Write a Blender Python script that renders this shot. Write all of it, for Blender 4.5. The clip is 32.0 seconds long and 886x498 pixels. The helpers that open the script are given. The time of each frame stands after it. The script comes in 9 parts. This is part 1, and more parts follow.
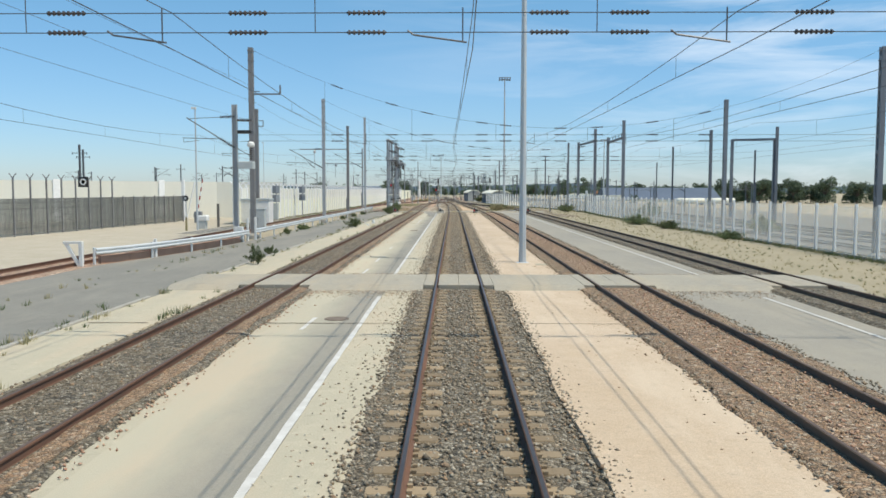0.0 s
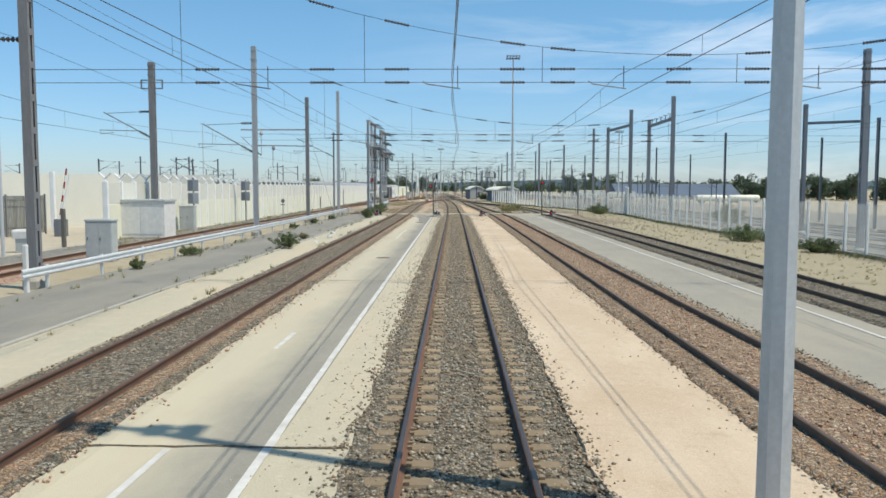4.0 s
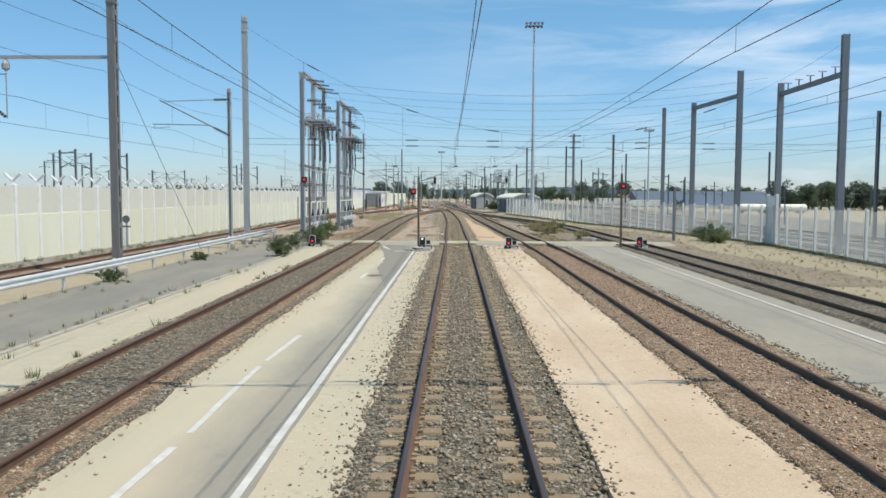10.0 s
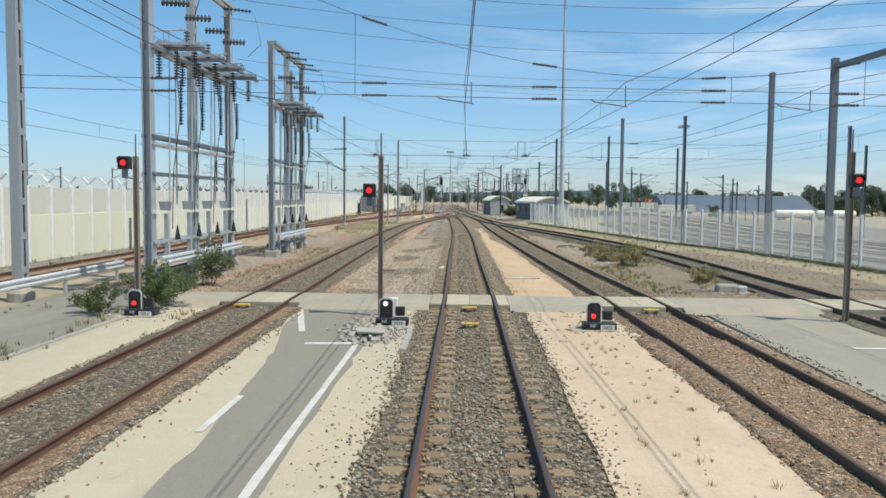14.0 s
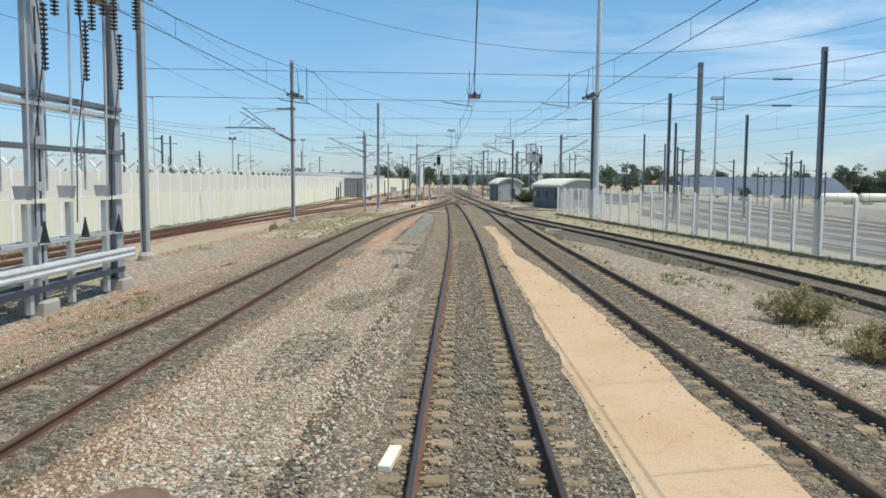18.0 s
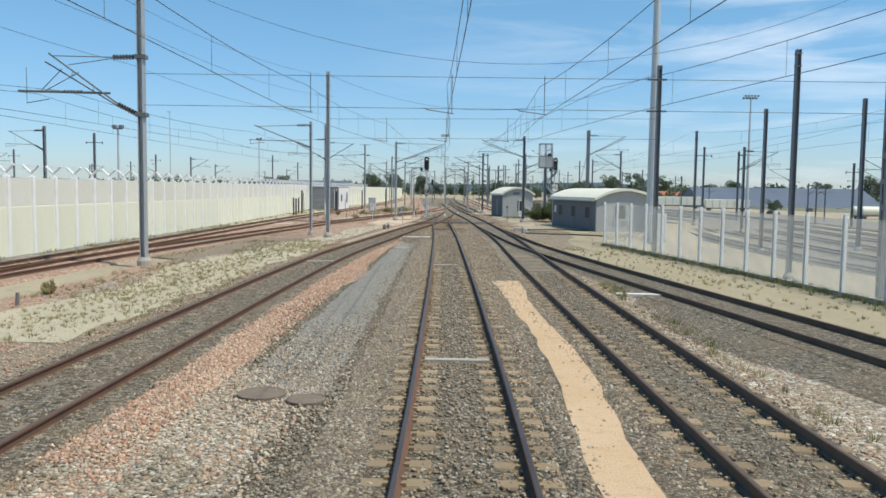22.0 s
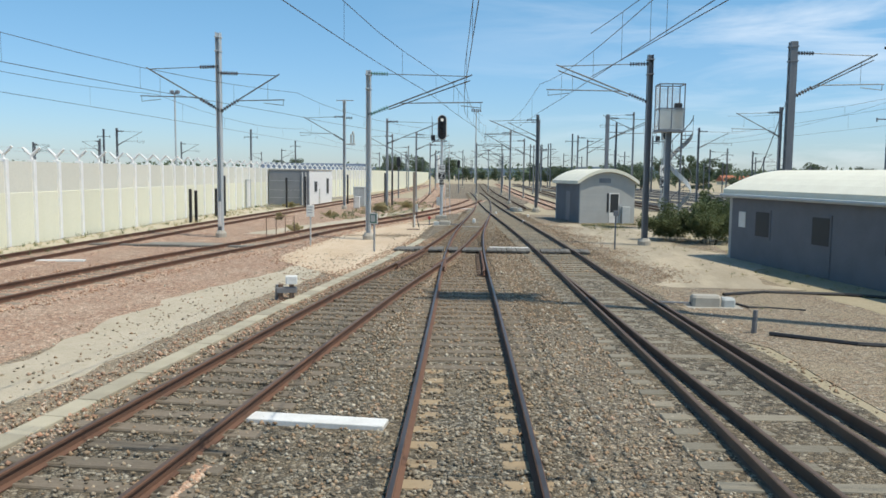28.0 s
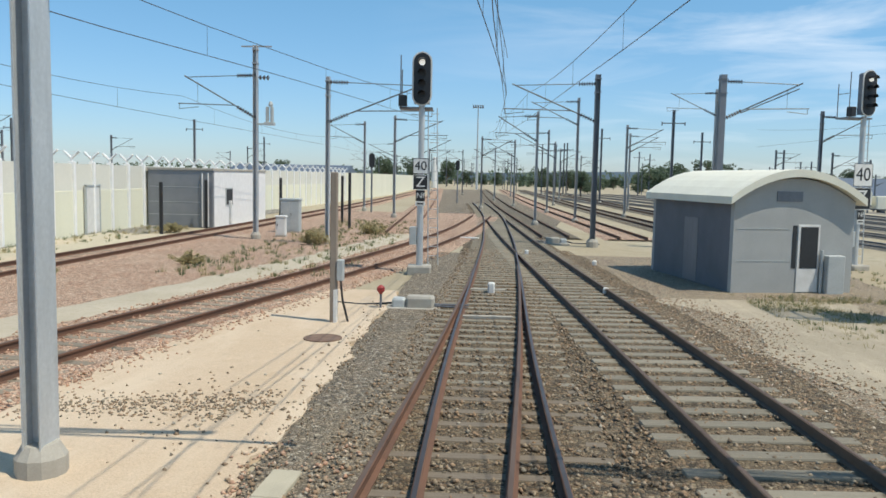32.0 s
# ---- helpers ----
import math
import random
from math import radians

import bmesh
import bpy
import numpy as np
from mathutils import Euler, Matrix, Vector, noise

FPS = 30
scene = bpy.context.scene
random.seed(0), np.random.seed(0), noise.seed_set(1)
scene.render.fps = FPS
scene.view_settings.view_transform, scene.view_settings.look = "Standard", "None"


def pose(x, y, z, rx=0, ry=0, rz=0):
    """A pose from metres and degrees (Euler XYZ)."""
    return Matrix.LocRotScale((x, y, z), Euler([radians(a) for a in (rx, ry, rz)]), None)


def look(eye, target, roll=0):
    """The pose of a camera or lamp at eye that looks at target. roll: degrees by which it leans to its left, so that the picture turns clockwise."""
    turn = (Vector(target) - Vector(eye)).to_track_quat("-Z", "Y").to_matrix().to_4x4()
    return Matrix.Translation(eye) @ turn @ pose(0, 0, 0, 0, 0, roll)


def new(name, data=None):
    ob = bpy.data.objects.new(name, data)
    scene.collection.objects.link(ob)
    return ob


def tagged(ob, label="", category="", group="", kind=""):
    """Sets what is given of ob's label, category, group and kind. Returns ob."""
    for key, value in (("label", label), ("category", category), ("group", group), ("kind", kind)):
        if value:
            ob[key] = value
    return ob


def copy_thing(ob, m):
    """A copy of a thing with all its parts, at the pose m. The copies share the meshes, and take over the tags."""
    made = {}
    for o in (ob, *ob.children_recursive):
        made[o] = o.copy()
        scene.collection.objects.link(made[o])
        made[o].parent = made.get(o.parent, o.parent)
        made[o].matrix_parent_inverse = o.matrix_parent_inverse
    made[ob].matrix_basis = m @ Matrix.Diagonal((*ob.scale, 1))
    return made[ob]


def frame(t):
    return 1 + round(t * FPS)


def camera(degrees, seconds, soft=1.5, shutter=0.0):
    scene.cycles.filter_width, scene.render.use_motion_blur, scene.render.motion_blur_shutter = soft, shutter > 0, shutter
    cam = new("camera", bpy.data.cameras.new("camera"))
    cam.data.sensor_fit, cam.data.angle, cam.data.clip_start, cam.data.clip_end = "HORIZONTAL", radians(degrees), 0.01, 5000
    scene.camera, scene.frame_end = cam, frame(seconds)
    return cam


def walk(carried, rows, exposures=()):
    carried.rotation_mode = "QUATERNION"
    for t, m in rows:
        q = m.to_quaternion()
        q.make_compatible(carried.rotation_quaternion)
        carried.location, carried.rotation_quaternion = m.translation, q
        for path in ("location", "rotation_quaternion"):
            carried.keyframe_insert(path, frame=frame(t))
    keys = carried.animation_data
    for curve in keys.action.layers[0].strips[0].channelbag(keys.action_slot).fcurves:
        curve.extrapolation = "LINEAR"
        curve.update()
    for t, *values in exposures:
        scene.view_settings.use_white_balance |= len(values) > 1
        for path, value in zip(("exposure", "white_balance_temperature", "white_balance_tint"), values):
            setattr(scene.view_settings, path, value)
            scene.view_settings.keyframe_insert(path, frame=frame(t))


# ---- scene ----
cam = camera(58.16, 32.0, soft=1.6)
# seconds, place, turn
ROWS = [
    (0.0, 0.000, 0.000, 3.243, 85.844, -0.032, 0.724),
    (0.5, 0.027, 3.542, 3.240, 85.838, -0.012, 0.704),
    (1.0, 0.055, 7.088, 3.239, 85.897, 0.012, 0.710),
    (1.5, 0.075, 10.833, 3.249, 86.063, 0.032, 0.730),
    (2.0, 0.079, 14.531, 3.263, 86.075, 0.045, 0.749),
    (2.5, 0.077, 18.117, 3.273, 85.990, 0.032, 0.767),
    (3.0, 0.082, 21.638, 3.280, 85.754, -0.021, 0.760),
    (3.5, 0.081, 25.030, 3.282, 85.569, -0.041, 0.761),
    (5.5, 0.005, 39.526, 3.283, 85.574, -0.066, 0.788),
    (6.0, 0.008, 42.967, 3.258, 85.950, -0.078, 0.824),
    (6.5, 0.011, 46.626, 3.245, 86.008, -0.118, 0.842),
    (7.0, 0.021, 50.214, 3.241, 85.673, -0.138, 0.847),
    (7.5, 0.039, 53.727, 3.235, 85.831, -0.122, 0.827),
    (8.0, 0.046, 57.161, 3.230, 85.678, -0.204, 0.790),
    (8.5, 0.037, 60.660, 3.234, 85.666, -0.107, 0.817),
    (9.0, 0.026, 64.357, 3.243, 86.298, -0.161, 0.856),
    (9.5, 0.021, 67.937, 3.245, 86.245, -0.218, 0.857),
    (10.0, 0.016, 71.473, 3.244, 86.077, -0.231, 0.904),
    (10.5, 0.012, 74.867, 3.244, 85.931, -0.261, 0.898),
    (11.0, 0.004, 78.258, 3.247, 86.037, -0.286, 1.032),
    (11.5, -0.007, 81.797, 3.254, 87.052, -0.317, 1.444),
    (12.0, -0.012, 85.361, 3.253, 86.354, -0.433, 1.629),
    (12.5, -0.014, 88.846, 3.247, 85.852, -0.481, 1.700),
    (13.0, -0.006, 92.400, 3.244, 85.738, -0.501, 1.728),
    (13.5, 0.001, 95.907, 3.246, 86.096, -0.549, 1.629),
    (14.0, 0.006, 99.356, 3.248, 86.292, -0.540, 1.615),
    (14.5, 0.006, 102.818, 3.255, 85.941, -0.551, 1.657),
    (15.0, 0.003, 106.261, 3.259, 85.809, -0.471, 1.717),
    (15.5, -0.002, 109.692, 3.255, 85.907, -0.442, 1.759),
    (17.5, -0.153, 123.234, 3.206, 84.787, -0.465, 1.814),
    (18.0, -0.184, 126.679, 3.223, 85.048, -0.401, 1.724),
    (18.5, -0.202, 130.048, 3.236, 85.873, -0.419, 1.688),
    (19.0, -0.210, 133.418, 3.243, 85.959, -0.474, 1.632),
    (19.5, -0.210, 136.781, 3.246, 85.723, -0.454, 1.455),
    (20.0, -0.213, 140.183, 3.251, 85.726, -0.515, 1.297),
    (20.5, -0.218, 143.622, 3.255, 85.776, -0.610, 1.318),
    (21.0, -0.227, 147.089, 3.260, 86.006, -0.619, 1.317),
    (21.5, -0.245, 150.553, 3.263, 85.990, -0.721, 1.307),
    (22.0, -0.260, 153.988, 3.264, 85.715, -0.717, 1.368),
    (22.5, -0.268, 157.416, 3.269, 86.018, -0.592, 1.445),
    (23.0, -0.281, 160.882, 3.273, 86.199, -0.617, 1.716),
    (23.5, -0.323, 164.477, 3.273, 85.910, -0.691, 2.020),
    (24.0, -0.396, 168.116, 3.263, 85.588, -0.743, 2.250),
    (24.5, -0.485, 171.743, 3.249, 85.178, -0.799, 2.498),
    (25.0, -0.561, 175.380, 3.240, 85.074, -0.888, 2.725),
    (25.5, -0.634, 179.028, 3.233, 84.770, -0.807, 2.799),
    (27.5, -0.955, 193.899, 3.230, 84.693, -0.727, 3.406),
    (28.0, -1.090, 197.759, 3.241, 84.570, -0.647, 3.593),
    (28.5, -1.245, 201.570, 3.247, 84.944, -0.606, 3.712),
    (29.0, -1.411, 205.266, 3.247, 84.667, -0.573, 3.652),
    (29.5, -1.580, 208.953, 3.248, 84.172, -0.624, 3.618),
    (30.0, -1.751, 212.737, 3.252, 84.281, -0.741, 3.723),
    (30.5, -1.916, 216.528, 3.254, 84.761, -0.812, 3.910),
    (31.0, -2.068, 220.466, 3.253, 84.721, -0.934, 3.933),
    (31.5, -2.207, 224.072, 3.236, 84.581, -1.063, 3.833),
    (32.0, -2.344, 227.795, 3.228, 84.866, -1.142, 3.540),
]
walk(cam, [(t, pose(x, y, z, rx, ry, rz)) for t, x, y, z, rx, ry, rz in ROWS])
scene.view_settings.exposure = 0.0

# ---- world and light ----
SUN_EL, SUN_AZ = 63.8, 112.0      # degrees; azimuth clockwise from +y
world = bpy.data.worlds.new("world")
scene.world = world
world.use_nodes = True
wn, wl = world.node_tree.nodes, world.node_tree.links
wn.clear()
w_out = wn.new("ShaderNodeOutputWorld")
w_bg = wn.new("ShaderNodeBackground")
sky = wn.new("ShaderNodeTexSky")
sky.sky_type = "NISHITA"
sky.sun_disc = False
sky.sun_elevation = radians(SUN_EL)
sky.sun_rotation = radians(SUN_AZ)
sky.air_density, sky.dust_density, sky.ozone_density = 1.0, 0.25, 2.2
w_tc = wn.new("ShaderNodeTexCoord")
# thin streaks of high cloud, stretched along the horizon
w_map = wn.new("ShaderNodeMapping")
w_map.inputs["Scale"].default_value = (1.6, 1.6, 12.0)
w_map.inputs["Location"].default_value = (3.1, 0.4, 1.2)
w_noise = wn.new("ShaderNodeTexNoise")
w_noise.inputs["Scale"].default_value = 1.7
w_noise.inputs["Detail"].default_value = 7.0
w_noise.inputs["Roughness"].default_value = 0.58
w_noise.inputs["Distortion"].default_value = 0.7
w_ramp = wn.new("ShaderNodeValToRGB")
w_ramp.color_ramp.elements[0].position = 0.44
w_ramp.color_ramp.elements[0].color = (0, 0, 0, 1)
w_ramp.color_ramp.elements[1].position = 0.80
w_ramp.color_ramp.elements[1].color = (0.85, 0.85, 0.85, 1)
# more of it to the east of the line
w_sep = wn.new("ShaderNodeSeparateXYZ")
w_side = wn.new("ShaderNodeMapRange")
w_side.inputs["From Min"].default_value = -0.15
w_side.inputs["From Max"].default_value = 0.45
w_mul = wn.new("ShaderNodeMath")
w_mul.operation = "MULTIPLY"
w_mix = wn.new("ShaderNodeMixRGB")
w_mix.inputs["Color2"].default_value = (7.2, 7.6, 8.0, 1)
wl.new(w_tc.outputs["Generated"], w_map.inputs["Vector"])
wl.new(w_map.outputs["Vector"], w_noise.inputs["Vector"])
wl.new(w_noise.outputs["Fac"], w_ramp.inputs["Fac"])
wl.new(w_tc.outputs["Generated"], w_sep.inputs["Vector"])
wl.new(w_sep.outputs["X"], w_side.inputs["Value"])
wl.new(w_ramp.outputs["Color"], w_mul.inputs[0])
wl.new(w_side.outputs["Result"], w_mul.inputs[1])
wl.new(w_mul.outputs[0], w_mix.inputs["Fac"])
w_tint = wn.new("ShaderNodeMixRGB")
w_tint.blend_type = "MULTIPLY"
w_tint.inputs["Fac"].default_value = 1.0
w_tone = wn.new("ShaderNodeValToRGB")
w_tone.color_ramp.elements[0].position, w_tone.color_ramp.elements[0].color = 0.0, (0.56, 0.675, 0.91, 1)
w_tone.color_ramp.elements[1].position, w_tone.color_ramp.elements[1].color = 0.32, (0.645, 0.985, 0.985, 1)
wl.new(w_sep.outputs["Z"], w_tone.inputs["Fac"])
wl.new(w_tone.outputs["Color"], w_tint.inputs["Color2"])
wl.new(sky.outputs["Color"], w_tint.inputs["Color1"])
wl.new(w_tint.outputs["Color"], w_mix.inputs["Color1"])
wl.new(w_mix.outputs["Color"], w_bg.inputs["Color"])
w_bg.inputs["Strength"].default_value = 0.146
wl.new(w_bg.outputs["Background"], w_out.inputs["Surface"])

sun_data = bpy.data.lights.new("sun", "SUN")
sun_data.energy, sun_data.angle, sun_data.color = 4.2, radians(0.53), (1.0, 0.93, 0.79)
sun = new("sun", sun_data)
_el, _az = radians(SUN_EL), radians(SUN_AZ)
sun.matrix_world = look((0, 0, 0), (-math.cos(_el) * math.sin(_az), -math.cos(_el) * math.cos(_az), -math.sin(_el)))


# ---- materials ----
def nodes_of(name):
    m = bpy.data.materials.new(name)
    m.use_nodes = True
    return m, m.node_tree.nodes, m.node_tree.links, m.node_tree.nodes["Principled BSDF"]


def rgba(c):
    return (c[0], c[1], c[2], 1.0)


def ramp(nt, links, source, stops):
    r = nt.new("ShaderNodeValToRGB")
    e = r.color_ramp.elements
    while len(e) < len(stops):
        e.new(0.5)
    for el, (pos, col) in zip(e, stops):
        el.position, el.color = pos, rgba(col)
    links.new(source, r.inputs["Fac"])
    return r.outputs["Color"]


def noise_tex(nt, links, vec, scale, detail=5.0, rough=0.55, stretch=None):
    n = nt.new("ShaderNodeTexNoise")
    n.inputs["Scale"].default_value, n.inputs["Detail"].default_value, n.inputs["Roughness"].default_value = scale, detail, rough
    if stretch:
        mp = nt.new("ShaderNodeMapping")
        mp.inputs["Scale"].default_value = stretch
        links.new(vec, mp.inputs["Vector"])
        vec = mp.outputs["Vector"]
    links.new(vec, n.inputs["Vector"])
    return n.outputs["Fac"]


def mix(nt, links, fac, a, b, mode="MIX"):
    m = nt.new("ShaderNodeMixRGB")
    m.blend_type = mode
    for sock, v in ((m.inputs["Fac"], fac), (m.inputs["Color1"], a), (m.inputs["Color2"], b)):
        if isinstance(v, (int, float)):
            sock.default_value = v
        elif isinstance(v, tuple):
            sock.default_value = rgba(v)
        else:
            links.new(v, sock)
    return m.outputs["Color"]


def bump(nt, links, bsdf, height, strength, distance):
    b = nt.new("ShaderNodeBump")
    b.inputs["Strength"].default_value, b.inputs["Distance"].default_value = strength, distance
    links.new(height, b.inputs["Height"])
    links.new(b.outputs["Normal"], bsdf.inputs["Normal"])


def worn(name, base, other, rough=0.7, metal=0.0, scale=3.0, fine=40.0, amount=0.5, relief=0.3, depth=0.004, streak=None, rand=0.0):
    """A worn surface: two colours mingled at two scales, with fine relief."""
    m, nt, links, b = nodes_of(name)
    tc = nt.new("ShaderNodeTexCoord").outputs["Object"]
    big = noise_tex(nt, links, tc, scale, 4.0, 0.6, streak)
    small = noise_tex(nt, links, tc, fine, 3.0, 0.6)
    c = mix(nt, links, ramp(nt, links, big, [(0.5 - 0.35 * amount, (0, 0, 0)), (0.55 + 0.2 * amount, (1, 1, 1))]), base, other)
    c = mix(nt, links, ramp(nt, links, small, [(0.3, (0.35, 0.35, 0.35)), (0.7, (0, 0, 0))]), c, tuple(0.6 * x for x in base))
    if rand:
        oi = nt.new("ShaderNodeObjectInfo").outputs["Random"]
        c = mix(nt, links, rand, c, ramp(nt, links, oi, [(0.0, tuple(0.35 * x for x in base)), (1.0, tuple(min(1.0, 1.5 * x) for x in base))]))
    links.new(c, b.inputs["Base Color"])
    b.inputs["Roughness"].default_value, b.inputs["Metallic"].default_value = rough, metal
    bump(nt, links, b, small, relief, depth)
    return m


def stones(name, palette, size=0.05, dirt=(0.2, 0.17, 0.13), dirt_amount=0.4, relief=1.0):
    """Crushed stone: cells of a few centimetres, each with its own colour, dark gaps between, dust in patches."""
    m, nt, links, b = nodes_of(name)
    tc = nt.new("ShaderNodeNewGeometry").outputs["Position"]
    flat = tc
    wn_ = nt.new("ShaderNodeTexNoise")
    wn_.inputs["Scale"].default_value, wn_.inputs["Detail"].default_value = 0.7 / size, 3.0
    links.new(tc, wn_.inputs["Vector"])
    wob = nt.new("ShaderNodeVectorMath")
    wob.operation = "MULTIPLY_ADD"
    links.new(wn_.outputs["Color"], wob.inputs[0])
    wob.inputs[1].default_value = (1.8 * size,) * 3
    links.new(tc, wob.inputs[2])
    tc = wob.outputs["Vector"]
    v = nt.new("ShaderNodeTexVoronoi")
    v.inputs["Scale"].default_value, v.inputs["Randomness"].default_value = 1 / size, 1.0
    links.new(tc, v.inputs["Vector"])
    ve = nt.new("ShaderNodeTexVoronoi")
    ve.feature = "DISTANCE_TO_EDGE"
    ve.inputs["Scale"].default_value = 1 / size
    links.new(tc, ve.inputs["Vector"])
    sep = nt.new("ShaderNodeSeparateColor")
    links.new(v.outputs["Color"], sep.inputs["Color"])
    n = len(palette)
    c = ramp(nt, links, sep.outputs["Red"], [((i + 0.5) / n, p) for i, p in enumerate(palette)])
    patch = noise_tex(nt, links, flat, 0.55, 5.0, 0.65)
    pits = noise_tex(nt, links, flat, 0.45 / size, 3.0, 0.75)
    c = mix(nt, links, ramp(nt, links, pits, [(0.38, (0.7, 0.7, 0.7)), (0.52, (0, 0, 0))]), c, tuple(0.3 * x for x in palette[0]))
    c = mix(nt, links, ramp(nt, links, patch, [(0.45, (0, 0, 0)), (0.7, (dirt_amount,) * 3)]), c, dirt)
    gap = ramp(nt, links, ve.outputs["Distance"], [(0.0, (0.22, 0.22, 0.22)), (0.16, (1, 1, 1))])
    c = mix(nt, links, 0.85, c, gap, "MULTIPLY")
    links.new(c, b.inputs["Base Color"])
    b.inputs["Roughness"].default_value = 0.9
    hgt = nt.new("ShaderNodeMath")
    hgt.operation = "MULTIPLY_ADD"
    links.new(sep.outputs["Green"], hgt.inputs[0])
    hgt.inputs[1].default_value = 0.5
    links.new(ve.outputs["Distance"], hgt.inputs[2])
    bump(nt, links, b, hgt.outputs[0], relief, 0.05)
    return m


def ground_mix(name, base, other, third, scale=0.35, grit=60.0, third_amount=0.5, stretch=None, relief=0.5, rough=0.92, stain=None):
    """Dusty ground or pavement: a base with wide stains, a third colour in small scraps, and grit."""
    m, nt, links, b = nodes_of(name)
    tc = nt.new("ShaderNodeNewGeometry").outputs["Position"]
    wide = noise_tex(nt, links, tc, scale, 6.0, 0.65, stretch)
    mid = noise_tex(nt, links, tc, scale * 9, 5.0, 0.7)
    fine = noise_tex(nt, links, tc, grit, 3.0, 0.7)
    c = mix(nt, links, ramp(nt, links, wide, [(0.35, (0, 0, 0)), (0.66, (1, 1, 1))]), base, other)
    c = mix(nt, links, ramp(nt, links, mid, [(0.52, (0, 0, 0)), (0.72, (third_amount,) * 3)]), c, third)
    c = mix(nt, links, ramp(nt, links, fine, [(0.3, (0.45, 0.45, 0.45)), (0.6, (0, 0, 0))]), c, tuple(0.55 * x for x in base))
    if stain:   # drifts of another dust, and dark spots
        drift = noise_tex(nt, links, tc, 0.55, 7.0, 0.7, (1.0, 0.22, 1.0))
        c = mix(nt, links, ramp(nt, links, drift, [(0.47, (0, 0, 0)), (0.62, (0.75, 0.75, 0.75))]), c, stain)
        spots_ = noise_tex(nt, links, tc, 3.2, 6.0, 0.72)
        c = mix(nt, links, ramp(nt, links, spots_, [(0.30, (0.5, 0.5, 0.5)), (0.42, (0, 0, 0))]), c, tuple(0.6 * x for x in other))
        pale_ = noise_tex(nt, links, tc, 5.5, 5.0, 0.75)
        c = mix(nt, links, ramp(nt, links, pale_, [(0.58, (0, 0, 0)), (0.72, (0.55, 0.55, 0.55))]), c, tuple(min(0.8, 1.3 * x) for x in base))
    links.new(c, b.inputs["Base Color"])
    b.inputs["Roughness"].default_value = rough
    bump(nt, links, b, fine, relief, 0.02)
    return m


def plain(name, col, rough=0.6, metal=0.0):
    m, nt, links, b = nodes_of(name)
    tc = nt.new("ShaderNodeTexCoord").outputs["Object"]
    f = noise_tex(nt, links, tc, 9.0, 4.0, 0.6)
    links.new(mix(nt, links, ramp(nt, links, f, [(0.35, (0, 0, 0)), (0.75, (0.4, 0.4, 0.4))]), col, tuple(0.6 * x for x in col)), b.inputs["Base Color"])
    b.inputs["Roughness"].default_value, b.inputs["Metallic"].default_value = rough, metal
    return m


M = {}
M["ballast"] = stones("grey_ballast", [(0.09, 0.075, 0.052), (0.22, 0.185, 0.13), (0.36, 0.315, 0.235), (0.17, 0.128, 0.082), (0.46, 0.415, 0.325), (0.26, 0.20, 0.128)], 0.06, (0.26, 0.195, 0.115), 0.55)
M["ballast_brown"] = stones("brown_ballast", [(0.36, 0.225, 0.13), (0.50, 0.34, 0.20), (0.24, 0.155, 0.10), (0.58, 0.47, 0.34), (0.44, 0.26, 0.145)], 0.06, (0.44, 0.31, 0.19), 0.5)
M["ballast_tan"] = stones("tan_ballast", [(0.265, 0.21, 0.145), (0.38, 0.315, 0.225), (0.195, 0.155, 0.11), (0.50, 0.44, 0.34), (0.33, 0.245, 0.16), (0.155, 0.13, 0.10)], 0.06, (0.36, 0.285, 0.185), 0.5)
M["ballast_dark"] = stones("dark_ballast", [(0.10, 0.078, 0.05), (0.21, 0.16, 0.10), (0.34, 0.27, 0.17), (0.18, 0.122, 0.07), (0.27, 0.18, 0.10)], 0.055, (0.23, 0.165, 0.095), 0.55)
M["yard_bed"] = stones("yard_ballast", [(0.12, 0.105, 0.085), (0.17, 0.15, 0.12), (0.21, 0.185, 0.15), (0.14, 0.12, 0.092)], 0.08, (0.17, 0.145, 0.11), 0.6)
M["yard_ground"] = ground_mix("yard_ground", (0.19, 0.17, 0.138), (0.25, 0.22, 0.175), (0.17, 0.155, 0.11), 0.1, 20, 0.6, (1, 0.2, 1), 0.8)
M["ballast_red"] = stones("rust_ballast", [(0.50, 0.285, 0.185), (0.66, 0.45, 0.32), (0.38, 0.215, 0.135), (0.71, 0.55, 0.41), (0.60, 0.39, 0.265)], 0.065, (0.64, 0.49, 0.36), 0.6, 0.8)
M["ballast_pale"] = stones("pale_stones", [(0.62, 0.56, 0.44), (0.72, 0.66, 0.55), (0.46, 0.38, 0.27), (0.58, 0.46, 0.33), (0.31, 0.24, 0.16), (0.50, 0.33, 0.22)], 0.085, (0.42, 0.33, 0.21), 0.5)
M["grit"] = stones("grey_grit", [(0.42, 0.395, 0.34), (0.53, 0.50, 0.435), (0.32, 0.295, 0.25), (0.46, 0.42, 0.345)], 0.035, (0.46, 0.425, 0.355), 0.7, 0.9)
M["dust"] = stones("stony_earth", [(0.40, 0.32, 0.22), (0.53, 0.47, 0.37), (0.33, 0.24, 0.15), (0.43, 0.30, 0.20), (0.27, 0.215, 0.145)], 0.055, (0.41, 0.33, 0.22), 0.9, 0.8)
M["pale_dust"] = ground_mix("pale_gravel_dust", (0.54, 0.47, 0.36), (0.46, 0.395, 0.29), (0.36, 0.31, 0.20), 0.6, 40, 0.7, None, 0.9)
M["sand_orange"] = ground_mix("orange_sand", (0.56, 0.385, 0.22), (0.62, 0.46, 0.30), (0.44, 0.295, 0.165), 0.5, 35, 0.6, None, 0.7)
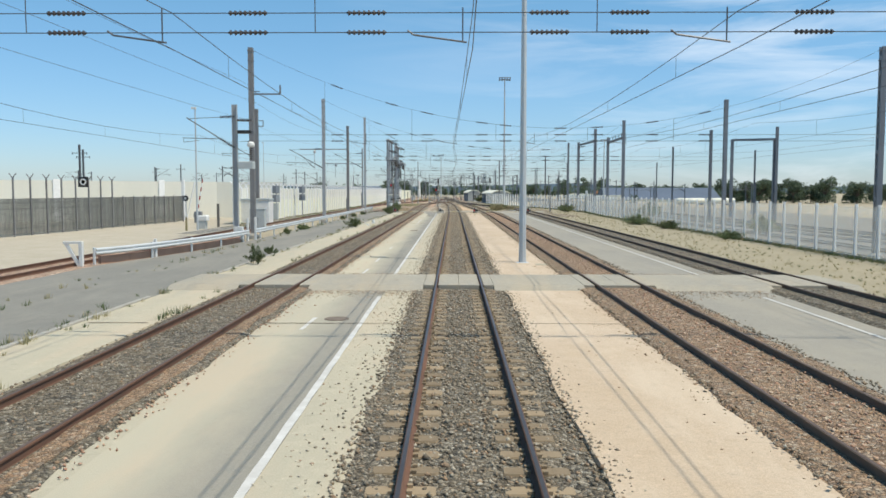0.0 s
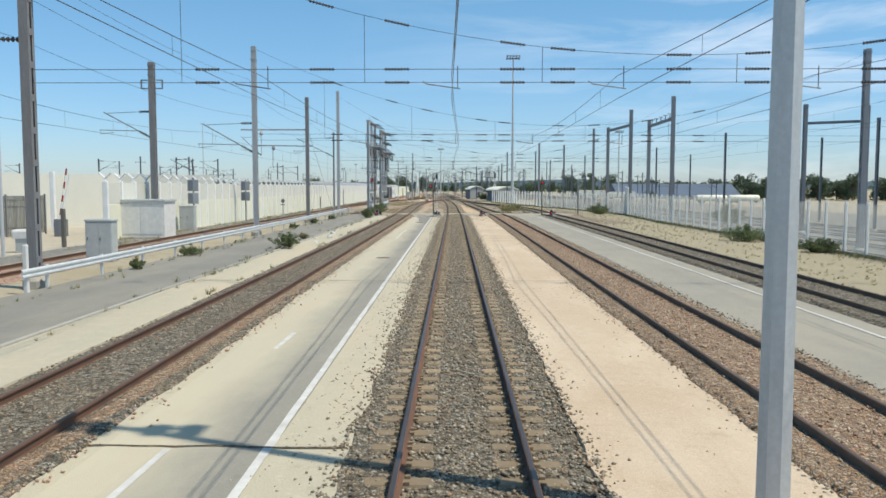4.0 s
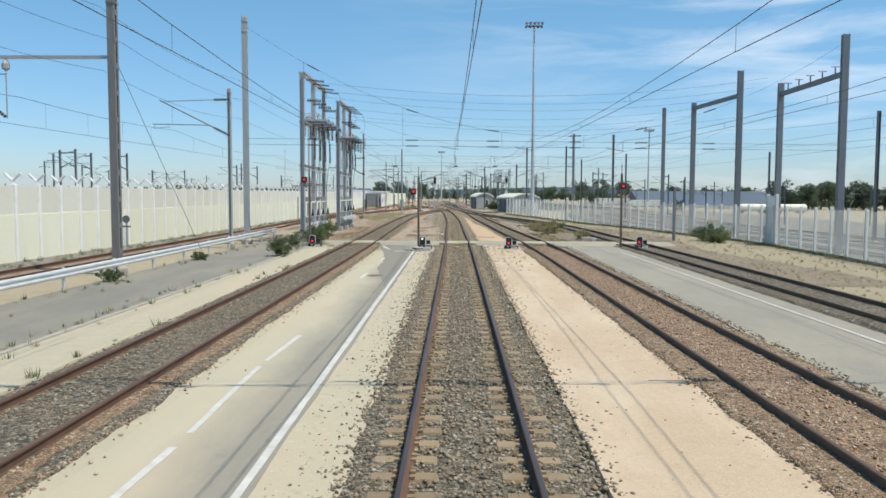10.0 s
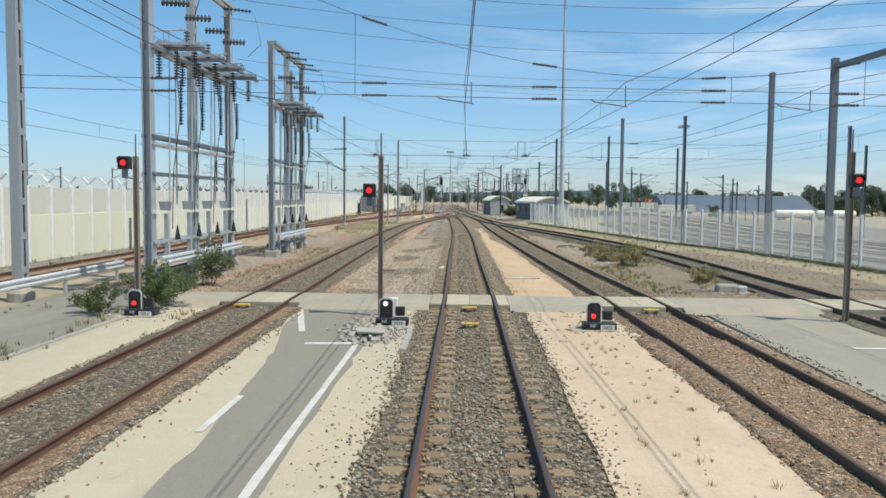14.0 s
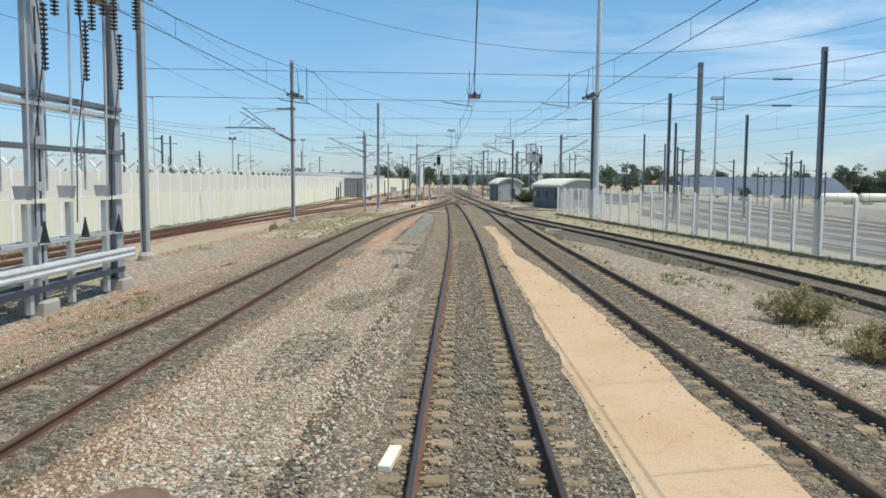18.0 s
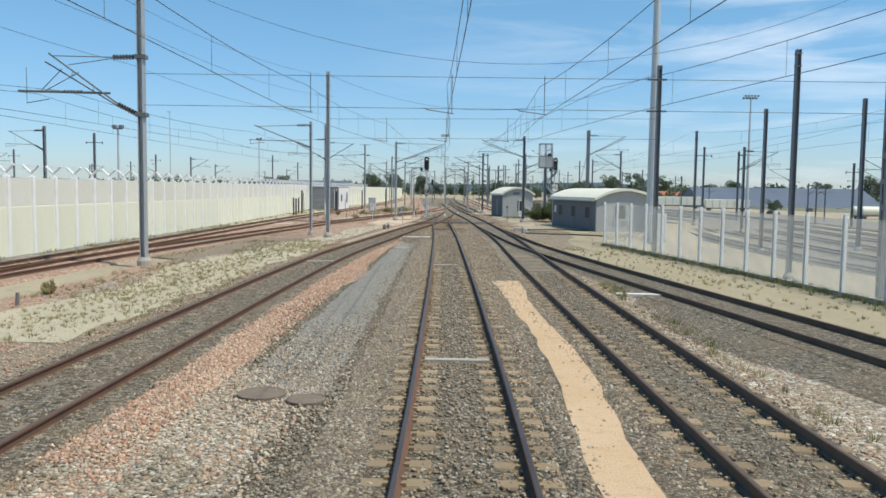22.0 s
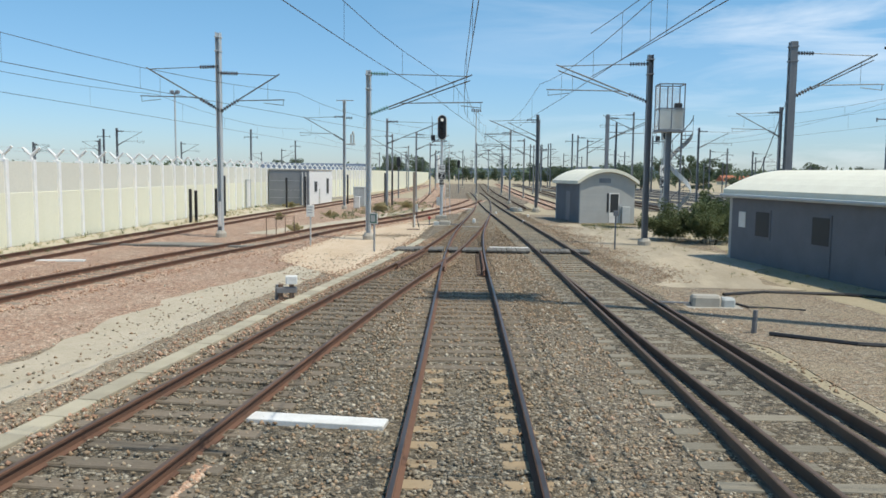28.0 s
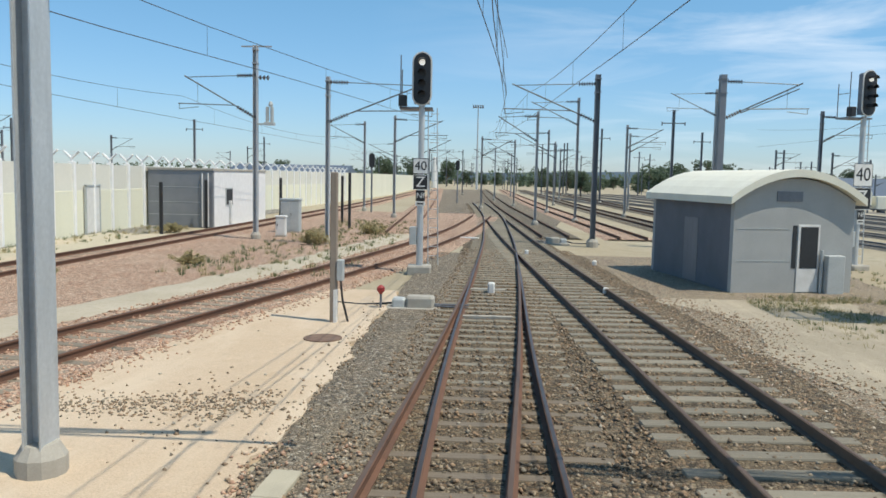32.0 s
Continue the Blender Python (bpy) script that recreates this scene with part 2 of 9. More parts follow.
M["pavement"] = ground_mix("concrete_pavement", (0.54, 0.475, 0.34), (0.46, 0.415, 0.31), (0.60, 0.53, 0.39), 0.25, 45, 0.6, (1.0, 0.15, 1.0), 0.5, stain=(0.53, 0.435, 0.31))
M["lane"] = ground_mix("worn_asphalt_lane", (0.275, 0.255, 0.21), (0.32, 0.295, 0.24), (0.38, 0.34, 0.265), 0.3, 60, 0.4, (1.0, 0.1, 1.0), 0.4, stain=(0.33, 0.295, 0.235))
# the lane's grey fades out westwards into the paving's own colour
_m = M["lane"]
nt, links = _m.node_tree.nodes, _m.node_tree.links
b = nt["Principled BSDF"]
_grey = b.inputs["Base Color"].links[0].from_socket
_pos = nt.new("ShaderNodeNewGeometry").outputs["Position"]
_sx = nt.new("ShaderNodeSeparateXYZ")
links.new(_pos, _sx.inputs["Vector"])
_wig = nt.new("ShaderNodeMath")
_wig.operation = "MULTIPLY_ADD"
links.new(noise_tex(nt, links, _pos, 0.8, 5.0, 0.65, (1, 0.35, 1)), _wig.inputs[0])
_wig.inputs[1].default_value = 1.3
links.new(_sx.outputs["X"], _wig.inputs[2])
_fade = nt.new("ShaderNodeMapRange")
_fade.inputs["From Min"].default_value, _fade.inputs["From Max"].default_value = -3.1, -2.0
links.new(_wig.outputs[0], _fade.inputs["Value"])
_wide = ramp(nt, links, noise_tex(nt, links, _pos, 0.25, 6.0, 0.65, (1.0, 0.15, 1.0)), [(0.35, (0.54, 0.475, 0.34)), (0.66, (0.46, 0.415, 0.31))])
_drift = noise_tex(nt, links, _pos, 0.55, 7.0, 0.7, (1.0, 0.22, 1.0))
_wide = mix(nt, links, ramp(nt, links, _drift, [(0.47, (0, 0, 0)), (0.62, (0.75, 0.75, 0.75))]), _wide, (0.53, 0.435, 0.31))
links.new(mix(nt, links, _fade.outputs["Result"], _wide, _grey), b.inputs["Base Color"])
M["lane_end"] = ground_mix("dark_worn_asphalt", (0.25, 0.23, 0.19), (0.29, 0.265, 0.215), (0.34, 0.305, 0.24), 0.3, 60, 0.4, (1.0, 0.1, 1.0), 0.4)
M["asphalt"] = ground_mix("old_asphalt", (0.31, 0.285, 0.235), (0.37, 0.335, 0.27), (0.25, 0.23, 0.19), 0.3, 60, 0.5, None, 0.5, stain=(0.36, 0.32, 0.25))
M["asphalt_dark"] = ground_mix("weathered_asphalt", (0.225, 0.212, 0.182), (0.275, 0.257, 0.215), (0.19, 0.178, 0.152), 0.3, 60, 0.5, None, 0.5, stain=(0.29, 0.265, 0.215))
M["cover"] = worn("dusty_iron_cover", (0.17, 0.13, 0.10), (0.23, 0.18, 0.135), 0.9, 0.05, 6, 50, 0.6, 0.6, 0.004)
M["sand"] = ground_mix("pink_sand", (0.55, 0.415, 0.28), (0.61, 0.48, 0.345), (0.47, 0.34, 0.215), 0.3, 35, 0.5, None, 0.6, stain=(0.62, 0.50, 0.365))
M["ground"] = ground_mix("dry_ground", (0.38, 0.31, 0.20), (0.44, 0.38, 0.27), (0.24, 0.22, 0.12), 0.12, 30, 0.7, None, 0.8)
M["grass_ground"] = ground_mix("dry_grass_ground", (0.40, 0.335, 0.225), (0.34, 0.29, 0.185), (0.23, 0.215, 0.12), 0.5, 22, 0.75, None, 1.0)
M["dry_grass"] = ground_mix("bleached_grass", (0.50, 0.45, 0.325), (0.43, 0.385, 0.265), (0.37, 0.34, 0.215), 0.5, 22, 0.7, (1.0, 0.35, 1.0), 1.0)
M["dusty_sand"] = ground_mix("grey_dusty_sand", (0.40, 0.34, 0.25), (0.345, 0.29, 0.205), (0.29, 0.245, 0.16), 0.4, 35, 0.6, None, 0.7, stain=(0.49, 0.41, 0.30))
M["crossing"] = ground_mix("crossing_asphalt", (0.41, 0.37, 0.29), (0.35, 0.32, 0.26), (0.47, 0.41, 0.31), 0.4, 60, 0.5, None, 0.5, stain=(0.43, 0.36, 0.26))
M["slab"] = worn("concrete_slab", (0.47, 0.42, 0.31), (0.36, 0.32, 0.24), 0.9, 0, 2.0, 50, 0.6, 0.5, 0.006, None, 0.25)
M["rail_top_dull"] = worn("rusty_rail_head", (0.17, 0.115, 0.085), (0.11, 0.072, 0.052), 0.6, 0.25, 0.8, 20, 0.7, 0.2, 0.001)
M["rail"] = worn("rusty_rail", (0.175, 0.085, 0.05), (0.11, 0.06, 0.04), 0.85, 0.0, 1.2, 30, 0.6, 0.5, 0.003)
M["rail_dark"] = worn("dark_rail", (0.18, 0.122, 0.085), (0.115, 0.08, 0.058), 0.85, 0.0, 1.2, 30, 0.6, 0.5, 0.003)
M["rail_top"] = worn("rail_running_surface", (0.20, 0.15, 0.125), (0.12, 0.08, 0.06), 0.38, 0.75, 0.8, 20, 0.7, 0.1, 0.001)
M["sleeper"] = worn("concrete_sleeper", (0.33, 0.25, 0.155), (0.22, 0.162, 0.10), 0.92, 0, 6.0, 60, 0.7, 0.6, 0.006, None, 0.35)
M["sleeper_dark"] = worn("tarred_timber_sleeper", (0.14, 0.11, 0.08), (0.27, 0.225, 0.165), 0.9, 0, 5.0, 40, 0.7, 0.8, 0.008, (1, 9, 9), 0.35)
M["sleeper_grey"] = worn("bleached_timber_sleeper", (0.205, 0.18, 0.135), (0.31, 0.28, 0.215), 0.9, 0, 5.0, 40, 0.7, 0.8, 0.008, (1, 9, 9), 0.35)
M["sleeper_wood"] = worn("timber_sleeper", (0.22, 0.18, 0.13), (0.32, 0.275, 0.21), 0.9, 0, 5.0, 40, 0.7, 0.8, 0.008, (1, 9, 9), 0.35)
M["planks"] = worn("grey_timber", (0.13, 0.12, 0.105), (0.22, 0.205, 0.18), 0.9, 0, 4.0, 30, 0.7, 0.8, 0.006, (9, 1, 9), 0.35)
M["steel"] = worn("painted_mast_steel", (0.39, 0.40, 0.415), (0.47, 0.48, 0.49), 0.5, 0.3, 1.5, 14, 0.6, 0.15, 0.002, (3, 3, 0.4), 0.3)
M["steel_dark"] = worn("dark_mast_steel", (0.17, 0.182, 0.205), (0.235, 0.25, 0.275), 0.5, 0.25, 1.5, 14, 0.6, 0.15, 0.002, (3, 3, 0.4), 0.3)
M["arm"] = worn("dark_arm_tube", (0.12, 0.135, 0.145), (0.17, 0.18, 0.185), 0.5, 0.2, 2.5, 18, 0.6, 0.1, 0.001)
M["steel_rust"] = worn("brown_mast_steel", (0.235, 0.235, 0.24), (0.175, 0.16, 0.155), 0.65, 0.2, 2.5, 14, 0.6, 0.2, 0.003, (3, 3, 0.5), 0.2)
M["galv"] = worn("galvanised_steel", (0.60, 0.62, 0.63), (0.50, 0.52, 0.53), 0.45, 0.25, 2.5, 18, 0.6, 0.1, 0.001, (3, 3, 0.5))
M["guard"] = worn("pale_barrier_steel", (0.76, 0.77, 0.76), (0.62, 0.63, 0.62), 0.4, 0.2, 2.5, 18, 0.6, 0.1, 0.001)
M["wire"] = plain("wire", (0.12, 0.125, 0.135), 0.5, 0.5)
M["insul"] = worn("brown_insulator", (0.055, 0.05, 0.05), (0.10, 0.09, 0.09), 0.25, 0.0, 8, 30, 0.5, 0.05, 0.001)
M["insul_green"] = worn("glass_insulator", (0.10, 0.22, 0.18), (0.07, 0.16, 0.14), 0.15, 0.0, 8, 30, 0.5, 0.05, 0.001)
M["wall"] = worn("cream_concrete_wall", (0.83, 0.81, 0.645), (0.76, 0.74, 0.58), 0.9, 0, 0.5, 20, 0.6, 0.3, 0.004, (1, 1, 0.25), 0.06)
M["wall_grey"] = worn("pale_grey_concrete", (0.74, 0.72, 0.63), (0.68, 0.66, 0.575), 0.9, 0, 0.5, 20, 0.6, 0.3, 0.004, (1, 1, 0.25), 0.08)
M["post_white"] = worn("white_post_paint", (0.90, 0.89, 0.87), (0.82, 0.81, 0.79), 0.5, 0, 3.0, 30, 0.4, 0.05, 0.001)
M["kerb_red"] = worn("rust_stained_concrete", (0.44, 0.27, 0.19), (0.33, 0.19, 0.13), 0.9, 0, 1.2, 30, 0.6, 0.5, 0.005)
M["white"] = worn("white_paint", (0.80, 0.79, 0.76), (0.68, 0.66, 0.62), 0.6, 0, 3.0, 30, 0.5, 0.1, 0.001)
M["roadpaint"] = worn("road_marking_paint", (0.74, 0.72, 0.67), (0.50, 0.47, 0.42), 0.75, 0, 2.5, 25, 0.8, 0.3, 0.002)
M["concrete"] = worn("cast_concrete", (0.46, 0.43, 0.37), (0.36, 0.33, 0.28), 0.9, 0, 3.0, 40, 0.6, 0.5, 0.005)
M["cabinet"] = worn("pale_grey_cabinet", (0.52, 0.54, 0.53), (0.44, 0.46, 0.45), 0.55, 0.1, 2.0, 20, 0.5, 0.1, 0.001)
M["hutgrey"] = worn("grey_render", (0.45, 0.455, 0.44), (0.39, 0.395, 0.385), 0.85, 0, 1.2, 30, 0.6, 0.4, 0.004)
M["hutmid"] = worn("grey_blockwork", (0.27, 0.28, 0.295), (0.22, 0.23, 0.245), 0.85, 0, 1.2, 30, 0.6, 0.4, 0.004)
# darker, bluer grey that carries the shade on the huts' west side
M["hutshade"] = worn("shade_darkened_render", (0.165, 0.175, 0.20), (0.13, 0.14, 0.16), 0.75, 0, 1.2, 30, 0.6, 0.3, 0.003)
M["post_brown"] = worn("weathered_brown_post", (0.34, 0.28, 0.225), (0.24, 0.185, 0.14), 0.85, 0, 2.0, 30, 0.6, 0.4, 0.004, (3, 3, 0.4))
M["hutroof"] = worn("cream_sheet_roof", (0.86, 0.83, 0.69), (0.79, 0.755, 0.625), 0.6, 0, 1.5, 25, 0.5, 0.2, 0.002)
M["dark"] = plain("dark_void", (0.03, 0.032, 0.035), 0.6)
M["black"] = plain("black_enamel", (0.018, 0.018, 0.02), 0.45)
M["yellow"] = worn("yellow_paint", (0.66, 0.44, 0.07), (0.52, 0.34, 0.08), 0.6, 0, 6, 40, 0.6, 0.2, 0.002)
M["redpaint"] = worn("red_paint", (0.42, 0.045, 0.04), (0.30, 0.04, 0.035), 0.55, 0, 6, 40, 0.6, 0.1, 0.001)
M["slat"] = worn("dark_slat_steel", (0.13, 0.135, 0.125), (0.19, 0.195, 0.18), 0.7, 0.1, 2, 20, 0.6, 0.1, 0.001, None, 0.5)
M["iron"] = worn("rusty_iron_cover", (0.17, 0.10, 0.07), (0.25, 0.17, 0.12), 0.85, 0.1, 6, 50, 0.6, 0.6, 0.004)
M["leaf"] = worn("green_leaf", (0.14, 0.18, 0.078), (0.195, 0.22, 0.098), 0.7, 0, 1.5, 20, 0.7, 0.1, 0.002, None, 0.3)
M["leaf_dry"] = worn("dry_leaf", (0.50, 0.42, 0.23), (0.36, 0.33, 0.16), 0.8, 0, 1.5, 20, 0.7, 0.1, 0.002, None, 0.3)
M["leaf_far"] = worn("distant_leaf", (0.115, 0.155, 0.095), (0.15, 0.19, 0.115), 0.8, 0, 0.4, 4, 0.7, 0.1, 0.01, None, 0.3)
M["bark"] = worn("bark", (0.12, 0.09, 0.065), (0.2, 0.16, 0.12), 0.9, 0, 5, 30, 0.6, 0.8, 0.01)
M["farshed"] = worn("distant_blue_roof", (0.095, 0.125, 0.17), (0.12, 0.15, 0.20), 0.6, 0, 0.1, 2, 0.5, 0.1, 0.01)
M["tile_red"] = worn("orange_roof_tiles", (0.45, 0.16, 0.08), (0.36, 0.13, 0.07), 0.8, 0, 0.5, 4, 0.6, 0.3, 0.02)


for _k in ("leaf", "leaf_dry", "leaf_far"):
    _m = M[_k]
    nt, links = _m.node_tree.nodes, _m.node_tree.links
    b = nt["Principled BSDF"]
    _tl = nt.new("ShaderNodeBsdfTranslucent")
    links.new(b.inputs["Base Color"].links[0].from_socket, _tl.inputs["Color"])
    _thin = nt.new("ShaderNodeMixShader")
    _thin.inputs["Fac"].default_value = 0.42
    links.new(b.outputs["BSDF"], _thin.inputs[1])
    links.new(_tl.outputs["BSDF"], _thin.inputs[2])
    links.new(_thin.outputs["Shader"], nt["Material Output"].inputs["Surface"])


def glow(name, col, strength):
    m, nt, links, b = nodes_of(name)
    b.inputs["Base Color"].default_value = rgba(col)
    b.inputs["Emission Color"].default_value = rgba(col)
    b.inputs["Emission Strength"].default_value = strength
    return m


M["lamp_red"] = glow("lit_red_lens", (0.85, 0.03, 0.03), 0.9)
M["lamp_white"] = glow("lit_white_lens", (0.95, 0.93, 0.85), 0.6)
# weathered translucent screens of the acoustic fence: clear glazing under a veil of pale dust
scr, nt, links, b = nodes_of("clear_fence_screen")
tc = nt.new("ShaderNodeTexCoord").outputs["Object"]
b.inputs["Base Color"].default_value = (0.74, 0.74, 0.70, 1)
b.inputs["Roughness"].default_value = 0.3
_tl = nt.new("ShaderNodeBsdfTranslucent")
_tl.inputs["Color"].default_value = (0.80, 0.80, 0.76, 1)
_veil = nt.new("ShaderNodeMixShader")
_veil.inputs["Fac"].default_value = 0.5
links.new(b.outputs["BSDF"], _veil.inputs[1])
links.new(_tl.outputs["BSDF"], _veil.inputs[2])
_tr = nt.new("ShaderNodeBsdfTransparent")
_all = nt.new("ShaderNodeMixShader")
links.new(ramp(nt, links, noise_tex(nt, links, tc, 0.9, 5.0, 0.6), [(0.3, (0.13, 0.13, 0.13)), (0.75, (0.32, 0.32, 0.32))]), _all.inputs["Fac"])
links.new(_tr.outputs["BSDF"], _all.inputs[1])
links.new(_veil.outputs["Shader"], _all.inputs[2])
links.new(_all.outputs["Shader"], nt["Material Output"].inputs["Surface"])
M["screen"] = scr

_sp = scr.copy()
_sp.name = "cloudy_white_screen"
for _n in _sp.node_tree.nodes:
    if _n.type == "VALTORGB":
        _n.color_ramp.elements[0].color, _n.color_ramp.elements[1].color = (0.62, 0.62, 0.62, 1), (0.8, 0.8, 0.8, 1)
M["screen_pale"] = _sp


def loose(name, palette):
    """Loose stones: every piece has its own colour."""
    m, nt, links, b = nodes_of(name)
    rnd = nt.new("ShaderNodeNewGeometry").outputs["Random Per Island"]
    n = len(palette)
    c = ramp(nt, links, rnd, [((i + 0.5) / n, p) for i, p in enumerate(palette)])
    tc = nt.new("ShaderNodeTexCoord").outputs["Object"]
    f = noise_tex(nt, links, tc, 45.0, 3.0, 0.6)
    links.new(mix(nt, links, ramp(nt, links, f, [(0.35, (0.4, 0.4, 0.4)), (0.65, (0, 0, 0))]), c, (0.14, 0.11, 0.08)), b.inputs["Base Color"])
    b.inputs["Roughness"].default_value = 0.9
    return m


M["loose_grey"] = loose("loose_grey_stone", [(0.12, 0.10, 0.072), (0.25, 0.21, 0.15), (0.38, 0.335, 0.255), (0.19, 0.145, 0.093), (0.52, 0.47, 0.375), (0.29, 0.225, 0.145)])
M["loose_dark"] = loose("loose_dark_stone", [(0.14, 0.105, 0.072), (0.27, 0.205, 0.135), (0.38, 0.305, 0.21), (0.21, 0.14, 0.085), (0.32, 0.21, 0.125)])
M["loose_brown"] = loose("loose_brown_stone", [(0.30, 0.20, 0.12), (0.40, 0.27, 0.16), (0.24, 0.17, 0.11), (0.48, 0.39, 0.28), (0.34, 0.22, 0.13)])
M["loose_pale"] = loose("loose_pale_stone", [(0.56, 0.49, 0.38), (0.66, 0.60, 0.49), (0.50, 0.40, 0.28), (0.55, 0.37, 0.26), (0.34, 0.265, 0.18), (0.60, 0.52, 0.40), (0.46, 0.30, 0.20)])
M["loose_red"] = loose("loose_rusty_stone", [(0.50, 0.275, 0.175), (0.64, 0.42, 0.29), (0.36, 0.20, 0.125), (0.68, 0.52, 0.39)])


# ---- mesh helpers ----
class Build:
    """Collects vertices and faces for one mesh."""

    def __init__(self):
        self.v, self.f = [], []

    def box(self, x0, y0, z0, x1, y1, z1, m=None):
        n = len(self.v)
        c = [Vector((x, y, z)) for z in (z0, z1) for x, y in ((x0, y0), (x1, y0), (x1, y1), (x0, y1))]
        self.v += [tuple(m @ p) if m else tuple(p) for p in c]
        self.f += [tuple(n + i for i in q) for q in ((3, 2, 1, 0), (4, 5, 6, 7), (0, 1, 5, 4), (1, 2, 6, 5), (2, 3, 7, 6), (3, 0, 4, 7))]
        return self

    def cbox(self, x0, y0, z0, x1, y1, z1, c=0.02, m=None):
        """A box whose upright and top edges are chamfered."""
        n = len(self.v)
        c = min(c, (x1 - x0) * 0.45, (y1 - y0) * 0.45, (z1 - z0) * 0.45)
        ring = lambda a, z: [(x0 + c + a, y0 + a, z), (x1 - c - a, y0 + a, z), (x1 - a, y0 + c + a, z), (x1 - a, y1 - c - a, z), (x1 - c - a, y1 - a, z), (x0 + c + a, y1 - a, z), (x0 + a, y1 - c - a, z), (x0 + a, y0 + c + a, z)]
        pts = ring(0, z0) + ring(0, z1 - c) + ring(c * 0.6, z1)
        self.v += [tuple(m @ Vector(p)) if m else p for p in pts]
        for r in (0, 8):
            for i in range(8):
                j = (i + 1) % 8
                self.f.append((n + r + i, n + r + j, n + r + 8 + j, n + r + 8 + i))
        self.f.append(tuple(n + 16 + i for i in range(8)))
        self.f.append(tuple(n + 7 - i for i in range(8)))
        return self

    def tube(self, p0, p1, r0, r1=None, seg=8, cap=True):
        p0, p1 = Vector(p0), Vector(p1)
        r1 = r0 if r1 is None else r1
        d = (p1 - p0)
        if d.length < 1e-6:
            return self
        q = d.to_track_quat("Z", "Y")
        n = len(self.v)
        for p, r in ((p0, r0), (p1, r1)):
            for i in range(seg):
                a = 2 * math.pi * i / seg
                self.v.append(tuple(p + q @ Vector((r * math.cos(a), r * math.sin(a), 0))))
        for i in range(seg):
            j = (i + 1) % seg
            self.f.append((n + i, n + j, n + seg + j, n + seg + i))
        if cap:
            self.f += [tuple(n + seg - 1 - i for i in range(seg)), tuple(n + seg + i for i in range(seg))]
        return self

    def path(self, pts, r, seg=5):
        for a, b in zip(pts, pts[1:]):
            self.tube(a, b, r, r, seg, False)
        return self

    def lathe(self, prof, base=(0, 0, 0), axis=(0, 0, 1), seg=10):
        """prof: (radius, height) pairs turned about an axis through base."""
        q, base = Vector(axis).to_track_quat("Z", "Y"), Vector(base)
        n = len(self.v)
        for r, h in prof:
            for i in range(seg):
                a = 2 * math.pi * i / seg
                self.v.append(tuple(base + q @ Vector((r * math.cos(a), r * math.sin(a), h))))
        for k in range(len(prof) - 1):
            for i in range(seg):
                j = (i + 1) % seg
                self.f.append((n + k * seg + i, n + k * seg + j, n + (k + 1) * seg + j, n + (k + 1) * seg + i))
        self.f += [tuple(n + seg - 1 - i for i in range(seg)), tuple(n + (len(prof) - 1) * seg + i for i in range(seg))]
        return self

    def sweep(self, prof, pts, closed=True, caps=True):
        """prof: (across, up) points carried along a line in plan, pts: (x, y, z)."""
        n, k = len(self.v), len(prof)
        for i, p in enumerate(pts):
            a, b = pts[max(i - 1, 0)], pts[min(i + 1, len(pts) - 1)]
            d = Vector((b[0] - a[0], b[1] - a[1]))
            d = d.normalized() if d.length else Vector((0, 1))
            for u, w in prof:
                self.v.append((p[0] + d.y * u, p[1] - d.x * u, p[2] + w))
        m = k if closed else k - 1
        for i in range(len(pts) - 1):
            for j in range(m):
                a, b = n + i * k + j, n + i * k + (j + 1) % k
                self.f.append((a, b, b + k, a + k))
        if closed and caps:
            self.f += [tuple(n + j for j in range(k)), tuple(n + (len(pts) - 1) * k + k - 1 - j for j in range(k))]
        return self

    def mesh(self, name, mat, smooth=False):
        me = bpy.data.meshes.new(name)
        me.from_pydata(self.v, [], self.f)
        me.update()
        bm = bmesh.new()
        bm.from_mesh(me)
        bmesh.ops.recalc_face_normals(bm, faces=bm.faces)
        bm.to_mesh(me)
        bm.free()
        me.materials.append(mat)
        if smooth:
            me.polygons.foreach_set("use_smooth", [True] * len(me.polygons))
        return me


def part(name, b, mat, parent, label="", smooth=False):
    ob = new(name, b.mesh(name, M[mat] if isinstance(mat, str) else mat, smooth))
    ob.parent = parent
    if label:
        ob["label"] = label
    return ob


def thing(name, label, category, at=(0, 0, 0), rz=0.0, group="", kind=""):
    e = new(name)
    e.matrix_world = pose(at[0], at[1], at[2], 0, 0, rz)
    return tagged(e, label, category, group, kind)


def solo(name, b, mat, label, category, at=(0, 0, 0), rz=0.0, group="", kind="", smooth=False):
    ob = new(name, b.mesh(name, M[mat] if isinstance(mat, str) else mat, smooth))
    ob.matrix_world = pose(at[0], at[1], at[2], 0, 0, rz)
    return tagged(ob, label, category, group, kind)


def line(pts):
    """A smooth function x(y) through points (y, x)."""
    ys = [p[0] for p in pts]
    xs = [p[1] for p in pts]
    n = len(pts)
    sl = [0.0] * n
    for i in range(n):
        a, b = max(i - 1, 0), min(i + 1, n - 1)
        sl[i] = (xs[b] - xs[a]) / (ys[b] - ys[a])

    def at(y):
        if y <= ys[0]:
            return xs[0] + sl[0] * (y - ys[0])
        if y >= ys[-1]:
            return xs[-1] + sl[-1] * (y - ys[-1])
        i = max(j for j in range(n - 1) if ys[j] <= y)
        h = ys[i + 1] - ys[i]
        t = (y - ys[i]) / h
        return (2 * t**3 - 3 * t**2 + 1) * xs[i] + (t**3 - 2 * t**2 + t) * h * sl[i] + (3 * t**2 - 2 * t**3) * xs[i + 1] + (t**3 - t**2) * h * sl[i + 1]
    return at


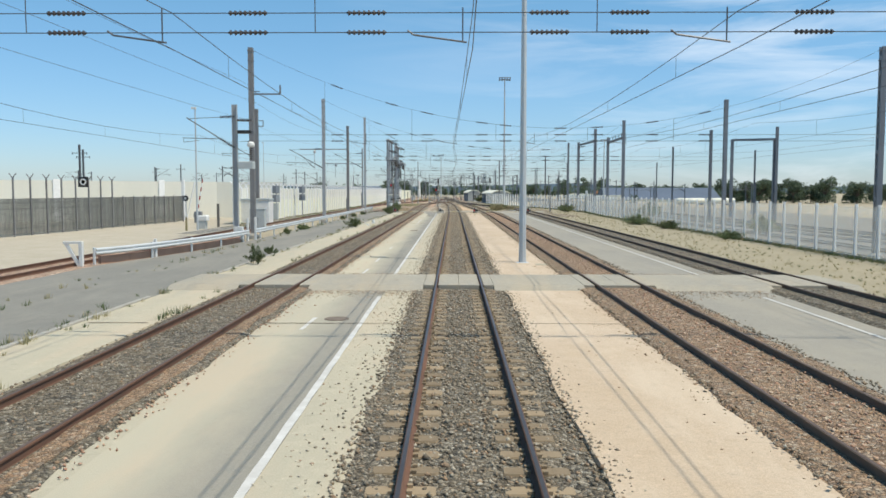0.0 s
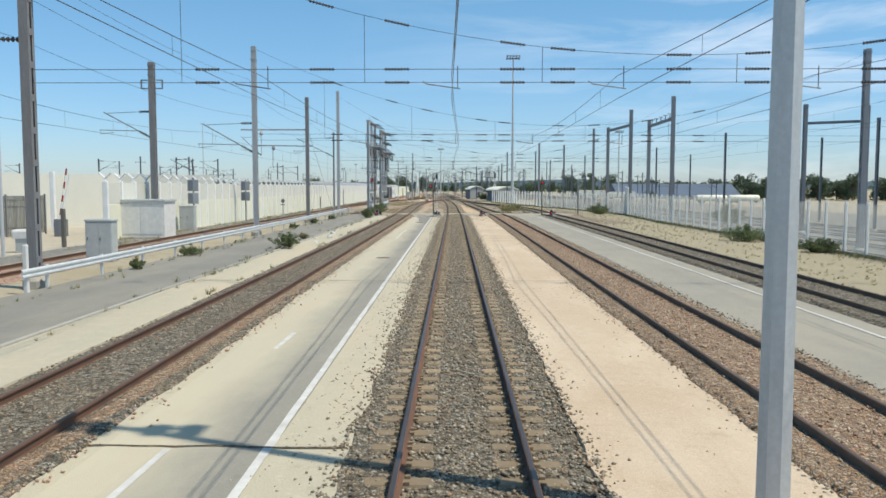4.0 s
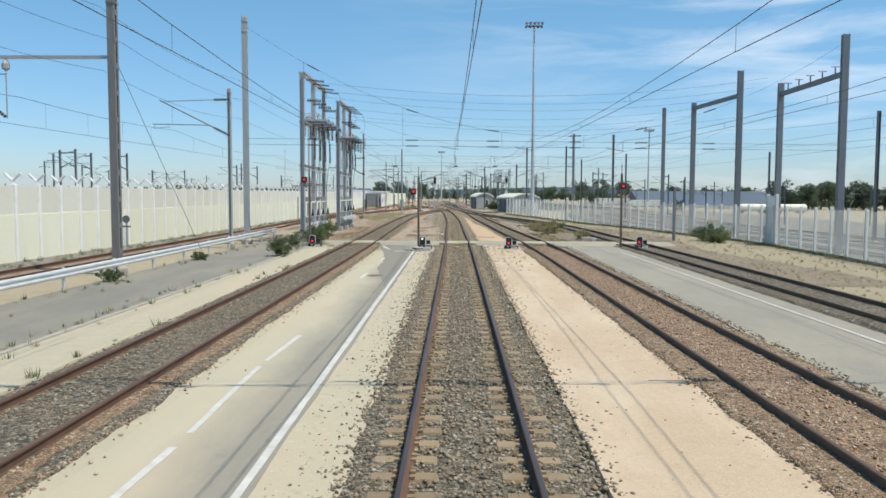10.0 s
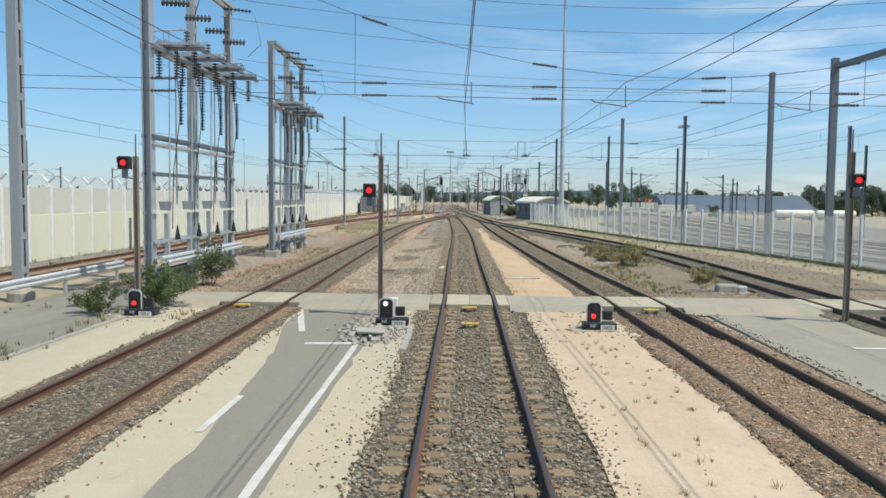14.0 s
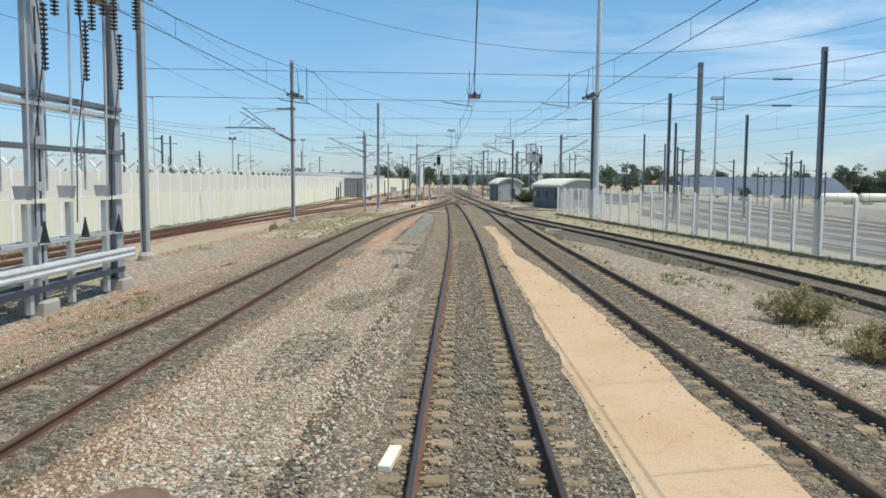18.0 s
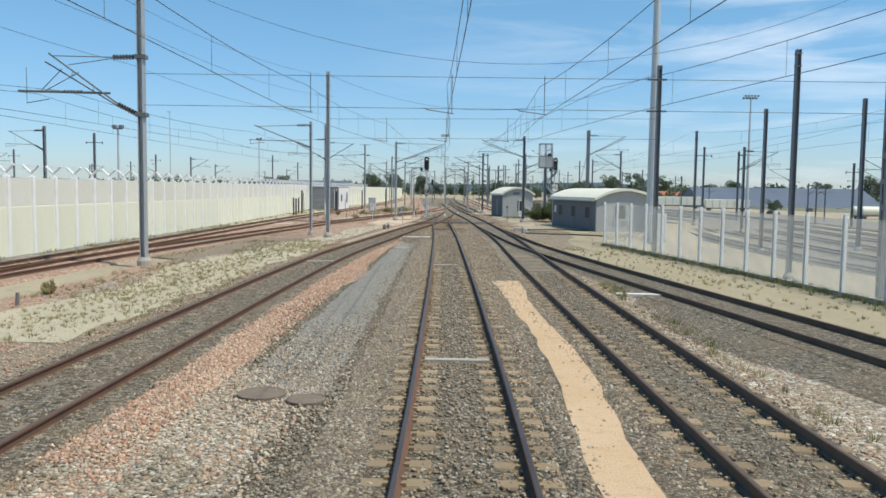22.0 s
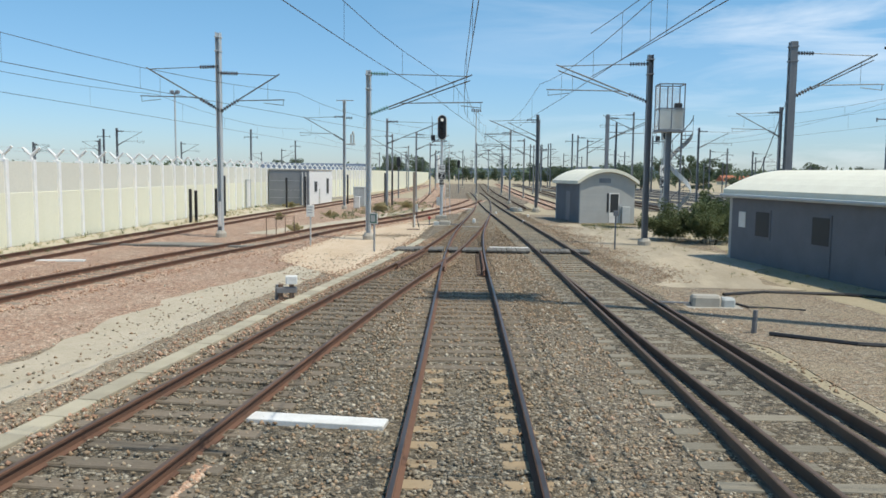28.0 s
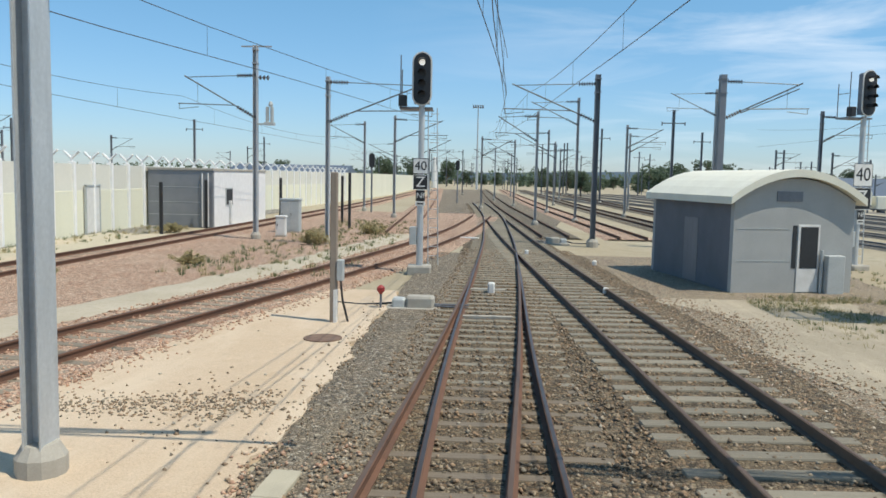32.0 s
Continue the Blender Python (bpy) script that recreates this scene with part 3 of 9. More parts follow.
def steps(a, b, d):
    n = max(1, int(math.ceil((b - a) / d)))
    return [a + (b - a) * i / n for i in range(n + 1)]


# ---- plan: centre lines of the tracks, the fence and the wall ----
OWN = line([(-40, 0.19), (60, 0.19), (120, 0.17), (140, -0.02), (162, -0.18), (173, -0.39), (183, -0.63), (205, -1.27), (216, -1.68), (228, -2.12), (240, -2.3), (255, -2.1), (270, -1.98), (300, -2.5), (360, -6.0), (460, -14)])
LEFT = line([(-40, -5.92), (60, -5.92), (120, -5.95), (140, -6.25), (166, -6.5), (190, -6.3), (205, -5.27), (218, -4.28), (228, -3.3), (240, -2.62), (252, -2.2), (258, -2.1)])
RIGHT = line([(-40, 5.5), (60, 5.5), (106, 5.4), (122, 5.2), (136, 4.6), (157, 3.85), (167, 3.5), (188, 2.95), (205, 2.62), (220, 1.95), (231, 1.45), (245, 0.6), (252, 0.1), (268, -0.95), (281, -1.65), (290, -2.05)])
FAR = line([(-40, 11.6), (60, 11.7), (100, 11.6), (125, 11.4), (148, 11.0), (157, 10.2), (170, 8.3), (180, 6.6), (190, 4.95), (200, 3.6), (210, 2.75), (218, 2.2), (224, 1.78)])
SIDE = line([(-40, -16.9), (120, -17.0), (160, -17.2), (182, -16.6), (200, -15.2), (217, -13.4), (225, -12.5), (234, -11.0), (241, -10.1), (250, -8.1), (262, -5.9), (276, -4.2), (295, -3.1)])
EDGE = line([(120, -17.4), (180, -17.6), (215, -17.7), (245, -17.6), (290, -16.8), (340, -17.1), (394, -18.3), (460, -21.0)])
FENCE = line([(-40, 19.6), (20, 19.7), (60, 19.6), (104, 19.7), (118, 20.4), (128, 20.4), (136, 19.1), (150, 17.3), (160, 15.0), (168, 13.9), (180, 12.0), (190, 10.6), (204, 8.3)])
WALL = line([(58, -21.4), (120, -20.8), (200, -20.8), (240, -21.6), (262, -22.7), (274, -23.15), (288, -23.15), (313, -21.8), (368, -20.6), (394, -21.3), (463, -24.5), (560, -31.0), (710, -42.0)])


# ---- ground ----
def ground_z(x, y):
    """The yard east of the fence lies lower."""
    f = FENCE(min(max(y, -40), 204)) if y < 204 else 8.3 + (y - 204) * 0.4
    s = min(1.0, max(0.0, (x - f - 0.6) / 3.5))
    fade = min(1.0, max(0.0, (262 - y) / 50)) if y > 212 else 1.0
    e = min(1.0, max(0.0, (x - 34) / 46)) * min(1.0, max(0.0, (560 - y) / 90))
    return -0.06 - 1.25 * s * s * (3 - 2 * s) * max(fade, min(1.0, max(0.0, (x - 42) / 18)) * min(1.0, max(0.0, (560 - y) / 90))) - 1.9 * e * e * (3 - 2 * e)


gx = [-3500, -1200, -400, -150, -80, -45, -30, -22, -16, -12, -8, -4, 0, 4, 6, 8, 9, 10, 11, 12, 13, 14, 15, 16, 17, 18, 19, 20, 21, 22, 23, 24, 25, 27, 32, 38, 45, 52, 60, 68, 80, 100, 150, 260, 400, 1200, 3500]
gy = [-900, -200, -60] + list(range(-40, 300, 6)) + [310, 330, 360, 400, 440, 480, 520, 560, 600, 1000, 2000, 4500]
gb = Build()
for yy in gy:
    for xx in gx:
        gb.v.append((xx, yy, ground_z(xx, yy)))
for i in range(len(gy) - 1):
    for j in range(len(gx) - 1):
        a = i * len(gx) + j
        gb.f.append((a, a + 1, a + 1 + len(gx), a + len(gx)))
solo("ground", gb, "ground", "dry stony ground with sparse yellowed grass, reaching the horizon", "ground", kind="structure", smooth=True)


def strip(name, mat, y0, y1, xl, xr, z, label, category, rough=0.0, step=1.5, seed=1, crown=0.0):
    """A sheet on the ground between two lines in plan, with a turned-down edge; rough makes its edges uneven."""
    b = Build()
    ys = steps(y0, y1, step)
    fl = xl if callable(xl) else (lambda y: xl)
    fr = xr if callable(xr) else (lambda y: xr)
    n = 5
    for y in ys:
        l = fl(y) + rough * (noise.noise((y * 0.9, seed * 7.1, 0)) + 0.6 * noise.noise((y * 2.7, seed * 3.3, 4)))
        r = fr(y) + rough * (noise.noise((y * 0.9, seed * 5.7, 9)) + 0.6 * noise.noise((y * 2.7, seed * 2.3, 7)))
        b.v.append((l - 0.03, y, -0.12))
        for k in range(n):
            u = k / (n - 1)
            b.v.append((l + (r - l) * u, y, z + crown * (1 - (2 * u - 1) ** 2)))
        b.v.append((r + 0.03, y, -0.12))
    m = n + 2
    for i in range(len(ys) - 1):
        for j in range(m - 1):
            a = i * m + j
            b.f.append((a, a + 1, a + 1 + m, a + m))
    return solo(name, b, mat, label, category, kind="structure", smooth=False)


# along the paved stretch
strip("pavement", "pavement", -30, 122.2, -4.75, -1.0, 0.0, "pale worn concrete paving between the tracks", "pavement", 0.05)
strip("road", "lane", -30, 108, -4.35, -2.2, 0.006, "grey asphalt lane worn smooth beside the track", "road", 0.04, 2.0, 2)
strip("road", "lane_end", 98, 122.2, line([(97.5, -2.25), (101, -2.7), (106, -3.35), (110, -3.5), (116, -4.0), (119, -4.5), (122, -4.6)]), -2.2, 0.007, "dark grey asphalt where the lane swings aside", "road", 0.07, 0.6, 28)
strip("pavement", "pavement", -30, 122.2, -9.2, -7.35, 0.004, "narrow pale concrete strip beside the track", "pavement", 0.06, 1.5, 3)
strip("road", "asphalt_dark", -30, 126.0, line([(-30, -17.5), (30, -16.0), (44, -13.8), (60, -13.15), (126, -13.1)]), -9.2, 0.012, "cracked grey asphalt service road", "road", 0.02, 2.0, 4)
strip("road", "asphalt", -30, 122.2, 6.9, 10.15, 0.0, "grey asphalt service road between two tracks", "road", 0.05, 1.5, 5)
strip("ground", "sand", -30, 122.2, 1.72, 4.32, 0.012, "smooth pinkish sand path between the tracks", "sand", 0.09, 0.8, 6)
strip("ground", "grass_ground", -30, 150, 12.95, lambda y: FENCE(y) - 0.4, 0.01, "dry grassy verge along the fence", "verge", 0.12, 1.2, 7)
strip("ground", "dust", 100, 150, lambda y: 12.9 + max(0, y - 125) * -0.03, lambda y: 15.6 + 0.8 * math.sin(y * 0.2), 0.02, "bare sandy patch beside the track", "sand", 0.3, 0.8, 8)
strip("ground", "pale_dust", -30, 97.2, -60, line([(-30, -18.3), (60, -18.4), (97, -18.6)]), 0.0, "dusty pale yard behind the barrier", "earth", 0.2, 2, 9)
# past the second level crossing
strip("ground", "ballast_red", 205, 236, lambda y: SIDE(y) + 0.8, lambda y: LEFT(y) - 4.3, 0.008, "rust-coloured crushed stone between the tracks", "stones", 0.25, 0.8, 24)
strip("ground", "pale_dust", 190, 228, lambda y: LEFT(y) - 2.8 - 1.7 * min(1.0, max(0.0, (y - 190) / 14)) - 0.3 * math.sin(y * 0.5), lambda y: LEFT(y) - 2.7, 0.016, "pale gravel band beside the cable trough", "gravel", 0.25, 0.8, 25)
strip("ground", "ballast_red", 126, 187, -13.2, lambda y: LEFT(y) - 2.6 + 1.2 * noise.noise((y * 0.08, 2, 2)), 0.007, "reddish stony earth with pale patches", "stones", 0.6, 0.8, 26)
strip("ground", "ballast_pale", 128, 192, lambda y: -12.2 + noise.noise((y * 0.06, 4, 1)), lambda y: -9.6 + 1.6 * noise.noise((y * 0.07, 8, 1)), 0.014, "pale dusty earth with dry weeds", "earth", 0.5, 0.8, 27)
strip("ground", "dry_grass", 170, 202, lambda y: LEFT(y) - 5.2 + 0.9 * noise.noise((y * 0.12, 1, 7)), lambda y: LEFT(y) - 1.9 + 0.3 * noise.noise((y * 0.3, 6, 7)), 0.018, "band of bleached dry grass beside the track", "grass", 0.35, 0.6, 41)
strip("ground", "dust", 124.6, 236, lambda y: -13.0 if y < 190 else SIDE(y) + 1.4, lambda y: LEFT(y) - 1.25, 0.0, "stony earth with dry weeds beside the track", "earth", 0.2, 1.0, 10)
strip("ground", "ballast_brown", 124.6, 170, lambda y: LEFT(y) + 0.95, lambda y: LEFT(y) + 1.9 + 0.3 * math.sin(y * 0.3), 0.012, "rust-brown stones along the rail", "stones", 0.35, 0.6, 35)
strip("ground", "ballast_tan", 124.6, 198, lambda y: OWN(y) - 1.85, lambda y: OWN(y) - 1.12, 0.018, "yellow-brown stones at the sleeper ends", "ballast", 0.08, 0.6, 36)
strip("ground", "ballast", 124.6, 184, lambda y: OWN(y) + 1.12, lambda y: RIGHT(y) - 1.1, 0.018, "yellow-brown stones at the sleeper ends", "ballast", 0.08, 0.6, 37)
strip("ground", "ballast_brown", -30, 122, lambda y: LEFT(y) + 0.83, lambda y: LEFT(y) + 1.12, 0.058, "rust-stained stones along the rail", "stones", 0.1, 0.5, 38)
strip("ground", "ballast_pale", 124.6, 168, lambda y: LEFT(y) + 1.4, lambda y: OWN(y) - 2.25 - 0.3 * max(0.0, min(1.0, (y - 150) / 10)), 0.006, "pale and rusty loose stones between the tracks", "stones", 0.1, 0.8, 11)
strip("ground", "ballast_red", 163, 205, lambda y: LEFT(y) + 1.0, lambda y: -4.35 + 0.5 * math.sin(y * 0.35) - max(0, 170 - y) * 0.12, 0.014, "reddish brown crushed stone beside the track", "stones", 0.12, 0.8, 12)
strip("ground", "grit", 166, 202, lambda y: -3.9 - 0.002 * (y - 166), lambda y: -2.35 - 0.02 * (y - 166), 0.012, "band of fine grey grit beside the track", "gravel", 0.12, 0.8, 13)
strip("ground", "ballast_dark", 213, 236, lambda y: LEFT(y) + 0.9, lambda y: OWN(y) - 0.9, 0.003, "dark brown ballast between converging tracks", "ballast", 0.05, 1.0, 52)
strip("ground", "ballast", 124.6, 213, lambda y: LEFT(y) + 0.9, lambda y: OWN(y) - 0.9, 0.0, "grey and brown ballast between converging tracks", "ballast", 0.05, 1.0, 14)
strip("ground", "sand_orange", 124.6, 182.4, line([(124.6, 1.62), (140, 1.5), (162, 1.25), (169, 1.45), (176, 1.2), (182.5, 0.84)]), line([(124.6, 3.75), (138, 3.3), (150, 2.9), (158, 2.3), (162, 1.95), (169, 2.1), (176, 1.8), (182.5, 1.85)]), 0.026, "strip of orange sand between the tracks", "sand", 0.09, 0.7, 15)
strip("ground", "ballast_dark", 215, 236, lambda y: OWN(y) + 0.9, lambda y: RIGHT(y) - 0.9, 0.009, "dark brown ballast between the tracks", "ballast", 0.05, 1.0, 53)
strip("ground", "ballast_tan", 124.6, 215, lambda y: OWN(y) + 0.9, lambda y: RIGHT(y) - 0.9, 0.006, "grey and brown ballast between the tracks", "ballast", 0.05, 1.0, 16)
strip("ground", "dust", 124.6, 158, lambda y: RIGHT(y) + 1.15, lambda y: FAR(y) - 1.2, 0.0, "stony earth with weeds between the tracks", "earth", 0.12, 1.0, 17)
strip("ground", "ballast", 154, 196, lambda y: RIGHT(y) + 1.15, lambda y: FAR(y) - 0.6, 0.006, "grey ballast between two tracks", "ballast", 0.3, 1.0, 29)
strip("ground", "ballast_pale", 138, 186, lambda y: RIGHT(y) + 1.0, lambda y: max(RIGHT(y) + 1.6, FAR(y) - 2.3 - 0.9 * max(0.0, min(1.0, (y - 158) / 14))) + 0.25 * math.sin(y * 0.5), 0.013, "band of pale yellowish stones beside the rail", "stones", 0.2, 0.6, 30)
strip("ground", "ballast_dark", 226, 262, lambda y: RIGHT(y) + 0.9, lambda y: RIGHT(y) + 2.0, 0.022, "brown stones along the shoulder of the track", "stones", 0.2, 0.6, 31)
strip("ground", "grass_ground", 150, 236, lambda y: (FAR(y) if y < 205 else RIGHT(y)) + 1.3, lambda y: (FENCE(min(y, 204)) - 0.3) if y < 204 else 8.0 + (y - 204) * 0.4, 0.004, "dry grassy verge along the fence", "verge", 0.1, 1.2, 18)
strip("ground", "dust", 198, 262, lambda y: (FAR(y) + 1.6 if y < 214 else RIGHT(y) + 1.35), lambda y: 6.8 + 0.05 * (y - 198) + 0.6 * math.sin(y * 0.3), 0.016, "pale sandy ground round the huts", "sand", 0.25, 1.0, 19)
strip("ground", "dusty_sand", 221, 250, lambda y: RIGHT(y) + 2.5 + 0.4 * math.sin(y * 0.9), lambda y: 8.2 + 0.8 * math.sin(y * 0.5), 0.024, "pale beaten sand before the hut", "sand", 0.6, 0.5, 32)
strip("ground", "ballast_red", 170, 300, lambda y: min(EDGE(y) - 1.6, SIDE(y) - 1.4), lambda y: max(SIDE(y) + 1.3, EDGE(y) + 1.3), 0.012, "rust-coloured ballast under the side tracks", "ballast", 0.12, 1.0, 20)
strip("ground", "sand", 222.5, 250, line([(222.5, -6.0), (224, -7.3), (227, -9.0), (235, -8.9), (242, -8.4), (250, -6.9)]), lambda y: min(-4.84, LEFT(y) - 1.75), 0.022, "pale sandy path between the tracks", "sand", 0.22, 0.4, 21)
strip("ground", "pale_dust", 238, 272, lambda y: SIDE(y) - 3.3, lambda y: SIDE(y) - 1.75, 0.02, "pale dusty strip with dry weeds between the side tracks", "earth", 0.35, 0.6, 40)
strip("ground", "grit", 60, 300, lambda y: WALL(y) + 0.3, lambda y: WALL(y) + 2.4, 0.008, "pale gravel margin along the wall", "gravel", 0.2, 1.5, 22)
strip("pavement", "pavement", 222, 268, lambda y: WALL(y) + 0.5, lambda y: EDGE(y) - 1.75, 0.018, "pale concrete apron in front of the wall", "pavement", 0.08, 1.5, 33)
yg = Build()
for yy in steps(-20, 420, 11):
    for xx in (25.2, 38, 52, 68, 100):
        yg.v.append((xx, yy, ground_z(xx, yy) + 0.03))
for i in range(len(yg.v) // 5 - 1):
    for j in range(4):
        a = i * 5 + j
        yg.f.append((a, a + 1, a + 6, a + 5))
solo("ground", yg, "yard_ground", "grey-brown stony yard beyond the fence", "yard", kind="structure")
strip("ground", "ballast_tan", 231.6, 262, -4.88, lambda y: OWN(y) - 0.85, 0.008, "brown crushed stone between the sand and the turnout", "ballast", 0.1, 0.6, 39)
strip("ground", "ballast_tan", 268, 450, lambda y: OWN(y) - min(6.5, 1.6 + (y - 268) * 0.12), lambda y: OWN(y) + min(8.5, 2.4 + (y - 268) * 0.12), -0.04, "brown ballast under the distant fan of tracks", "ballast", 0.4, 3.0, 54)
strip("ground", "ballast_dark", 229, 330, lambda y: OWN(y) - 1.7, lambda y: max(RIGHT(min(y, 290)) + 1.6, OWN(y) + 1.8), -0.02, "grey and brown ballast at the junction", "ballast", 0.15, 1.2, 23)


# ---- tracks ----
RAIL_PROF = [(-0.07, 0.0), (-0.07, 0.014), (-0.012, 0.034), (-0.009, 0.125), (-0.034, 0.138), (-0.035, 0.165), (-0.026, 0.172), (0.026, 0.172), (0.035, 0.165), (0.034, 0.138), (0.009, 0.125), (0.012, 0.034), (0.07, 0.014), (0.07, 0.0)]
TOP_PROF = [(-0.024, 0.171), (-0.024, 0.1745), (0.024, 0.1745), (0.024, 0.171)]
GAUGE = 1.505


def offset_line(centre, off, y0, y1, z, d=2.0):
    out = []
    for y in steps(y0, y1, d):
        s = (centre(y + 0.5) - centre(y - 0.5))
        n = math.hypot(1, s)
        out.append((centre(y) + off / n, y - off * s / n, z))
    return out


def sleeper_mesh(mat, length, width=0.26):
    b = Build()
    if mat == "sleeper":   # two-part concrete sleeper with sloping shoulders and a rail seat
        for s in (-1, 1):
            n = len(b.v)
            xs = sorted((s * 0.36, s * length / 2))
            b.cbox(xs[0], -width / 2, -0.1, xs[1], width / 2, 0.022, 0.03)
            for dy in (-0.09, 0.09):
                b.box(s * 0.752 - 0.13, dy - 0.03, 0.02, s * 0.752 - 0.07, dy + 0.03, 0.055)
                b.box(s * 0.752 + 0.07, dy - 0.03, 0.02, s * 0.752 + 0.13, dy + 0.03, 0.055)
    else:
        b.cbox(-length / 2, -width / 2, -0.1, length / 2, width / 2, 0.034, 0.02)
        for s in (-1, 1):
            b.box(s * 0.752 - 0.15, -0.08, 0.02, s * 0.752 + 0.15, 0.08, 0.034)
    return b.mesh("sleeper", M[mat])


def track(centre, y0, y1, label, rail="rail", kinds=(), ball="ballast", ball_w=1.45, ball_z=0.0, near=None, spacing=0.6, dark_from=None, bed_to=None, top="rail_top_dull", brown_to=None):
    """A track: rails, sleepers and its bed. kinds: (from, to, sleeper material, length)."""
    t = thing("railway_track", label, "railway track", kind="structure")
    for off in (-GAUGE / 2, GAUGE / 2):
        r = part("rail", Build().sweep(RAIL_PROF, offset_line(centre, off, y0, y1, 0.012)), rail, t)
        part("running_surface", Build().sweep(TOP_PROF, offset_line(centre, off, y0, y1, 0.012)), top, r, "worn rail head")
    count = 0
    for ya, yb, mat, length in kinds:
        me = sleeper_mesh(mat, length)
        rest = Build()
        y = ya
        while y < yb:
            s = centre(y + 0.5) - centre(y - 0.5)
            jig = 0.02 * math.sin(y * 12.7)
            m = pose(centre(y) + jig, y, 0.004 * math.sin(y * 5.1), 0, 0, -math.degrees(math.atan(s)) + 0.8 * math.sin(y * 3.3))
            if count < 300 and (near is None or near[0] <= y <= near[1]):
                o = new("sleeper", me)
                o.parent = t
                o.matrix_world = m
                count += 1
            else:
                if mat == "sleeper":
                    top_z = 0.008 if (centre is OWN and y > 186) else 0.02
                    rest.cbox(-length / 2, -0.13, -0.1, -0.36, 0.13, top_z, 0.02, m).cbox(0.36, -0.13, -0.1, length / 2, 0.13, top_z, 0.02, m)
                else:
                    half = 0.095 if y > 232 else 0.13
                    rest.cbox(-length / 2, -half, -0.1, length / 2, half, 0.012 if (222 < y < 242 and centre is OWN) else -0.008 if (y > 204 and centre is LEFT) else (0.024 if mat == "sleeper_dark" else 0.028), 0.02, m)
            y += spacing
        if rest.v:
            tagged(part("sleepers", rest, mat, t), kind="stuff")
    # bed, slightly heaped at the shoulders
    w = ball_w
    zf = ball_z if callable(ball_z) else (lambda y: ball_z)
    cut = dark_from if dark_from else y1
    mid = brown_to if brown_to else y0
    for ya, yb, bed in ((y0, mid, "ballast_brown"), (mid, bed_to if bed_to else cut, ball), (cut, y1, "ballast_dark")):
        if yb - ya < 0.1:
            continue
        ballast_bed(t, centre, ya, yb, w, zf, bed)
    return t


def ballast_bed(t, centre, y0, y1, w, zf, ball):
    b = Build()
    prof = [(-w - 0.25, -0.09), (-w, 0.004), (-0.98, 0.014), (-0.6, -0.004), (0, 0.008), (0.6, -0.004), (0.98, 0.014), (w, 0.004), (w + 0.25, -0.09)]
    pts = [(centre(y), y, 0) for y in steps(y0, y1, 0.5)]
    n, k = 0, len(prof)
    for i, p in enumerate(pts):
        for j, (u, h) in enumerate(prof):
            e = 0.16 if j in (0, 1, k - 2, k - 1) else 0.05
            b.v.append((p[0] + u + e * noise.noise((p[1] * 0.8, j * 3.1, y0)), p[1], h + (zf(p[1]) if 0 < j < k - 1 else 0.0) + 0.012 * noise.noise((p[1] * 1.7, j * 2.0, 5))))
    for i in range(len(pts) - 1):
        for j in range(k - 1):
            a = i * k + j
            b.f.append((a, a + 1, a + 1 + k, a + k))
    part("ballast_bed", b, ball, t, "crushed stone ballast")


track(OWN, -30, 330, "railway track with rusty rails on concrete sleepers in grey ballast", "rail", [(-30, 210.6, "sleeper", 2.3), (210.8, 222.3, "sleeper_dark", 2.6), (222.4, 240, "sleeper_dark", 2.9), (240.2, 252, "sleeper_grey", 2.7), (252.4, 330, "sleeper_grey", 2.6)], "ballast", 1.42, 0.0, (6, 186), dark_from=222, top="rail_top")
track(LEFT, -30, 256, "railway track with rusty rails half buried in grey ballast", "rail", [(124, 204, "sleeper_wood", 2.5), (204.2, 222, "sleeper_dark", 2.5)], "ballast", 1.25, lambda y: 0.036 if y < 205 else 0.0, bed_to=224)
track(RIGHT, -30, 288, "railway track with dark rails in brown ballast", "rail_dark", [(122, 186, "sleeper", 2.3), (186.2, 199, "sleeper_wood", 2.6), (199.4, 222, "sleeper_grey", 2.6), (222.2, 288, "sleeper_grey", 2.6)], "ballast", 1.3, lambda y: 0.055 if y < 118 else 0.004, dark_from=216, brown_to=121)
track(FAR, -30, 223, "railway track with dark rails beside a grassy verge", "rail_dark", [(196, 199, "sleeper_wood", 2.6)], "ballast", 1.3, lambda y: 0.05 if y < 118 else 0.03)
track(SIDE, -30, 294, "side track with orange-brown rails in rusty ballast", "rail", [(60, 250, "sleeper_wood", 2.5)], "ballast_red", 1.4, 0.02, (200, 250))
track(EDGE, 150, 420, "side track with orange-brown rails along the wall", "rail", [(200, 290, "sleeper_wood", 2.5)], "ballast_red", 1.4, 0.032, (200, 280))
# yard tracks on the lower level east of the fence
for k in range(6):
    xk = 27 + 4.9 * k
    cl = line([(-40, xk + 1), (150, xk), (260, xk - 7), (420, xk - 22)])
    t = thing("railway_track", "yard track with dark rails beyond the fence", "railway track", group="yard tracks", kind="structure")
    for off in (-GAUGE / 2, GAUGE / 2):
        part("rail", Build().sweep(RAIL_PROF, [(p[0], p[1], ground_z(p[0], p[1]) - 0.06) for p in offset_line(cl, off, 20, 420, 0, 10)]), "steel_rust", t)
    b = Build()
    for y in steps(20, 420, 10):
        for u in (-1.7, -1.3, 1.3, 1.7):
            b.v.append((cl(y) + u, y, ground_z(cl(y), y) + (0.03 if abs(u) < 1.5 else 0.0)))
    for i in range(len(b.v) // 4 - 1):
        for j in range(3):
            a = i * 4 + j
            b.f.append((a, a + 1, a + 5, a + 4))
    part("ballast_bed", b, "yard_bed", t)
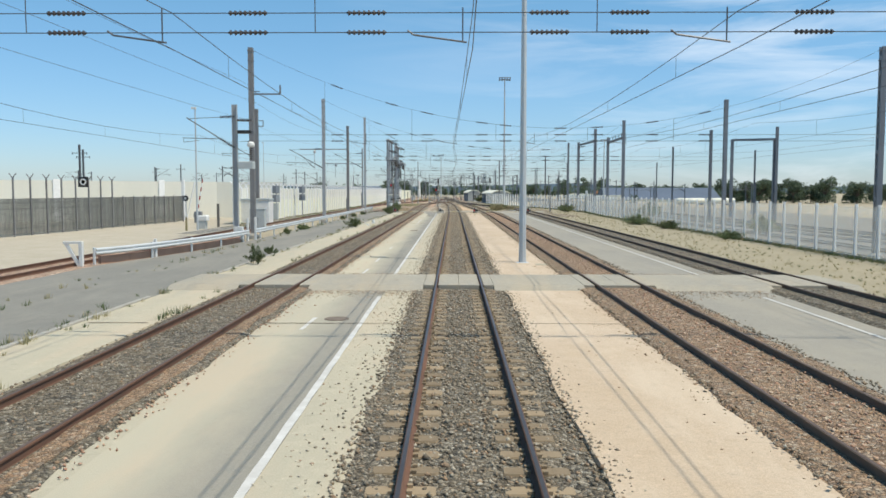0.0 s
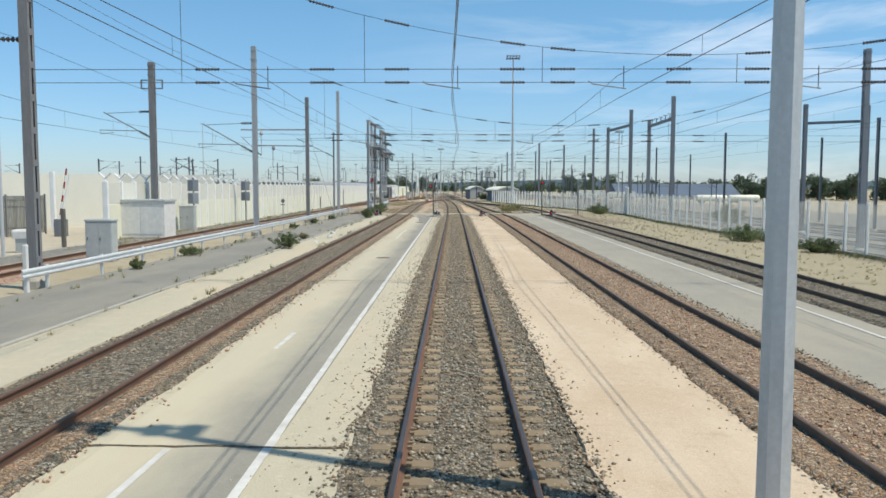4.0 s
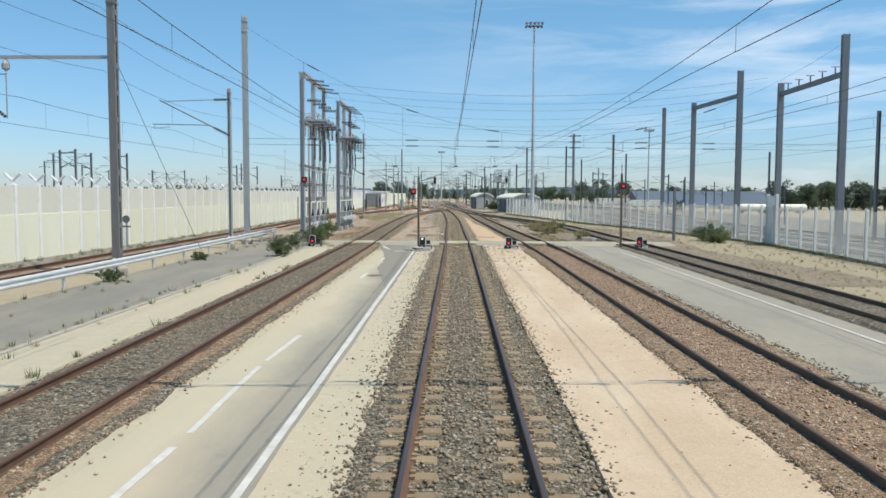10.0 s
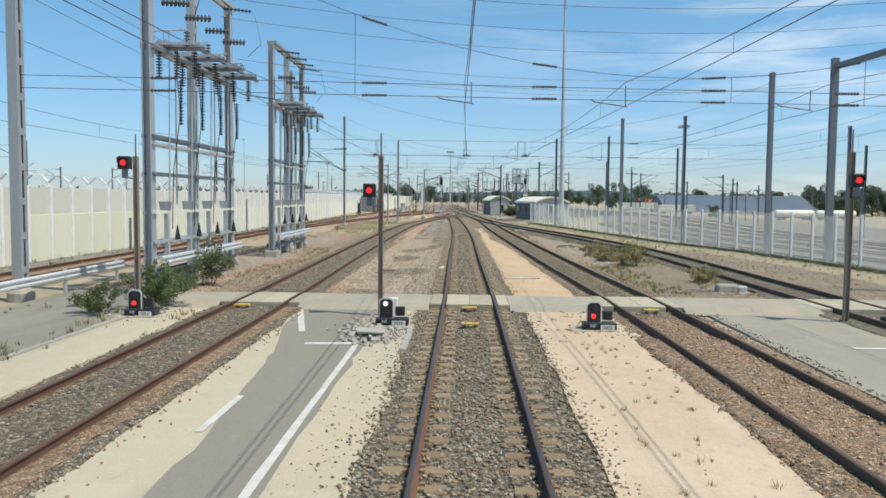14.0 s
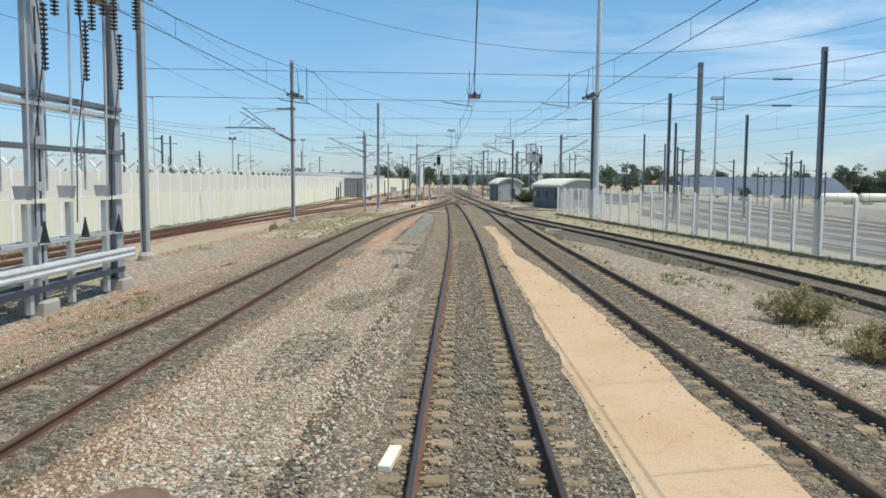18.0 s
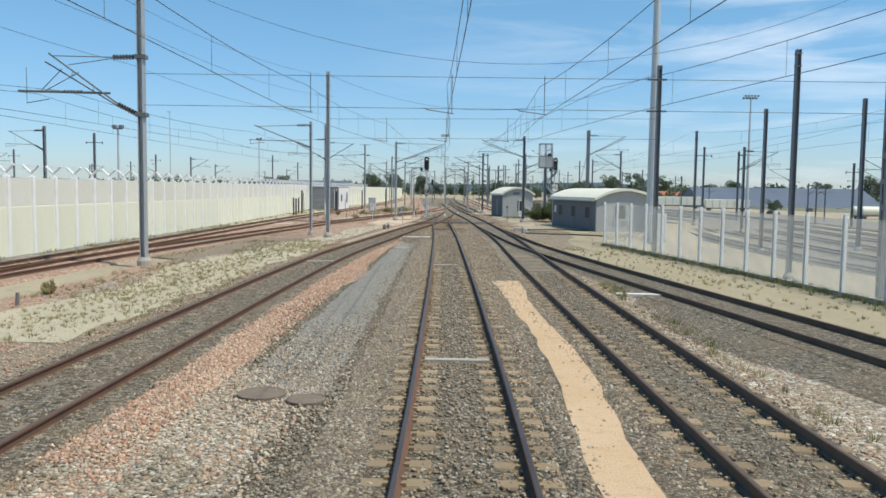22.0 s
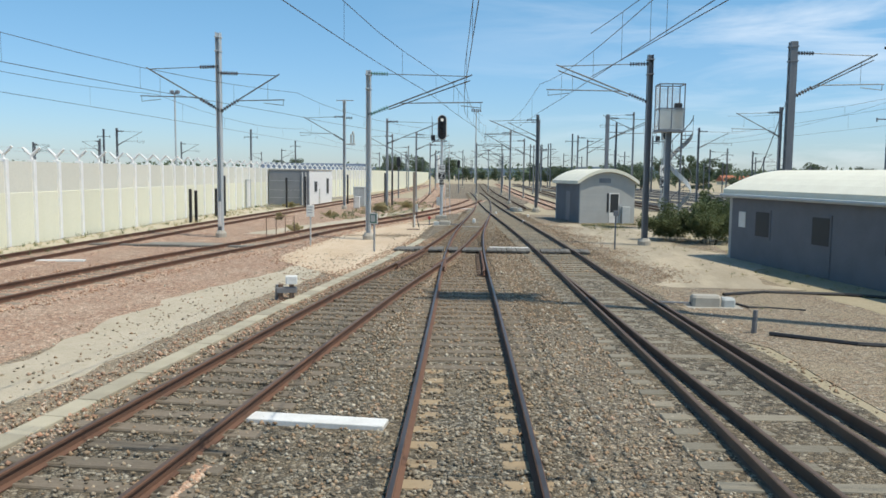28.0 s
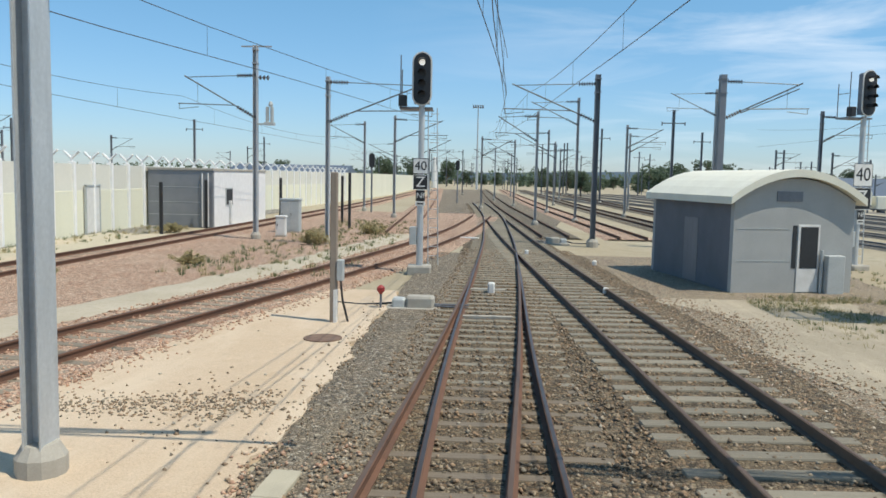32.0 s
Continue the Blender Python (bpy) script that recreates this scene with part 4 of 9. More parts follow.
# tracks running on past the junction
for k, (xa, xb, xc) in enumerate(((1.2, -1.5, -5), (5.5, 3.2, 0.5), (10, 8, 6), (-7.5, -10.5, -18), (15, 13.5, 12))):
    cl = line([(272, xa), (330, xb), (460, xc)])
    t = thing("railway_track", "distant track running on past the junction", "railway track", group="distant tracks", kind="structure")
    for off in (-GAUGE / 2, GAUGE / 2):
        part("rail", Build().sweep(RAIL_PROF, offset_line(cl, off, 272, 460, 0.0, 8)), "rail", t)
    b = Build()
    for y in steps(272, 460, 6):
        for u in (-1.7, -1.3, 1.3, 1.7):
            b.v.append((cl(y) + u, y, 0.02 if abs(u) < 1.5 else -0.1))
    for i in range(len(b.v) // 4 - 1):
        for j in range(3):
            a = i * 4 + j
            b.f.append((a, a + 1, a + 5, a + 4))
    part("ballast_bed", b, "ballast_red" if k % 2 else "ballast", t)

# check rails of the turnouts
t = thing("turnout_rail", "check rails on iron chairs and a worn frog where two tracks meet", "turnout", kind="structure")
for cl, off, ya, yb, inward in ((OWN, GAUGE / 2 - 0.11, 222.7, 229.3, -1), (LEFT, 0.11 - GAUGE / 2, 224.2, 229.4, 1)):
    cr = part("check_rail", Build().sweep(RAIL_PROF, [(cl(y) + off + inward * 0.05 * (max(0.0, abs(y - (ya + yb) / 2) - (yb - ya) / 2 + 0.7) / 0.7), y, 0.03) for y in steps(ya, yb, 0.4)]), "rail", t)
    y = ya + 0.25
    while y < yb:
        x = cl(y) + off + inward * 0.08
        part("chair", Build().cbox(min(x, x + inward * 0.16), y - 0.07, 0.0, max(x, x + inward * 0.16), y + 0.07, 0.1, 0.03), "rail_dark", cr)
        y += 0.6
for cl, off in ((OWN, 0.08 - GAUGE / 2), (LEFT, GAUGE / 2 - 0.08)):
    part("wing_rail", Build().sweep(RAIL_PROF, [(cl(y) + off, y, 0.02) for y in steps(223.7, 226.0, 0.4)]), "rail", t)
part("frog", Build().sweep([(-0.1, 0.0), (0.1, 0.0), (0.06, 0.14), (-0.06, 0.14)], [(OWN(y) - GAUGE / 2, y, 0.02) for y in steps(225.4, 227.2, 0.3)]), "rail_top_dull", t)

# foot crossing over the side tracks: a worn path and a row of dark boards
strip("ground", "asphalt_dark", 230.95, 232.6, -18.4, -9.9, 0.03, "worn grey foot path across the side tracks", "path", 0.12, 0.5, 51)
fc = thing("foot_crossing", "row of dark worn boards across the side tracks", "foot crossing", kind="structure")
x = -18.2
while x < -10.8:
    L = 0.9
    if min(abs(x + L / 2 - (c(230.7) + o)) for c in (SIDE, EDGE) for o in (-GAUGE / 2, GAUGE / 2)) > 0.24 + L / 2 - 0.2:
        part("board", Build().cbox(x, 230.5, -0.05, x + L - 0.03, 230.92, 0.1 + 0.01 * math.sin(x * 9), 0.015), "planks", fc)
        x += L
    else:
        x += 0.1
# ---- level crossings ----
def crossing(y0, y1, x0, x1, centres, infill="slab"):
    """Asphalt on both sides of each track, slabs between the rails."""
    t = thing("level_crossing", "flat level crossing of pale asphalt and concrete slabs across the tracks", "level crossing", kind="structure")
    cuts = [x0]
    for c in centres:
        cuts += [c - 1.17, c + 1.17]
    cuts.append(x1)
    for a, b in zip(cuts[::2], cuts[1::2]):
        m = Build()
        m.box(a, y0 + 0.05, -0.1, b, y1 - 0.05, 0.145)
        n = len(m.v)
        m.v += [(a, y0 - 0.5, -0.02), (b, y0 - 0.5, -0.02), (b, y0 + 0.05, 0.144), (a, y0 + 0.05, 0.144), (a, y1 - 0.05, 0.144), (b, y1 - 0.05, 0.144), (b, y1 + 0.5, -0.02), (a, y1 + 0.5, -0.02)]
        m.f += [(n, n + 1, n + 2, n + 3), (n + 4, n + 5, n + 6, n + 7)]
        part("apron", m, "crossing", t)
    inner = Build().cbox(-0.68, 0, -0.1, 0.0, y1 - y0, 0.15, 0.015).mesh("slab", M[infill])
    outer = Build().cbox(0.82, 0, -0.1, 1.16, y1 - y0, 0.15, 0.015).mesh("slab", M[infill])
    for c in centres:
        for me, dx in ((inner, 0.0), (inner, 0.685), (outer, 0.0), (outer, -1.98)):
            o = new("slab", me)
            o.parent = t
            o.matrix_world = pose(c + dx, y0, 0)
    return t


crossing(26.2, 29.6, -9.4, 13.4, [-5.92, 0.19, 5.5, 11.65], "crossing")
crossing(122.4, 124.7, -9.6, 14.0, [LEFT(123.5), OWN(123.5), RIGHT(123.5), FAR(123.5)])

# timber walkway across the turnouts
tw = thing("timber_walkway", "weathered grey plank walkway laid across the turnout", "walkway", kind="structure")
plank = Build().cbox(-0.095, -0.62, 0, 0.095, 0.62, 0.075, 0.012).mesh("plank", M["planks"])
rng = random.Random(4)
x = -5.0
while x < 3.0:
    if min(abs(x - (c + s)) for c in (OWN(230.6), LEFT(230.6), RIGHT(230.6)) for s in (-GAUGE / 2, GAUGE / 2)) > 0.125:
        o = new("plank", plank)
        o.parent = tw
        o.matrix_world = pose(x, 230.65 + rng.uniform(-0.05, 0.05), 0.075 + rng.uniform(-0.01, 0.01), 0, rng.uniform(-1, 1), rng.uniform(-3, 3))
    x += 0.2


# ---- boundary wall and acoustic fence ----
wall = thing("wall_west", "long cream precast concrete wall with angled brackets on top", "wall", kind="structure")
PANEL = 2.12
panel = Build().cbox(-0.09, -PANEL / 2 + 0.003, -0.3, 0.09, PANEL / 2 - 0.003, 2.22, 0.02).mesh("panel", M["wall"])
top_panel = Build().cbox(-0.07, -PANEL / 2 + 0.003, 2.222, 0.07, PANEL / 2 - 0.003, 3.55, 0.02).mesh("top_panel", M["wall_grey"])
post = Build().cbox(-0.13, -0.10, -0.3, 0.2, 0.10, 3.64, 0.03).mesh("post", M["post_white"])
yb = Build()
yb.tube((0.02, 0, 3.5), (0.02, 0, 3.84), 0.085, 0.075, 6).tube((0.02, 0, 3.8), (-0.36, 0, 4.16), 0.07, 0.06, 6).tube((0.02, 0, 3.8), (0.40, 0, 4.16), 0.07, 0.06, 6)
bracket = yb.mesh("bracket", M["post_white"])
y = 77.0
wires_top = {k: [] for k in range(4)}
while y < 330:
    s = WALL(y + 1) - WALL(y - 1)
    a = -math.degrees(math.atan(s / 2))
    cx = WALL(y)
    for me, dy, nm in ((panel, PANEL / 2, "panel"), (top_panel, PANEL / 2, "top_panel"), (post, 0, "post"), (bracket, 0, "bracket")):
        o = new(nm, me)
        o.parent = wall
        o.matrix_world = pose(WALL(y + dy), y + dy, 0, 0, 0, a)
    for k, (dx, z) in enumerate(((-0.3, 4.12), (-0.15, 3.97), (0.19, 3.97), (0.34, 4.12))):
        wires_top[k].append((cx + dx, y, z))
    y += PANEL
for k in wires_top:
    part("barbed_wire", Build().path(wires_top[k], 0.004, 4), "galv", wall)
part("far_wall", Build().sweep([(-0.1, -0.3), (0.1, -0.3), (0.1, 3.6), (-0.1, 3.6)], [(WALL(y), y, 0) for y in steps(330, 700, 10)]), "wall", wall)

fence = thing("acoustic_fence", "tall fence of cloudy clear screens between white steel posts", "fence", kind="structure")
fp = Build()
fp.box(-0.06, -0.06, -0.1, 0.06, -0.045, 2.62).box(-0.06, 0.045, -0.1, 0.06, 0.06, 2.62).box(-0.007, -0.045, -0.1, 0.007, 0.045, 2.62)
fence_post = fp.mesh("post", M["post_white"])
y = -11.3
while y < 204.5:
    x0 = FENCE(y)
    step = 2.1
    y1 = y + step
    x1 = FENCE(min(y1, 204.4))
    L = math.hypot(x1 - x0, y1 - y)
    a = math.degrees(math.atan2(-(x1 - x0), y1 - y))
    o = new("post", fence_post)
    o.parent = fence
    o.matrix_world = pose(x0, y, 0, 0, 0, a)
    if y1 < 204.5:
        s = Build()
        s.box(-0.008, 0.03, 0.12, 0.008, L - 0.03, 2.5)
        pn = part("screen", s, "screen", fence)
        pn.matrix_world = pose(x0, y, 0, 0, 0, a)
        s = Build().cbox(-0.05, 0.03, -0.12, 0.05, L - 0.03, 0.13, 0.02)
        kb = part("kerb_board", s, "concrete", fence)
        kb.matrix_world = pose(x0, y, 0, 0, 0, a)
    y = y1
gate = thing("fence_gate", "taller pale steel gate panel set in the acoustic fence", "gate", (20.6, 123.0, 0), -4, kind="structure")
part("leaf", Build().cbox(-0.05, 0, 0, 0.05, 1.6, 3.25, 0.02), "post_white", gate)
part("gate_post", Build().cbox(-0.09, -0.18, -0.1, 0.09, 0, 3.35, 0.02), "white", gate)
part("gate_post", Build().cbox(-0.09, 1.6, -0.1, 0.09, 1.78, 3.35, 0.02), "white", gate)


# ---- catenary masts ----
def mast_shaft(h, w=0.30, d=0.26, lattice=False):
    """Two flanges and a web; the heavy masts are two channels tied by plates."""
    b = Build()
    if lattice:
        fl = 0.36 * d
        for s in (-1, 1):
            v = s * d / 2
            b.box(-w / 2 + 0.016, min(v, v - s * 0.014), -0.2, w / 2 - 0.016, max(v, v - s * 0.014), h)
            for u in (-w / 2, w / 2 - 0.016):
                b.box(u, min(v, v - s * fl), -0.2, u + 0.016, max(v, v - s * fl), h)
        z = 0.8
        while z < h:
            for u in (-w / 2 - 0.01, w / 2):
                b.box(u, -d / 2 + 0.03, z, u + 0.01, d / 2 - 0.03, z + 0.22)
            z += 1.05
    else:
        t = 0.018
        a, c, e = w / 2, d / 2, 0.009
        ring = [(-a, -c), (-a + t, -c), (-a + t, -e), (a - t, -e), (a - t, -c), (a, -c), (a, c), (a - t, c), (a - t, e), (-a + t, e), (-a + t, c), (-a, c)]
        b.v += [(u, v, z) for z in (-0.2, h) for u, v in ring]
        for i in range(12):
            j = (i + 1) % 12
            b.f.append((i, j, 12 + j, 12 + i))
        b.f += [(12, 13, 22, 23), (14, 15, 20, 21), (16, 17, 18, 19)]
    return b


def mast(x, y, h, z=0.0, w=0.30, d=0.26, mat="steel", lattice=False, label="grey steel catenary mast on a concrete footing", group="catenary masts", foot=0.35, rz=0.0):
    t = thing("catenary_mast", label, "mast", (x, y, z), rz, group)
    w, d = (0.8 * w, 1.3 * d) if lattice else (0.68 * w, 1.3 * d)
    part("shaft", mast_shaft(h, w, d, lattice), mat, t)
    f = Build().lathe([(w * 1.3, -0.4), (w * 1.3, foot * 0.6), (w * 0.9, foot)], (0, 0, 0), (0, 0, 1), 12)
    part("footing", f, "concrete", t, "round concrete footing")
    for zz in (h - 0.25, h - 0.9):
        part("clamp", Build().box(-w / 2 - 0.03, -d / 2 - 0.03, zz, w / 2 + 0.03, d / 2 + 0.03, zz + 0.06), mat, t)
    return t


def insulator(p0, p1, r=0.07, n=6, mat="insul"):
    """A string of ribbed discs between two points."""
    b = Build()
    p0, p1 = Vector(p0), Vector(p1)
    L = (p1 - p0).length
    prof = [(0.02, 0)]
    for i in range(n):
        a = L * (i + 0.25) / n
        prof += [(0.025, a), (r, a + L * 0.1 / n), (r * 0.8, a + L * 0.45 / n), (0.025, a + L * 0.55 / n)]
    prof.append((0.02, L))
    b.lathe(prof, p0, p1 - p0, 8)
    return b


def cantilever(t, side, reach, zt, zb, mat="arm", ins="insul", double=False):
    """A bracket on the mast t that reaches reach metres to one side: stay, strut, registration arm."""
    s = side
    x0 = s * 0.09
    mat = "arm"
    # upper stay with its insulator
    part("insulator", insulator((x0, 0, zt), (x0 + s * 0.85, 0, zt - 0.02), 0.1, 7, ins), ins, t)
    b = Build().tube((x0 + s * 0.8, 0, zt - 0.02), (s * reach, 0, zt - 0.12), 0.022, 0.022, 6)
    part("stay", b, mat, t)
    # strut rising from below
    xe, ze = s * (reach + 0.15), zt - 0.05
    xa = x0 + s * 0.85
    za = zb + (ze - zb) * 0.85 / max(reach, 1)
    part("insulator", insulator((x0, 0, zb), (xa, 0, za), 0.1, 7, ins), ins, t)
    b = Build().tube((xa, 0, za), (xe, 0, ze), 0.035, 0.035, 7)
    if double:
        b.tube((xa, 0.12, za - 0.1), (xe - s * 0.1, 0.12, ze - 0.25), 0.028, 0.028, 7)
    part("strut", b, mat, t)
    # registration arm below
    zr = zb + (ze - zb) * 0.27
    xm = s * reach * 0.3
    b = Build().tube((xm, 0, zr + 0.02), (s * reach * 1.14, 0, zr + 0.08), 0.028, 0.028, 6)
    b.tube((s * reach * 1.12, 0, zr + 0.08), (s * reach * 1.12, 0, zr - 0.2), 0.014, 0.014, 5)
    b.tube((s * reach * 1.12, 0, zr - 0.18), (s * (reach * 1.12 - 0.95), 0, zr - 0.08), 0.018, 0.018, 6)
    for u in (0.85,):
        b.tube((s * reach * u, 0, zb + (ze - zb) * u), (s * reach * u, 0, zr + 0.08), 0.009, 0.009, 5)
    part("registration_arm", b, mat, t)
    for zz in (zt, zb):
        part("bracket", Build().box(min(0, x0 * 1.3), -0.14, zz - 0.06, max(0, x0 * 1.3), 0.14, zz + 0.06), mat, t)


def long_cantilever(t, s, zt, zb):
    """A bracket of twin tubes whose level registration arm reaches past the end of its strut."""
    x0 = s * 0.14
    part("insulator", insulator((x0, 0, zt), (s * 1.15, 0, zt - 0.02), 0.12, 8, "insul"), "insul", t)
    part("stay", Build().tube((s * 1.1, 0, zt - 0.02), (s * 3.6, 0, zt + 0.02), 0.02, 0.02, 6).tube((s * 1.1, 0, zt - 0.06), (s * 2.95, 0, zt - 0.34), 0.018, 0.018, 6), "arm", t)
    za = zb + 0.42
    part("insulator", insulator((x0, 0, zb), (s * 0.98, 0, za), 0.12, 8, "insul"), "insul", t)
    b = Build().tube((s * 0.95, 0, za), (s * 3.75, 0, zt + 0.12), 0.035, 0.035, 7)
    b.tube((s * 0.95, 0.1, za - 0.1), (s * 3.95, 0.1, zt - 0.2), 0.03, 0.03, 7)
    for u in (0.35, 0.65):
        b.tube((s * (0.95 + 2.8 * u), 0, za + (zt + 0.12 - za) * u), (s * (0.95 + 3.0 * u), 0.1, za - 0.1 + (zt - 0.1 - za) * u), 0.012, 0.012, 5)
    part("strut", b, "arm", t)
    zr = zt - 1.4
    b = Build().tube((s * 1.3, 0.05, zr - 0.04), (s * 5.05, 0.05, zr + 0.02), 0.05, 0.05, 8)
    for xa, zz in ((3.25, zt - 0.5), (2.55, zt - 0.62)):
        b.tube((s * xa, 0.05, zz), (s * (4.0 if xa < 3 else 4.15), 0.05, zr), 0.018, 0.018, 6)
    b.tube((s * 4.7, 0.05, zr + 0.95), (s * 4.7, 0.05, zr - 0.5), 0.012, 0.012, 5)
    b.tube((s * 4.7, 0.05, zr - 0.46), (s * 3.8, 0.05, zr - 0.3), 0.02, 0.02, 6)
    part("registration_arm", b, "arm", t)
    part("insulator", insulator((s * 2.4, 0.05, zr), (s * 3.2, 0.05, zr + 0.01), 0.075, 6, "insul"), "insul", t)
    for zz in (zt, zb):
        part("bracket", Build().box(min(s * -0.22, s * 0.2), -0.19, zz - 0.08, max(s * -0.22, s * 0.2), 0.19, zz + 0.08), "arm", t)


HEAVY = "tall dark steel mast of two channels tied by plates"
# west row
m = mast(-13.7, 54.5, 12.9, w=0.38, d=0.3, mat="steel_rust", lattice=True, label="tall brownish lattice steel mast with a side bracket")
part("bracket", Build().box(0, -0.03, 9.75, 2.0, 0.03, 9.85).box(1.92, -0.04, 9.85, 2.02, 0.04, 10.4).box(0, -0.03, 9.95, 0.6, 0.03, 10.0), "steel_dark", m, "dark cranked side arm")
part("insulator", insulator((0.1, 0, 8.0), (-1.3, 0, 8.05), 0.09, 9), "insul", m)
m = mast(-13.4, 82.8, 12.7, w=0.36, d=0.3, mat="steel", lattice=True, label="tall grey lattice steel mast carrying cross wires")
cantilever(m, -1, 3.4, 7.6, 5.6)
part("side_arm", Build().tube((0.15, 0, 6.1), (3.9, 0, 6.05), 0.04, 0.04, 6).tube((1.2, 0, 6.1), (1.2, 0, 4.6), 0.02, 0.02, 5).lathe([(0.02, 0), (0.12, 0.1), (0.12, 0.2), (0.03, 0.3)], (1.25, 0, 5.75), (0, 0, 1), 8), "steel_dark", m)
m = mast(-20.4, 83.0, 11.7, w=0.46, d=0.3, mat="steel_rust", lattice=True, label="brown lattice steel mast standing by the wall")
part("crossbar", Build().box(-0.75, -0.04, 9.9, 0.75, 0.04, 9.98).box(-0.75, -0.04, 9.95, -0.67, 0.04, 10.5).box(0.67, -0.04, 9.95, 0.75, 0.04, 10.5).box(-0.75, -0.04, 10.46, -0.3, 0.04, 10.54).box(0.3, -0.04, 10.46, 0.75, 0.04, 10.54), "steel_dark", m)
cantilever(m, -1, 3.2, 8.4, 6.6)
m = mast(-13.6, 103.3, 11.6, w=0.36, d=0.3, mat="steel_rust", lattice=True, label="brown lattice steel mast with a long arm over the side track")
part("side_arm", Build().box(-6.2, -0.06, 8.55, 0, 0.06, 8.68).lathe([(0.02, 0), (0.16, 0.12), (0.16, 0.3), (0.04, 0.5)], (-4.3, 0, 8.05), (0, 0, 1), 8).tube((-4.3, 0, 8.0), (-4.3, 0, 6.2), 0.03, 0.03, 6), "steel", m)
part("drop_bracket", Build().tube((-6.2, 0, 8.0), (-4.4, 0, 6.3), 0.03, 0.03, 6).tube((-6.1, 0, 7.9), (-4.3, 0, 7.95), 0.02, 0.02, 6).tube((-6.3, 0, 6.75), (-4.8, 0, 6.7), 0.02, 0.02, 6), "steel_dark", m)
part("insulator", insulator((-4.9, 0, 6.7), (-4.35, 0, 6.25), 0.08, 6), "insul", m)
part("guy_wire", Build().tube((0.1, 0, 8.5), (1.7, 6.0, 0), 0.012, 0.012, 5), "wire", m)
m = mast(-13.55, 119.4, 9.5, w=0.26, d=0.24, mat="steel")
cantilever(m, -1, 4.05, 8.85, 6.75)
mast(-13.6, 123.3, 14.5, w=0.38, d=0.32, mat="steel", lattice=True, label="very tall grey lattice steel mast carrying cross wires")
m = mast(-12.7, 157.3, 12.3, w=0.34, d=0.28, mat="steel")
m = mast(-13.2, 186.1, 11.95, w=0.32, d=0.28, mat="steel")
long_cantilever(m, -1, 8.4, 6.1)
m = mast(-9.05, 206.2, 10.8, w=0.32, d=0.28, mat="steel")
m = mast(-10.6, 208.4, 7.75, w=0.22, d=0.22, mat="steel")
cantilever(m, -1, 3.7, 7.5, 6.0)
m = mast(-14.3, 235.8, 9.8, w=0.30, d=0.26, mat="galv", label="grey steel catenary mast with brackets on both sides")
cantilever(m, -1, 3.4, 8.2, 6.2)
cantilever(m, 1, 2.8, 7.9, 6.1)
part("cable_cover", Build().cbox(-0.075, -0.2, 0.55, 0.075, -0.1, 1.75, 0.02), "white", m, "white cable cover")
m = mast(-7.05, 235.75, 8.05, w=0.30, d=0.28, mat="galv", label="grey steel catenary mast with a long bracket over the track")
cantilever(m, 1, 4.75, 7.9, 6.0, "steel_dark", "insul_green", True)
m = mast(-14.0, 266.6, 9.45, w=0.28, d=0.26, mat="steel", label="grey steel mast with a bracket and a pole-mounted switch")
cantilever(m, -1, 3.4, 8.0, 6.0)
part("crossbar", Build().box(-0.7, -0.03, 9.35, 0.8, 0.03, 9.42), "steel", m)
part("insulator", insulator((0.7, 0, 7.9), (0.15, 0, 7.9), 0.12, 3), "insul", m)
part("switch_box", Build().cbox(0.1, -0.05, 5.62, 0.5, 0.05, 5.7, 0.01).cbox(0.45, -0.15, 5.6, 0.95, 0.15, 5.75, 0.02).cbox(0.52, -0.1, 5.75, 0.65, 0.1, 6.5, 0.02).cbox(0.75, -0.1, 5.75, 0.88, 0.1, 6.5, 0.02).lathe([(0.09, 0), (0.12, 0.1), (0.06, 0.25)], (0.75, 0, 6.5), (0, 0, 1), 8), "cabinet", m, "pale pole-mounted disconnector")
m = mast(-10.0, 264.6, 7.75, w=0.24, d=0.24, mat="steel")
cantilever(m, 1, 4.3, 7.5, 5.7)
for x, y, h, s, r in ((-14.3, 302, 8.3, -1, 3.2), (-10.0, 290, 7.95, 1, 3.6), (-10.6, 318, 7.8, 1, 3.4), (-16, 338, 8.0, -1, 3.4), (-3.5, 312, 7.6, 1, 3.0), (-12.5, 356, 7.8, 1, 3.2), (-20, 372, 8.0, -1, 3.2)):
    m = mast(x, y, h, w=0.26, d=0.24, mat="steel")
    cantilever(m, s, r, h - 0.3, h - 2.0)
# east side of the running lines
m = mast(5.95, 235.1, 8.7, w=0.34, d=0.3, mat="steel_dark", label="dark steel catenary mast with a bracket over the track")
cantilever(m, -1, 4.1, 8.3, 6.6, "steel_dark", "insul", True)
m = mast(2.65, 267.4, 8.35, w=0.34, d=0.3, mat="steel_dark", label="dark steel catenary mast with a bracket over the track")
cantilever(m, -1, 4.0, 7.9, 6.1, "steel_dark")
m = mast(8.6, 267.4, 8.5, w=0.36, d=0.3, mat="steel_dark", lattice=True, label="heavy twin-channel mast with a bracket over the yard", z=-0.1)
cantilever(m, 1, 3.6, 8.2, 6.4, "steel_dark", "insul", True)
m = mast(12.5, 235.8, 9.9, z=-0.5, w=0.38, d=0.3, mat="steel_dark", lattice=True, label="heavy twin-channel mast with a bracket over the yard")
cantilever(m, 1, 3.6, 9.4, 7.4, "steel_dark", "insul", True)
part("guy_wire", Build().tube((-0.1, 0, 7.5), (-1.3, 3.5, 0.2), 0.02, 0.02, 5), "wire", m)
